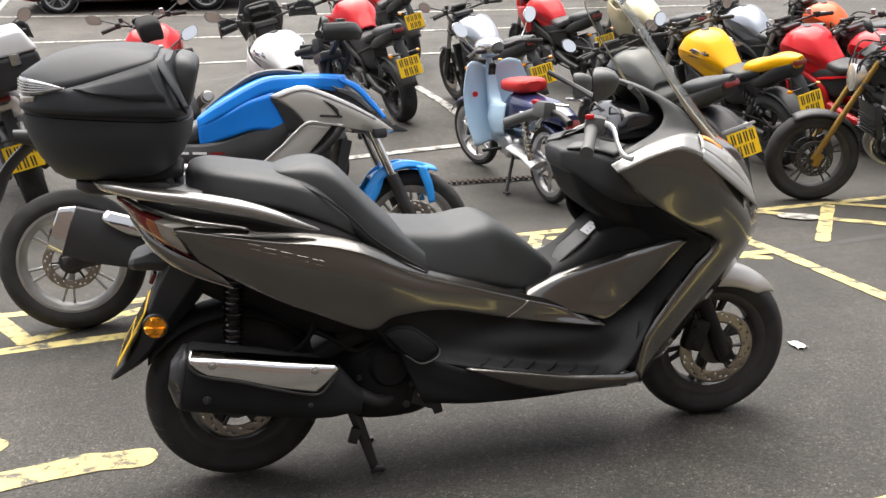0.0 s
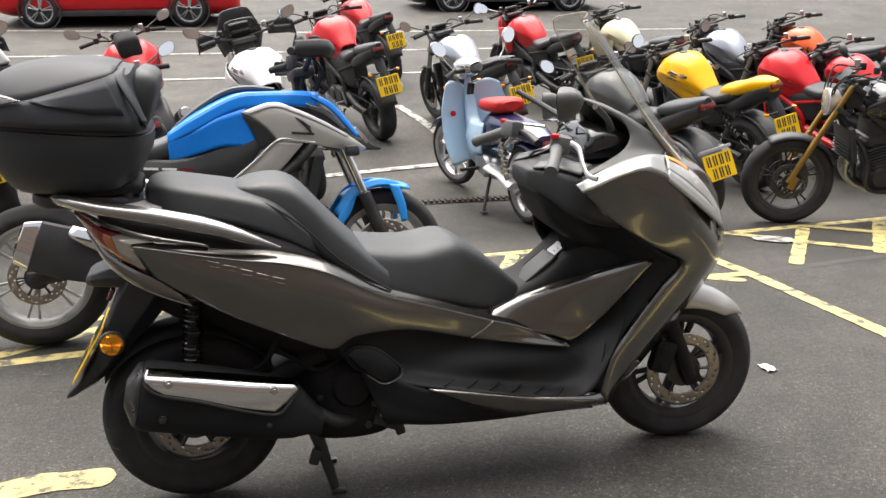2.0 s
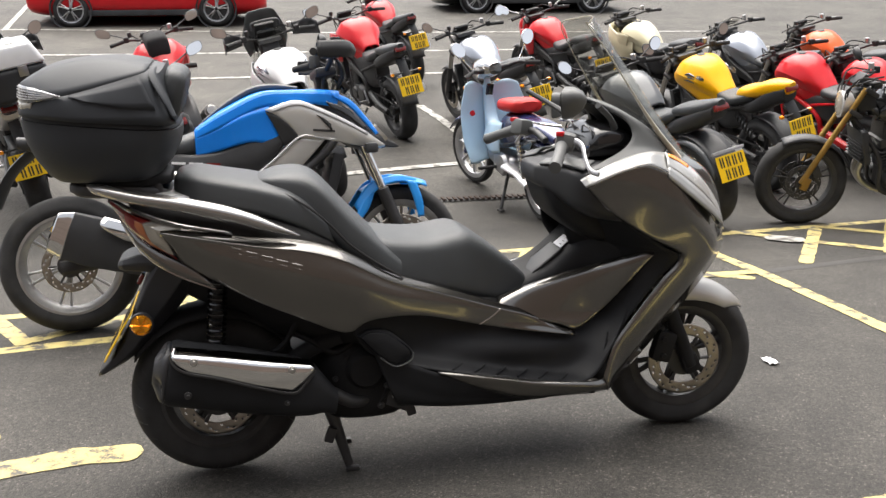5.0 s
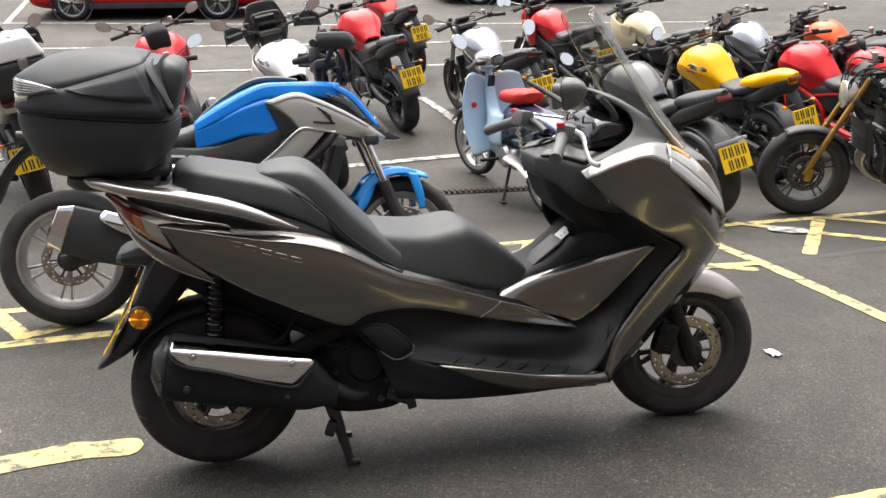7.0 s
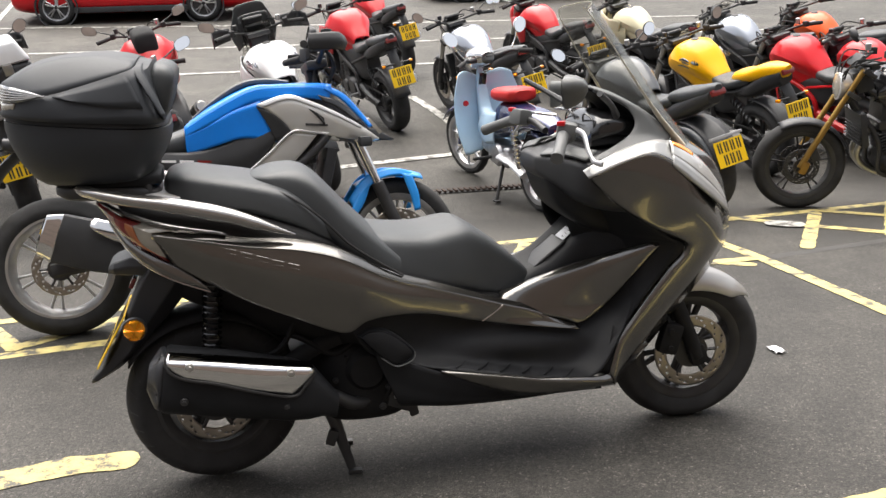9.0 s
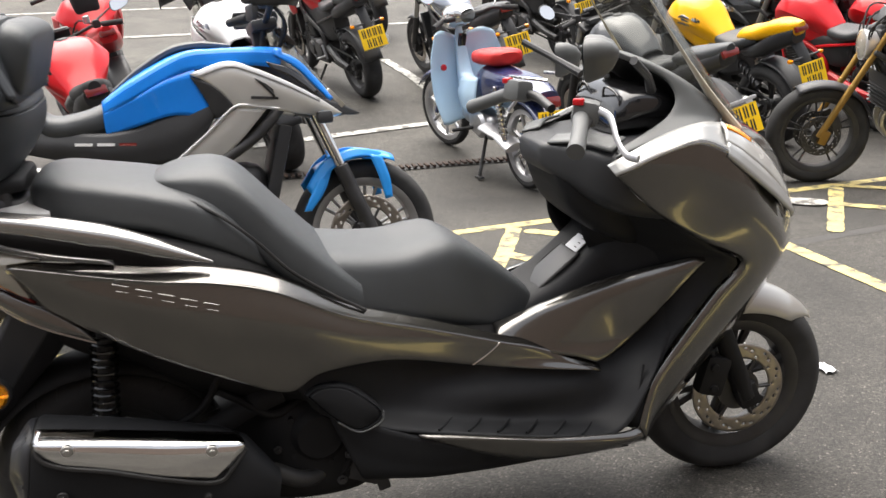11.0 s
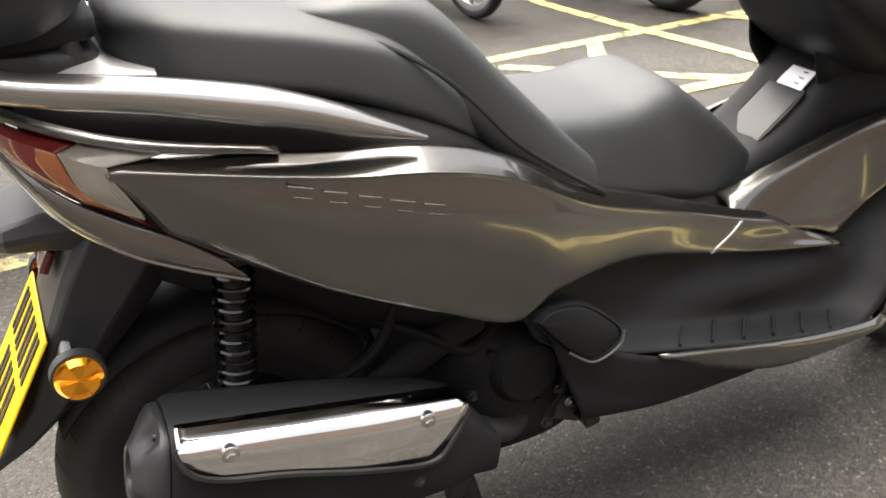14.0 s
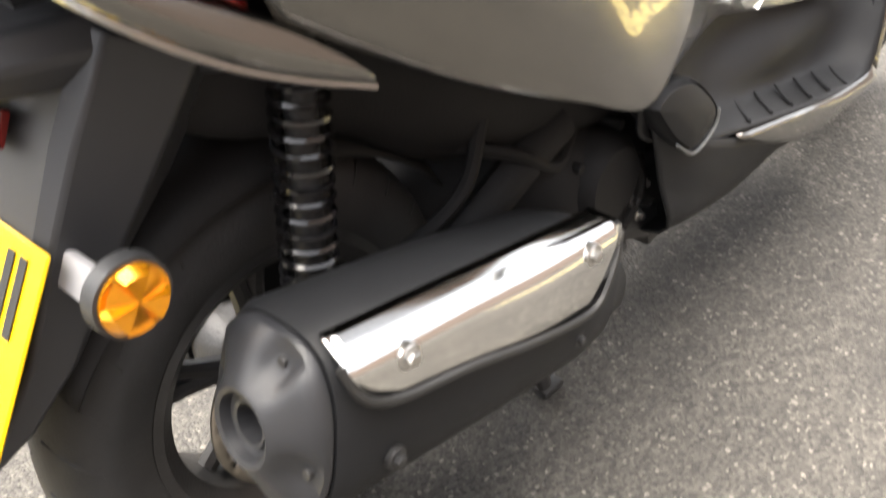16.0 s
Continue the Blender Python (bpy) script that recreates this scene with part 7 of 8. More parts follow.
hull(bm, [(0.96, 0.6, 0.4, 0.12), (1.06, 0.65, 0.4, 0.125), (1.15, 0.722, 0.4, 0.13), (1.25, 0.81, 0.45, 0.15), (1.35, 0.86, 0.5, 0.14)], 30, 30, 4.5)
tun = part("centre_tunnel", bm, M_FOOT, root, "black centre tunnel")
bm = B()
block(bm, (0.125, 0.105, 0.006), (1.062, -0.035, 0.6535), (0, -37, 0), 0.0028, 2)
part("fuel_lid", bm, M_SATIN, tun, "black fuel lid")
bm = B()
lid_ring = [(-0.066, -0.045), (-0.066, 0.045), (-0.05, 0.055), (0.05, 0.055), (0.066, 0.04), (0.066, -0.04), (0.05, -0.055), (-0.05, -0.055), (-0.066, -0.045)]
tube(bm, [pose(1.062, -0.035, 0.6535, 0, -37, 0) @ Vector((a, b, 0.0)) for a, b in lid_ring], 0.0028, 6, 80)
part("lid_groove", bm, M_INK, tun, "dark groove round the fuel lid")
bm = B()
block(bm, (0.045, 0.07, 0.003), (1.128, -0.045, 0.7075), (0, -39, 0), 0.001)
lb = part("warning_label", bm, M_PAPER, tun, "silver warning label with dark bars", smooth=0)
bm = B()
for k in range(3):
    block(bm, (0.0025, 0.045, 0.0012), (1.117 + 0.0105 * k, -0.045, 0.7016 + 0.0085 * k), (0, -39, 0))
tagged(part("label_marking", bm, M_INK, lb, "dark label bars", smooth=0), kind="stuff")

# dashboard
bm = B()
hull(bm, [(1.05, 0.95, 0.88, 0.1), (1.09, 0.955, 0.8, 0.13), (1.18, 0.955, 0.73, 0.14), (1.3, 0.945, 0.68, 0.1), (1.38, 0.9, 0.62, 0.07)], 24, 30, 5)
part("inner_front", bm, M_FOOT, root, "black inner front panel")
bm = B()
hull(bm, [(1.024, 0.962, 0.925, 0.07), (1.034, 0.97, 0.905, 0.088), (1.08, 0.976, 0.87, 0.16), (1.13, 0.972, 0.83, 0.24), (1.2, 0.978, 0.8, 0.258), (1.34, 0.992, 0.78, 0.25), (1.45, 0.99, 0.8, 0.18)], 36, 32, 5)
dash = part("dashboard", bm, M_BLACKP, root, "black dashboard with glovebox")
for s in (-1, 1):
    bm = B()
    skin(bm, [[(1.036, s * 0.09, 0.973), (1.082, s * 0.165, 0.981), (1.132, s * 0.235, 0.968)], [(1.07, s * 0.06, 0.985), (1.12, s * 0.13, 0.995), (1.18, s * 0.2, 0.99)]], 8, 4)
    part("dash_top", bm, M_DGREY, dash, "dark grey dashboard top", thick=0.006)
    bm = B()
    outer = [(1.2, 0.1, 1.172), (1.265, 0.14, 1.146), (1.335, 0.165, 1.105), (1.392, 0.18, 1.058), (1.422, 0.192, 1.014), (1.32, 0.246, 1.004), (1.135, 0.252, 0.952)]
    inner = [(1.2, 0.11, 1.16), (1.25, 0.15, 1.135), (1.29, 0.175, 1.107), (1.308, 0.19, 1.068), (1.29, 0.205, 1.035), (1.24, 0.22, 1.008), (1.144, 0.236, 0.968)]
    between = [((p[0] + q[0]) / 2, (p[1] + q[1]) / 2 + 0.01, (p[2] + q[2]) / 2 + 0.002) for p, q in zip(outer, inner)]
    lip = [(p[0] + 0.004, p[1] - 0.014, p[2] - 0.004) for p in inner]
    skin(bm, [[(x, s * y, z) for x, y, z in row] for row in (outer, between, inner, lip)], 8, 5)
    part("cowl_strut", bm, M_DGREY, root, "dark grey side wall of the instrument hood", thick=0.006, smooth=40)
bm = B()
skin(bm, [[(1.2, -0.1, 1.172), (1.195, 0, 1.178), (1.2, 0.1, 1.172)], [(1.265, -0.14, 1.146), (1.278, 0, 1.154), (1.265, 0.14, 1.146)], [(1.335, -0.165, 1.105), (1.358, 0, 1.112), (1.335, 0.165, 1.105)], [(1.392, -0.18, 1.058), (1.425, 0, 1.058), (1.392, 0.18, 1.058)], [(1.422, -0.192, 1.014), (1.48, 0, 1.0), (1.422, 0.192, 1.014)]], 10, 6)
hood = part("instrument_hood", bm, M_DGREY, root, "dark grey instrument hood", thick=0.008)
# black sheet added under the hood to deepen the dark of its opening
bm = B()
skin(bm, [[(1.207, -0.096, 1.155), (1.204, 0, 1.163), (1.207, 0.096, 1.155)], [(1.266, -0.134, 1.126), (1.276, 0, 1.136), (1.266, 0.134, 1.126)], [(1.352, -0.165, 1.062), (1.372, 0, 1.076), (1.352, 0.165, 1.062)], [(1.43, -0.16, 0.985), (1.47, 0, 0.99), (1.43, 0.16, 0.985)]], 10, 6)
part("hood_lining", bm, M_PIT, hood, "black lining added to darken the inside of the hood", thick=0.003)
bm = B()
hull(bm, [(1.19, 1.05, 0.98, 0.13), (1.23, 1.09, 0.98, 0.15), (1.32, 1.08, 0.98, 0.15), (1.36, 1.03, 0.98, 0.12)], 16, 24, 4)
inst = part("instrument", bm, M_GLOSSB, root, "black instrument cluster")
for s in (-1, 1):
    bm = B()
    tube(bm, [(1.2, s * 0.03, 1.055), (1.192, s * 0.06, 1.085), (1.198, s * 0.11, 1.075), (1.2, s * 0.125, 1.045), (1.195, s * 0.09, 1.02), (1.2, s * 0.04, 1.03), (1.2, s * 0.03, 1.055)], 0.003, 6, 30)
    part("dial_ring", bm, M_GLOSSB, inst)

# windscreen
bm = B()
rows = []
for v in np.linspace(0, 1, 16).tolist():
    w = 0.19 - 0.03 * v - 0.1 * max(0, v - 0.75) ** 1.2 * 2
    cx, cz = 1.56 - 0.33 * v ** 0.92, 0.985 + 0.44 * v
    rows.append([(cx - (abs(u) ** 2.2) * 0.1 * (1 - 0.45 * v), u * w, cz - 0.025 * abs(u) ** 3 * v) for u in np.linspace(-1, 1, 23).tolist()])
sheet(bm, rows)
ob = part("windscreen", bm, M_SCREEN, root, "lightly tinted clear windscreen", thick=0.004)
ob.visible_shadow = False
bm = B()
edge = [rows[i][0] for i in range(0, 16, 3)] + [rows[15][k] for k in (0, 4, 11, 18, 22)] + [rows[i][-1] for i in range(12, -1, -3)]
tube(bm, edge, [0.02, 0.013, 0.007, 0.004, 0.0025, 0.002, 0.002, 0.002, 0.002, 0.002, 0.0025, 0.004, 0.007, 0.013, 0.02], 8, 70, 0.5)
part("screen_edge", bm, mat("smoked_edge", (0.46, 0.42, 0.32), 0.3, 0, 0.1, 20, coat=0.5), ob, "pale smoky screen edge")

# exhaust
MUF = Matrix.Translation((-0.13, -0.232, 0.43)) @ Matrix.Rotation(radians(10.5), 4, "Y")
def along(x, zc, wy, wz, n=36, ex=3.2):
    return [(x, wy * math.copysign(abs(math.cos(a)) ** (2 / ex), math.cos(a)), zc + wz * math.copysign(abs(math.sin(a)) ** (2 / ex), math.sin(a))) for a in np.linspace(0, 2 * math.pi, n, endpoint=False)]
bm = B()
sheet(bm, [along(x, zc, wy, wz, 36, 2.9) for x, zc, wy, wz in ((0.0, 0, 0.071, 0.089), (0.01, 0, 0.075, 0.094), (0.2, -0.004, 0.074, 0.094), (0.36, -0.01, 0.07, 0.088), (0.42, -0.016, 0.06, 0.076), (0.46, -0.03, 0.042, 0.052), (0.5, -0.05, 0.03, 0.034))], close_v=True, caps=True)
muf = part("silencer", bm, M_FOOT, root, "black silencer body", xf=MUF)
bm = B()
rings = [along(x, zc, wy, wz, 96, e) for x, zc, wy, wz, e in ((0.006, 0, 0.064, 0.082, 2.7), (-0.002, 0, 0.064, 0.082, 2.7), (-0.002, 0, 0.069, 0.087, 2.7), (-0.006, 0, 0.0705, 0.0885, 2.6), (-0.014, 0.001, 0.069, 0.0865, 2.45), (-0.022, 0.002, 0.062, 0.077, 2.25), (-0.028, 0.002, 0.054, 0.065, 2.1), (-0.034, 0.002, 0.045, 0.053, 2.0), (-0.039, 0.002, 0.038, 0.043, 2.0), (-0.042, 0.002, 0.034, 0.037, 2.0), (-0.04, 0.002, 0.03, 0.032, 2.0), (-0.03, 0.002, 0.028, 0.03, 2.0), (-0.027, 0.002, 0.022, 0.024, 2.0), (-0.033, 0.002, 0.02, 0.022, 2.0), (-0.032, 0.002, 0.017, 0.019, 2.0), (-0.0, 0.002, 0.015, 0.017, 2.0))]
for i, deep in ((4, 0.004), (5, 0.011), (6, 0.013), (7, 0.008)):
    for k, (x, y, z) in enumerate(rings[i]):
        scoop = max(0.0, math.cos(2 * (2 * math.pi * k / 96 - 1.95))) ** 6 + max(0.0, math.cos(2 * (2 * math.pi * k / 96 - 0.38))) ** 6
        rings[i][k] = (x + deep * min(1.0, 1.3 * scoop), y, z)
sheet(bm, rings, close_v=True, caps=True)
cap = part("end_cap", bm, M_SATIN, muf, "black end cap with outlet", xf=MUF)
for a in (0.38, 1.95, 3.52, 5.09):
    bm = B()
    p = MUF @ Vector((-0.008, 0.057 * math.cos(a), 0.071 * math.sin(a)))
    cyl(bm, p, p + MUF.to_3x3() @ Vector((-0.009, 0, 0)), 0.005, 12)
    part("cap_bolt", bm, M_DARKM, cap)
bm = B()
top = [(-0.108, -0.272, 0.52), (0.02, -0.27, 0.497), (0.15, -0.266, 0.471), (0.277, -0.257, 0.443)]
md1 = [(-0.112, -0.308, 0.503), (0.02, -0.306, 0.479), (0.15, -0.302, 0.451), (0.288, -0.291, 0.428)]
md2 = [(-0.102, -0.313, 0.48), (0.015, -0.3135, 0.45), (0.14, -0.3105, 0.417), (0.262, -0.2995, 0.396)]
low = [(-0.066, -0.3152, 0.4545), (0.018, -0.315, 0.431), (0.12, -0.312, 0.394), (0.222, -0.302, 0.364)]
skin(bm, [top, md1, md2, low], 10, 5)
part("heat_shield", bm, M_CHROME, muf, "polished chrome heat shield", thick=0.004, smooth=60)
bm = B()
tube(bm, [(-0.115, -0.302, 0.505), (-0.105, -0.314, 0.474), (-0.068, -0.3165, 0.4505), (0.018, -0.3165, 0.4265), (0.12, -0.3135, 0.3895), (0.222, -0.304, 0.359), (0.26, -0.3, 0.385), (0.29, -0.29, 0.42)], 0.0045, 6, 50)
part("shield_gasket", bm, M_INK, muf, "black rubber edge")
for x, y, z, r in ((-0.052, -0.309, 0.482, 0.012), (0.221, -0.298, 0.43, 0.012), (-0.075, -0.306, 0.382, 0.011), (0.203, -0.296, 0.33, 0.009)):
    bm = B()
    cyl(bm, (x, y + 0.01, z), (x, y - 0.006, z), r, 18)
    cyl(bm, (x, y - 0.004, z), (x, y - 0.012, z), r * 0.55, 6)
    part("shield_bolt", bm, M_STEEL if z > 0.4 else M_DARKM, muf)
bm = B()
tube(bm, [(0.34, -0.2, 0.31), (0.42, -0.17, 0.26), (0.5, -0.1, 0.27), (0.56, -0.05, 0.33)], 0.02, 12, 18)
part("exhaust_pipe", bm, M_DARKM, muf)

# engine and swing unit
bm = B()
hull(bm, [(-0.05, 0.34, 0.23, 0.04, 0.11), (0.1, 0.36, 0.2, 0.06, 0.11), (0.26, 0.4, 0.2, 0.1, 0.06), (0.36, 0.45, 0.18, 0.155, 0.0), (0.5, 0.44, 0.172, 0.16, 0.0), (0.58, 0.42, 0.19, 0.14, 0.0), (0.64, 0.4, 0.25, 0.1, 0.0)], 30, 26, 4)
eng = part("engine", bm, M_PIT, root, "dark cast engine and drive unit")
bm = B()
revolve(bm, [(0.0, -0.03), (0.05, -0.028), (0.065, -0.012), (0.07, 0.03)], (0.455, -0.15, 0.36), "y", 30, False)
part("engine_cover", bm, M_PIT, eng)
for k in range(5):
    bm = B()
    a = k * 2 * math.pi / 5
    cyl(bm, (0.455 + 0.075 * math.cos(a), -0.13, 0.36 + 0.075 * math.sin(a)), (0.455 + 0.075 * math.cos(a), -0.165, 0.36 + 0.075 * math.sin(a)), 0.007, 10)
    part("cover_bolt", bm, M_PIT, eng)
for x, y, z, r, m_ in ((0.545, -0.16, 0.262, 0.009, M_STEEL), (0.57, -0.15, 0.3, 0.008, M_STEEL), (0.52, -0.165, 0.3, 0.01, M_DARKM), (0.5, -0.16, 0.235, 0.012, M_DARKM), (0.585, -0.14, 0.245, 0.007, M_ALU), (0.36, -0.16, 0.335, 0.009, M_DARKM), (0.39, -0.16, 0.25, 0.008, M_DARKM)):
    bm = B()
    cyl(bm, (x, y + 0.03, z), (x, y, z), r, 12)
    cyl(bm, (x, y, z), (x, y - 0.007, z), r * 0.6, 6)
    part("engine_bolt", bm, m_, eng)
bm = B()
block(bm, (0.09, 0.012, 0.05), (0.55, -0.15, 0.245), (0, 24, 0), 0.006)
block(bm, (0.03, 0.03, 0.075), (0.592, -0.14, 0.225), (0, -14, 0), 0.006)
part("stand_bracket", bm, M_DARKM, eng)
bm = B()
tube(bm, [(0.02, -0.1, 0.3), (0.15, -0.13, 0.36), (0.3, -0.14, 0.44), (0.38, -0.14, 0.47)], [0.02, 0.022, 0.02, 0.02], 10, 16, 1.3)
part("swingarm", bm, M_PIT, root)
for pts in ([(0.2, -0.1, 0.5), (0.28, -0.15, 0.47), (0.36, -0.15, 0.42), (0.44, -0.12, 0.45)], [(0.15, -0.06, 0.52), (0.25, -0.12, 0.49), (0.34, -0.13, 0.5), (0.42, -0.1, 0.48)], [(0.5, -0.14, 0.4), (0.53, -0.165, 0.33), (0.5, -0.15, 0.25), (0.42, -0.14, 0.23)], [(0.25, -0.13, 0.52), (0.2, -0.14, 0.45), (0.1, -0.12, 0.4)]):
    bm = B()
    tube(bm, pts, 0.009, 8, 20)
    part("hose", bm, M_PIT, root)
# filled out beyond an air box, to stop light leaking through the bay
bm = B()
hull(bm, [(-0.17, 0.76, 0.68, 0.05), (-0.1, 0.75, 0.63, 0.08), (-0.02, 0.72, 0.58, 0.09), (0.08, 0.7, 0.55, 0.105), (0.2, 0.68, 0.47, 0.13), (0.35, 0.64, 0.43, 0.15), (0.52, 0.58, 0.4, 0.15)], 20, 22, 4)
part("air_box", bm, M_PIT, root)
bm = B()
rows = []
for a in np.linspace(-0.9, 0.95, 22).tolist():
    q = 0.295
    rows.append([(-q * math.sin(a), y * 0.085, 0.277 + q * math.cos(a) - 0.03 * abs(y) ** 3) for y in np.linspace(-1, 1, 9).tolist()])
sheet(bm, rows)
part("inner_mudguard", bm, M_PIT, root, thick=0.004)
# plate carrier
def faceted(bm, rings, caps=True):
    """A hard-edged beam through rings of corner points."""
    return sheet(bm, rings, close_v=True, caps=caps)


bm = B()
faceted(bm, [[(x, -w, zt), (x - 0.004, -w - 0.012, (zt + zb) / 2), (x, -w, zb), (x, w, zb), (x - 0.004, w + 0.012, (zt + zb) / 2), (x, w, zt)] for x, w, zt, zb in ((-0.262, 0.055, 0.728, 0.702), (-0.245, 0.07, 0.738, 0.7), (-0.2, 0.08, 0.75, 0.698), (-0.13, 0.095, 0.752, 0.69), (-0.03, 0.1, 0.73, 0.665))])
part("tail_undertray", bm, M_SATIN, root, "dark grey undertray above the plate", smooth=20, bevel=0.005)
bm = B()
arm = [(-0.085, 0.71, 0.074, 0.112), (-0.14, 0.63, 0.066, 0.108), (-0.19, 0.555, 0.05, 0.1), (-0.238, 0.475, 0.034, 0.092), (-0.285, 0.425, 0.022, 0.086), (-0.335, 0.385, 0.012, 0.07), (-0.348, 0.372, 0.006, 0.05)]
rings = []
for x, z, t, w in arm:
    f, g = 0.8 * t, 0.62 * t
    rings.append([(x + f, -w * 0.62, z - g), (x + f * 0.35, -w, z - g * 0.3), (x - f * 0.85, -w * 0.97, z + g * 0.6), (x - f, -w * 0.8, z + g * 0.75), (x - f, w * 0.8, z + g * 0.75), (x - f * 0.85, w * 0.97, z + g * 0.6), (x + f * 0.35, w, z - g * 0.3), (x + f, w * 0.62, z - g)])
faceted(bm, rings)
part("mudflap", bm, M_SATIN, root, "black rear mudguard and plate carrier", smooth=20, bevel=0.005)
number_plate(root, (-0.274, 0, 0.512), (0, 31, 0), 0.228, 0.18)
bm = B()
block(bm, (0.012, 0.34, 0.032), (-0.212, 0, 0.562), (0, 25, 0), 0.004)
part("reflector_bar", bm, M_LGREY, root, "light grey reflector bar")
for s in (-1, 1):
    bm = B()
    n = 36
    mid = bm.verts.new((-0.2, s * 0.182, 0.561))
    ring = [bm.verts.new((-0.2 + 0.03 * math.cos(2 * math.pi * k / n), s * 0.177, 0.561 + 0.03 * math.sin(2 * math.pi * k / n))) for k in range(n)]
    facet = [bm.verts.new((-0.2 + 0.024 * math.cos(2 * math.pi * k / n), s * (0.179 + (0.006 if (k // 6) % 2 else -0.004)), 0.561 + 0.024 * math.sin(2 * math.pi * k / n))) for k in range(n)]
    back = [bm.verts.new((-0.2 + 0.031 * math.cos(2 * math.pi * k / n), s * 0.168, 0.561 + 0.031 * math.sin(2 * math.pi * k / n))) for k in range(n)]
    for k in range(n):
        bm.faces.new((mid, facet[k], facet[(k + 1) % n]))
        bm.faces.new((facet[k], ring[k], ring[(k + 1) % n], facet[(k + 1) % n]))
        bm.faces.new((ring[k], back[k], back[(k + 1) % n], ring[(k + 1) % n]))
    rf = part("side_reflector", bm, M_REFL, root, "round amber side reflector", smooth=12)
    bm = B()
    revolve(bm, [(0.03, -0.004), (0.034, -0.004), (0.035, 0.012), (0.0, 0.014)], (-0.2, s * 0.17, 0.561), "y", 32, False)
    part("reflector_rim", bm, M_BLACKP, rf)
bm = B()
block(bm, (0.014, 0.07, 0.034), (-0.205, 0, 0.662), (0, 28, 0), 0.005)
part("plate_lamp", bm, M_REDL, root, "small red reflector over the plate")
# carrier for the top box
bm = B()
hull(bm, [(-0.37, 0.975, 0.945, 0.1), (-0.33, 0.982, 0.93, 0.14), (-0.22, 0.98, 0.925, 0.16), (-0.13, 0.965, 0.91, 0.13), (-0.09, 0.94, 0.91, 0.1)], 20, 24, 4)
part("rear_rack", bm, M_DARKM, root, "black rack under the top box")
for s in (-1, 1):
    bm = B()
    cyl(bm, (-0.125, s * 0.11, 0.9), (-0.13, s * 0.11, 0.985), 0.016, 12)
    part("rack_post", bm, M_DARKM, root)
# the pale silver also carries the sky reflected by this flat top
bm = B()
hull(bm, [(-0.19, 0.938, 0.9, 0.12), (-0.13, 0.942, 0.9, 0.15), (-0.04, 0.935, 0.885, 0.16)], 12, 24, 5)
part("tail_bridge", bm, M_BRIGHT, root, "silver tail bridge behind the seat, brightened for the sky on it")


# the body narrows at the step-through
def ease(a, b, t):
    t = min(1.0, max(0.0, (t - a) / (b - a)))
    return t * t * (3 - 2 * t)


for ob in root.children_recursive:
    if ob.type != "MESH" or ob.name.split(".")[0] not in ("side_panel", "seam_strip", "tunnel_panel", "rider_seat", "centre_tunnel", "fuel_lid", "lid_groove", "warning_label", "label_marking", "floorboard", "inner_body", "inner_shield"):
        continue
    for v in ob.data.vertices:
        x, y, z = v.co
        if y < 0.1:
            d = (0.058 if ob.name.startswith("tunnel_panel") else 0.088 if ob.name.startswith("inner_shield") else 0.072) * ease(0.42, 0.8, x) * (1 - ease(1.17, 1.36, x)) * ease(0.36, 0.5, z) * (1.0 if y < -0.03 else (0.1 - y) / 0.13)
            v.co = (x + 0.388 * d * (x - 0.05), y + d, z - 0.388 * d * (1.4 - z))

# ---- top box ----
box = thing("top_box", pose(0, 0, 0), "matt black two-tone top box on the scooter rack", "luggage box")


def outline(z, grow=0.0, tilt=0.0, rear=0.0):
    """Rounded outline of the case at a height: broad at the backrest, narrowing to the rear lamp."""
    ring = []
    for a in np.linspace(0, 2 * math.pi, 72, endpoint=False).tolist():
        c, d = math.cos(a), math.sin(a)
        x = -0.268 + (0.215 + grow) * math.copysign(abs(c) ** 0.55, c) + (rear if c < 0 else 0)
        back = min(1.0, max(0.0, (-0.12 - x) / 0.36))
        w = (0.272 + grow) * (1 - 0.3 * back ** 1.8)
        ring.append((x, w * math.copysign(abs(d) ** 0.6, d), z + tilt * (-0.268 - x)))
    return ring


bm = B()
sheet(bm, [outline(z, g, t) for z, g, t in ((0.982, -0.11, 0.0), (0.985, -0.078, 0.0), (1.0, -0.056, 0.01), (1.04, -0.026, 0.03), (1.085, -0.005, 0.06), (1.12, 0.003, 0.075), (1.144, 0.003, 0.085), (1.1455, -0.002, 0.085))], close_v=True, caps=True)
part("lower_shell", bm, M_MATTE, box, "matt black lower shell", smooth=50)
bm = B()
hull(bm, [(-0.36, 1.0, 0.965, 0.08), (-0.32, 1.004, 0.96, 0.14), (-0.2, 1.002, 0.958, 0.16), (-0.11, 0.998, 0.958, 0.12), (-0.09, 0.99, 0.96, 0.09)], 18, 28, 4)
part("mounting_plate", bm, M_PIT, box, "black mounting plate")


def loft(bm, a, b, n=8, m=5, bulge=(0, 0, 0)):
    """A panel between two edge curves, slightly bowed."""
    ca, cb = even(a, n), even(b, n)
    rows = []
    for p, q in zip(ca, cb):
        rows.append([p + (q - p) * t + np.array(bulge) * 4 * t * (1 - t) for t in np.linspace(0, 1, m)])
    return sheet(bm, rows)


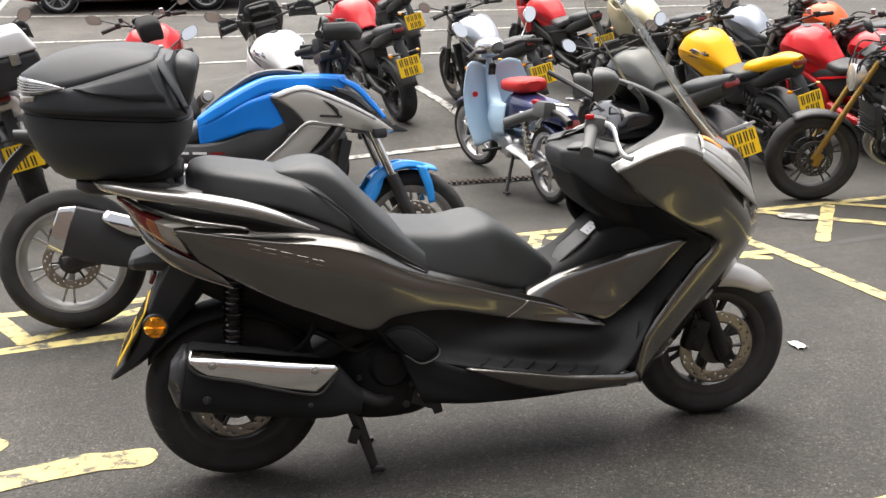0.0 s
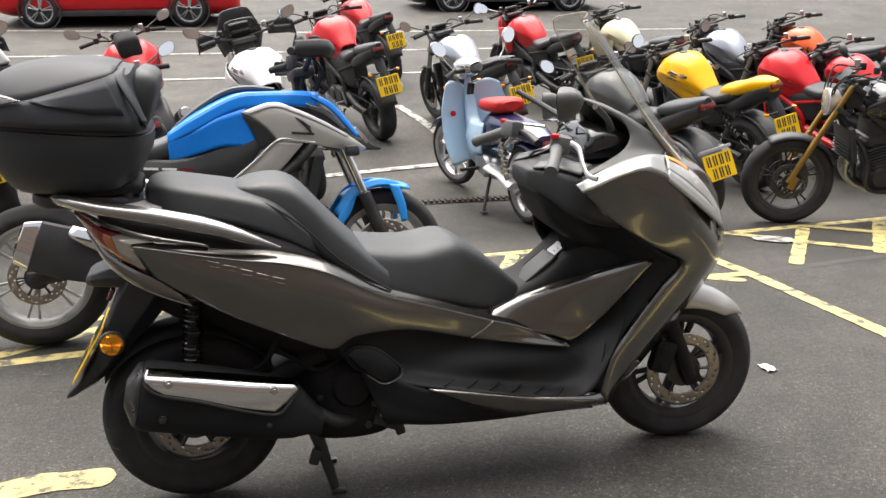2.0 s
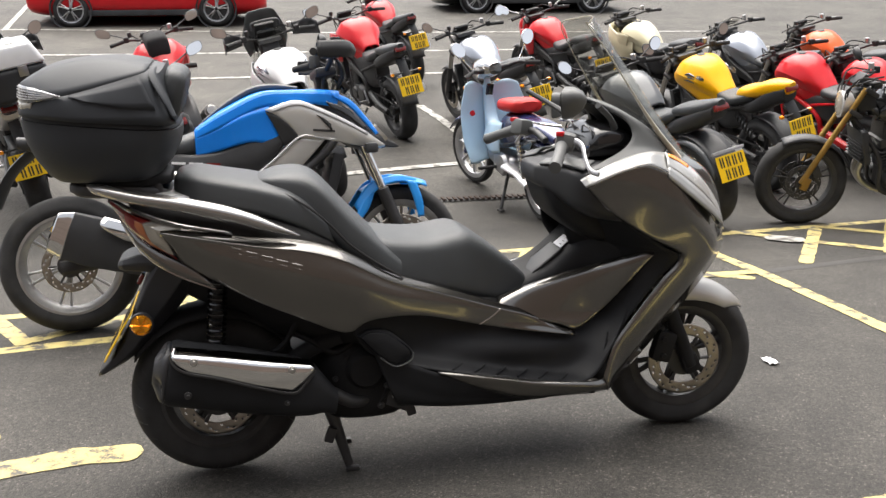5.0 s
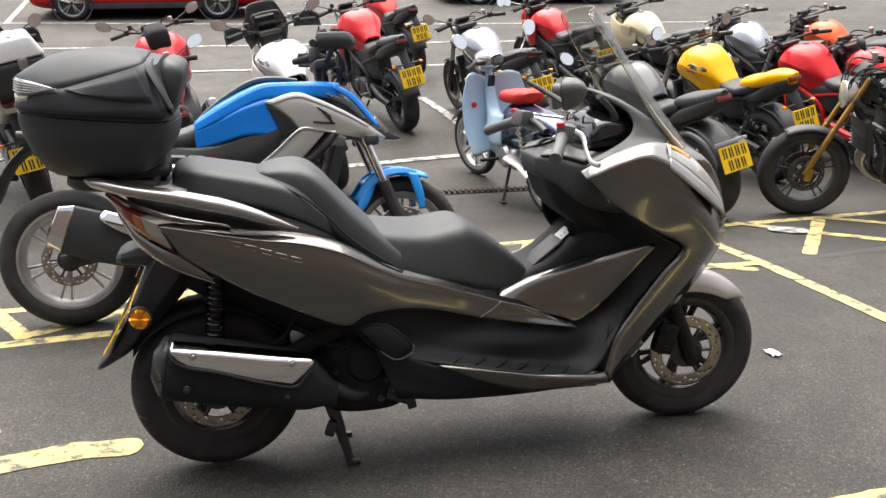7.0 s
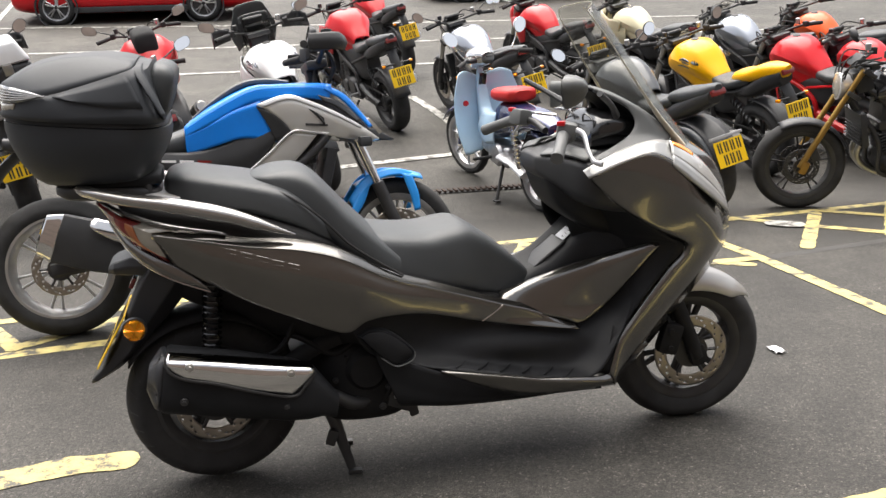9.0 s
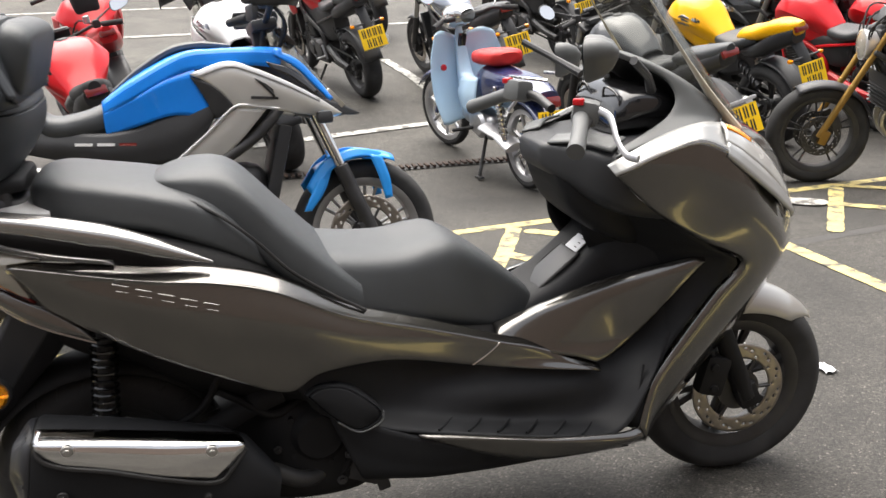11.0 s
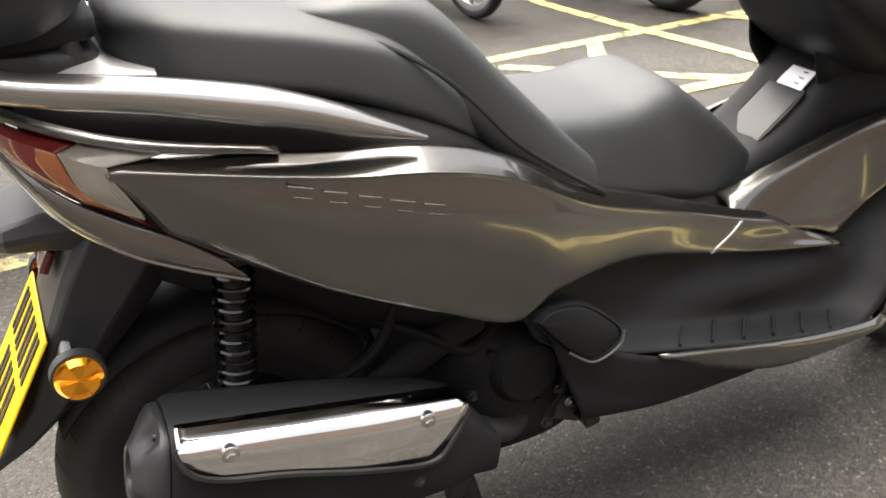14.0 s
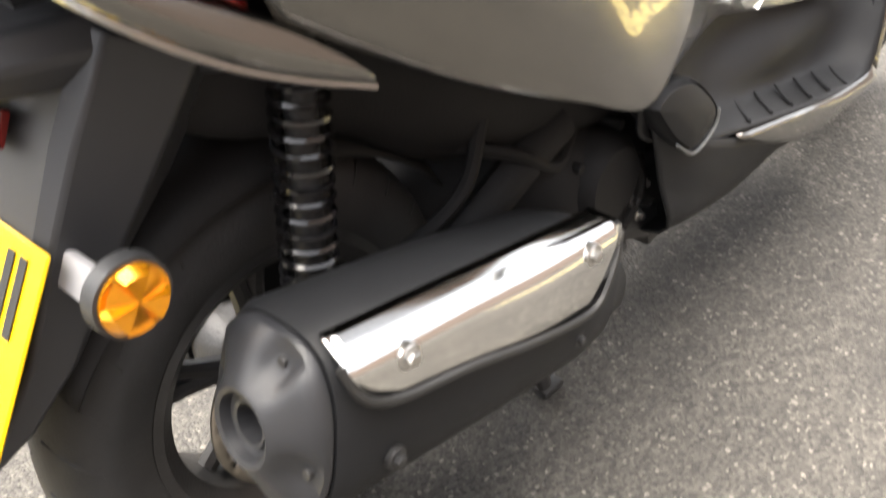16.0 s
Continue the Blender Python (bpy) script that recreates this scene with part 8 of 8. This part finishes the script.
bm = B()
seam = outline(1.1475, 0.0, 0.085)
sheet(bm, [outline(1.146, -0.002, 0.085), seam, outline(1.16, 0.0, 0.09), outline(1.175, -0.012, 0.1)], close_v=True)
lid = part("lid", bm, M_MATTE, box, "matt black domed lid", smooth=45)
for s in (-1, 1):
    def Z(pts):
        return [(x, s * y, z) for x, y, z in pts]
    low = Z([(-0.485, 0.1, 1.178), (-0.462, 0.172, 1.176), (-0.405, 0.228, 1.17), (-0.3, 0.268, 1.161), (-0.18, 0.277, 1.153), (-0.085, 0.266, 1.146), (-0.054, 0.2, 1.145)])
    crease = Z([(-0.472, 0.1, 1.235), (-0.448, 0.168, 1.232), (-0.398, 0.222, 1.228), (-0.335, 0.25, 1.231), (-0.22, 0.256, 1.26), (-0.135, 0.246, 1.285), (-0.118, 0.19, 1.296)])
    crown = Z([(-0.47, 0.1, 1.262), (-0.44, 0.13, 1.275), (-0.385, 0.15, 1.3), (-0.31, 0.16, 1.318), (-0.22, 0.16, 1.322), (-0.15, 0.15, 1.315), (-0.118, 0.12, 1.307)])
    mid = Z([(-0.473, 0, 1.264), (-0.445, 0, 1.285), (-0.388, 0, 1.312), (-0.31, 0, 1.327), (-0.22, 0, 1.332), (-0.15, 0, 1.325), (-0.118, 0, 1.314)])
    bm = B()
    loft(bm, low, crease, 8, 6, (0, 0.004 * s, 0))
    part("lid_side", bm, M_MATTE, lid, "upright side of the lid", thick=0.004, smooth=30)
    bm = B()
    loft(bm, crease, crown, 8, 6, (0, 0.006 * s, 0.006))
    loft(bm, crown, mid, 8, 6, (0, 0, 0.002))
    part("lid_top", bm, M_MATTE, lid, "sloping top of the lid", thick=0.004, smooth=30)
    bm = B()
    loft(bm, Z([(-0.122, 0.16, 1.303), (-0.122, 0.225, 1.285), (-0.09, 0.26, 1.225), (-0.06, 0.26, 1.165)]), Z([(-0.1, 0.15, 1.3), (-0.098, 0.205, 1.282), (-0.072, 0.238, 1.222), (-0.05, 0.24, 1.165)]), 8, 4)
    part("lid_frame", bm, M_MATTE, lid, "rim of the lid beside the backrest", thick=0.004, smooth=30)
    bm = B()
    brow = Z([(-0.085, 0, 1.304), (-0.085, 0.12, 1.298), (-0.088, 0.18, 1.289), (-0.098, 0.205, 1.282)])
    loft(bm, Z([(-0.122, 0, 1.313), (-0.122, 0.12, 1.306), (-0.122, 0.19, 1.295), (-0.123, 0.225, 1.285)]), brow, 6, 3)
    loft(bm, brow, Z([(-0.056, 0, 1.15), (-0.056, 0.1, 1.15), (-0.056, 0.2, 1.15), (-0.058, 0.235, 1.16)]), 6, 4)
    part("lid_front", bm, M_MATTE, lid, "front wall of the lid behind the pad", thick=0.004, smooth=30)
    # raised quadrilateral panel on the side
    bm = B()
    loft(bm, Z([(-0.325, 0.2555, 1.228), (-0.225, 0.2615, 1.252), (-0.14, 0.2535, 1.276)]), Z([(-0.282, 0.271, 1.216), (-0.19, 0.278, 1.197), (-0.104, 0.271, 1.188)]), 8, 5, (0, 0.002 * s, 0))
    part("lid_facet", bm, M_MATTE, lid, "raised side facet", thick=0.003, smooth=25)
    bm = B()
    loft(bm, Z([(-0.476, 0.1, 1.258), (-0.446, 0.176, 1.256), (-0.398, 0.226, 1.247), (-0.345, 0.252, 1.231)]), Z([(-0.48, 0.1, 1.215), (-0.456, 0.176, 1.213), (-0.412, 0.226, 1.216), (-0.346, 0.254, 1.229)]), 8, 5, (0, 0.003 * s, 0))
    rfl = part("reflector", bm, M_BOXL, lid, "silver ribbed corner reflector", thick=0.004)
    bm = B()
    for k in range(5):
        v = 0.1 + 0.17 * k
        tube(bm, Z([(-0.479 - 0.004 * v, 0.102, 1.256 - 0.04 * v), (-0.45 - 0.01 * v, 0.179, 1.254 - 0.04 * v), (-0.401 - 0.014 * v, 0.23, 1.246 - 0.03 * v), (-0.35, 0.2545, 1.231)]), 0.0013, 5, 14)
    tagged(part("reflector_rib", bm, M_LGREY, rfl, "fine pale ribs"), kind="stuff")
    bm = B()
    loft(bm, Z([(-0.482, 0.1, 1.213), (-0.46, 0.17, 1.211), (-0.425, 0.214, 1.213)]), Z([(-0.481, 0.1, 1.196), (-0.463, 0.165, 1.194), (-0.43, 0.208, 1.197)]), 6, 3)
    part("lamp_strip", bm, M_CLEARL, rfl, "pale yellowish lamp strip", thick=0.004)
bm = B()
hull(bm, [(-0.1, 1.295, 1.17, 0.17), (-0.09, 1.303, 1.16, 0.185), (-0.062, 1.302, 1.156, 0.19), (-0.044, 1.29, 1.162, 0.182), (-0.038, 1.27, 1.18, 0.16)], 16, 36, 5)
bm.transform(Matrix.Translation((-0.06, 0, 1.2)) @ Matrix.Rotation(radians(16), 4, "Y") @ Matrix.Translation((0.06, 0, -1.205)))
part("backrest_pad", bm, M_SEAT, box, "black padded backrest")

# ---- unseen plain walls, added to close the place and block low sky ----
M_BRICKW = mat("weathered_brown_brick_wall", (0.13, 0.1, 0.085), 0.85, 0, 0.25, 3, 0.5, 60)
# only the south wall follows a building, known from its reflection
for nm, at, size in (("wall_south", (0, -9.5, 3.55), (70, 0.3, 7.5)), ("wall_west", (-26, 8, 3.5), (0.3, 40, 8)), ("wall_east", (34, 8, 3.5), (0.3, 40, 8))):
    bm = B()
    block(bm, size, at)
    tagged(part(nm, bm, M_BRICKW, None, smooth=0), "unseen plain brown brick wall blocking the low sky", "wall", kind="structure")
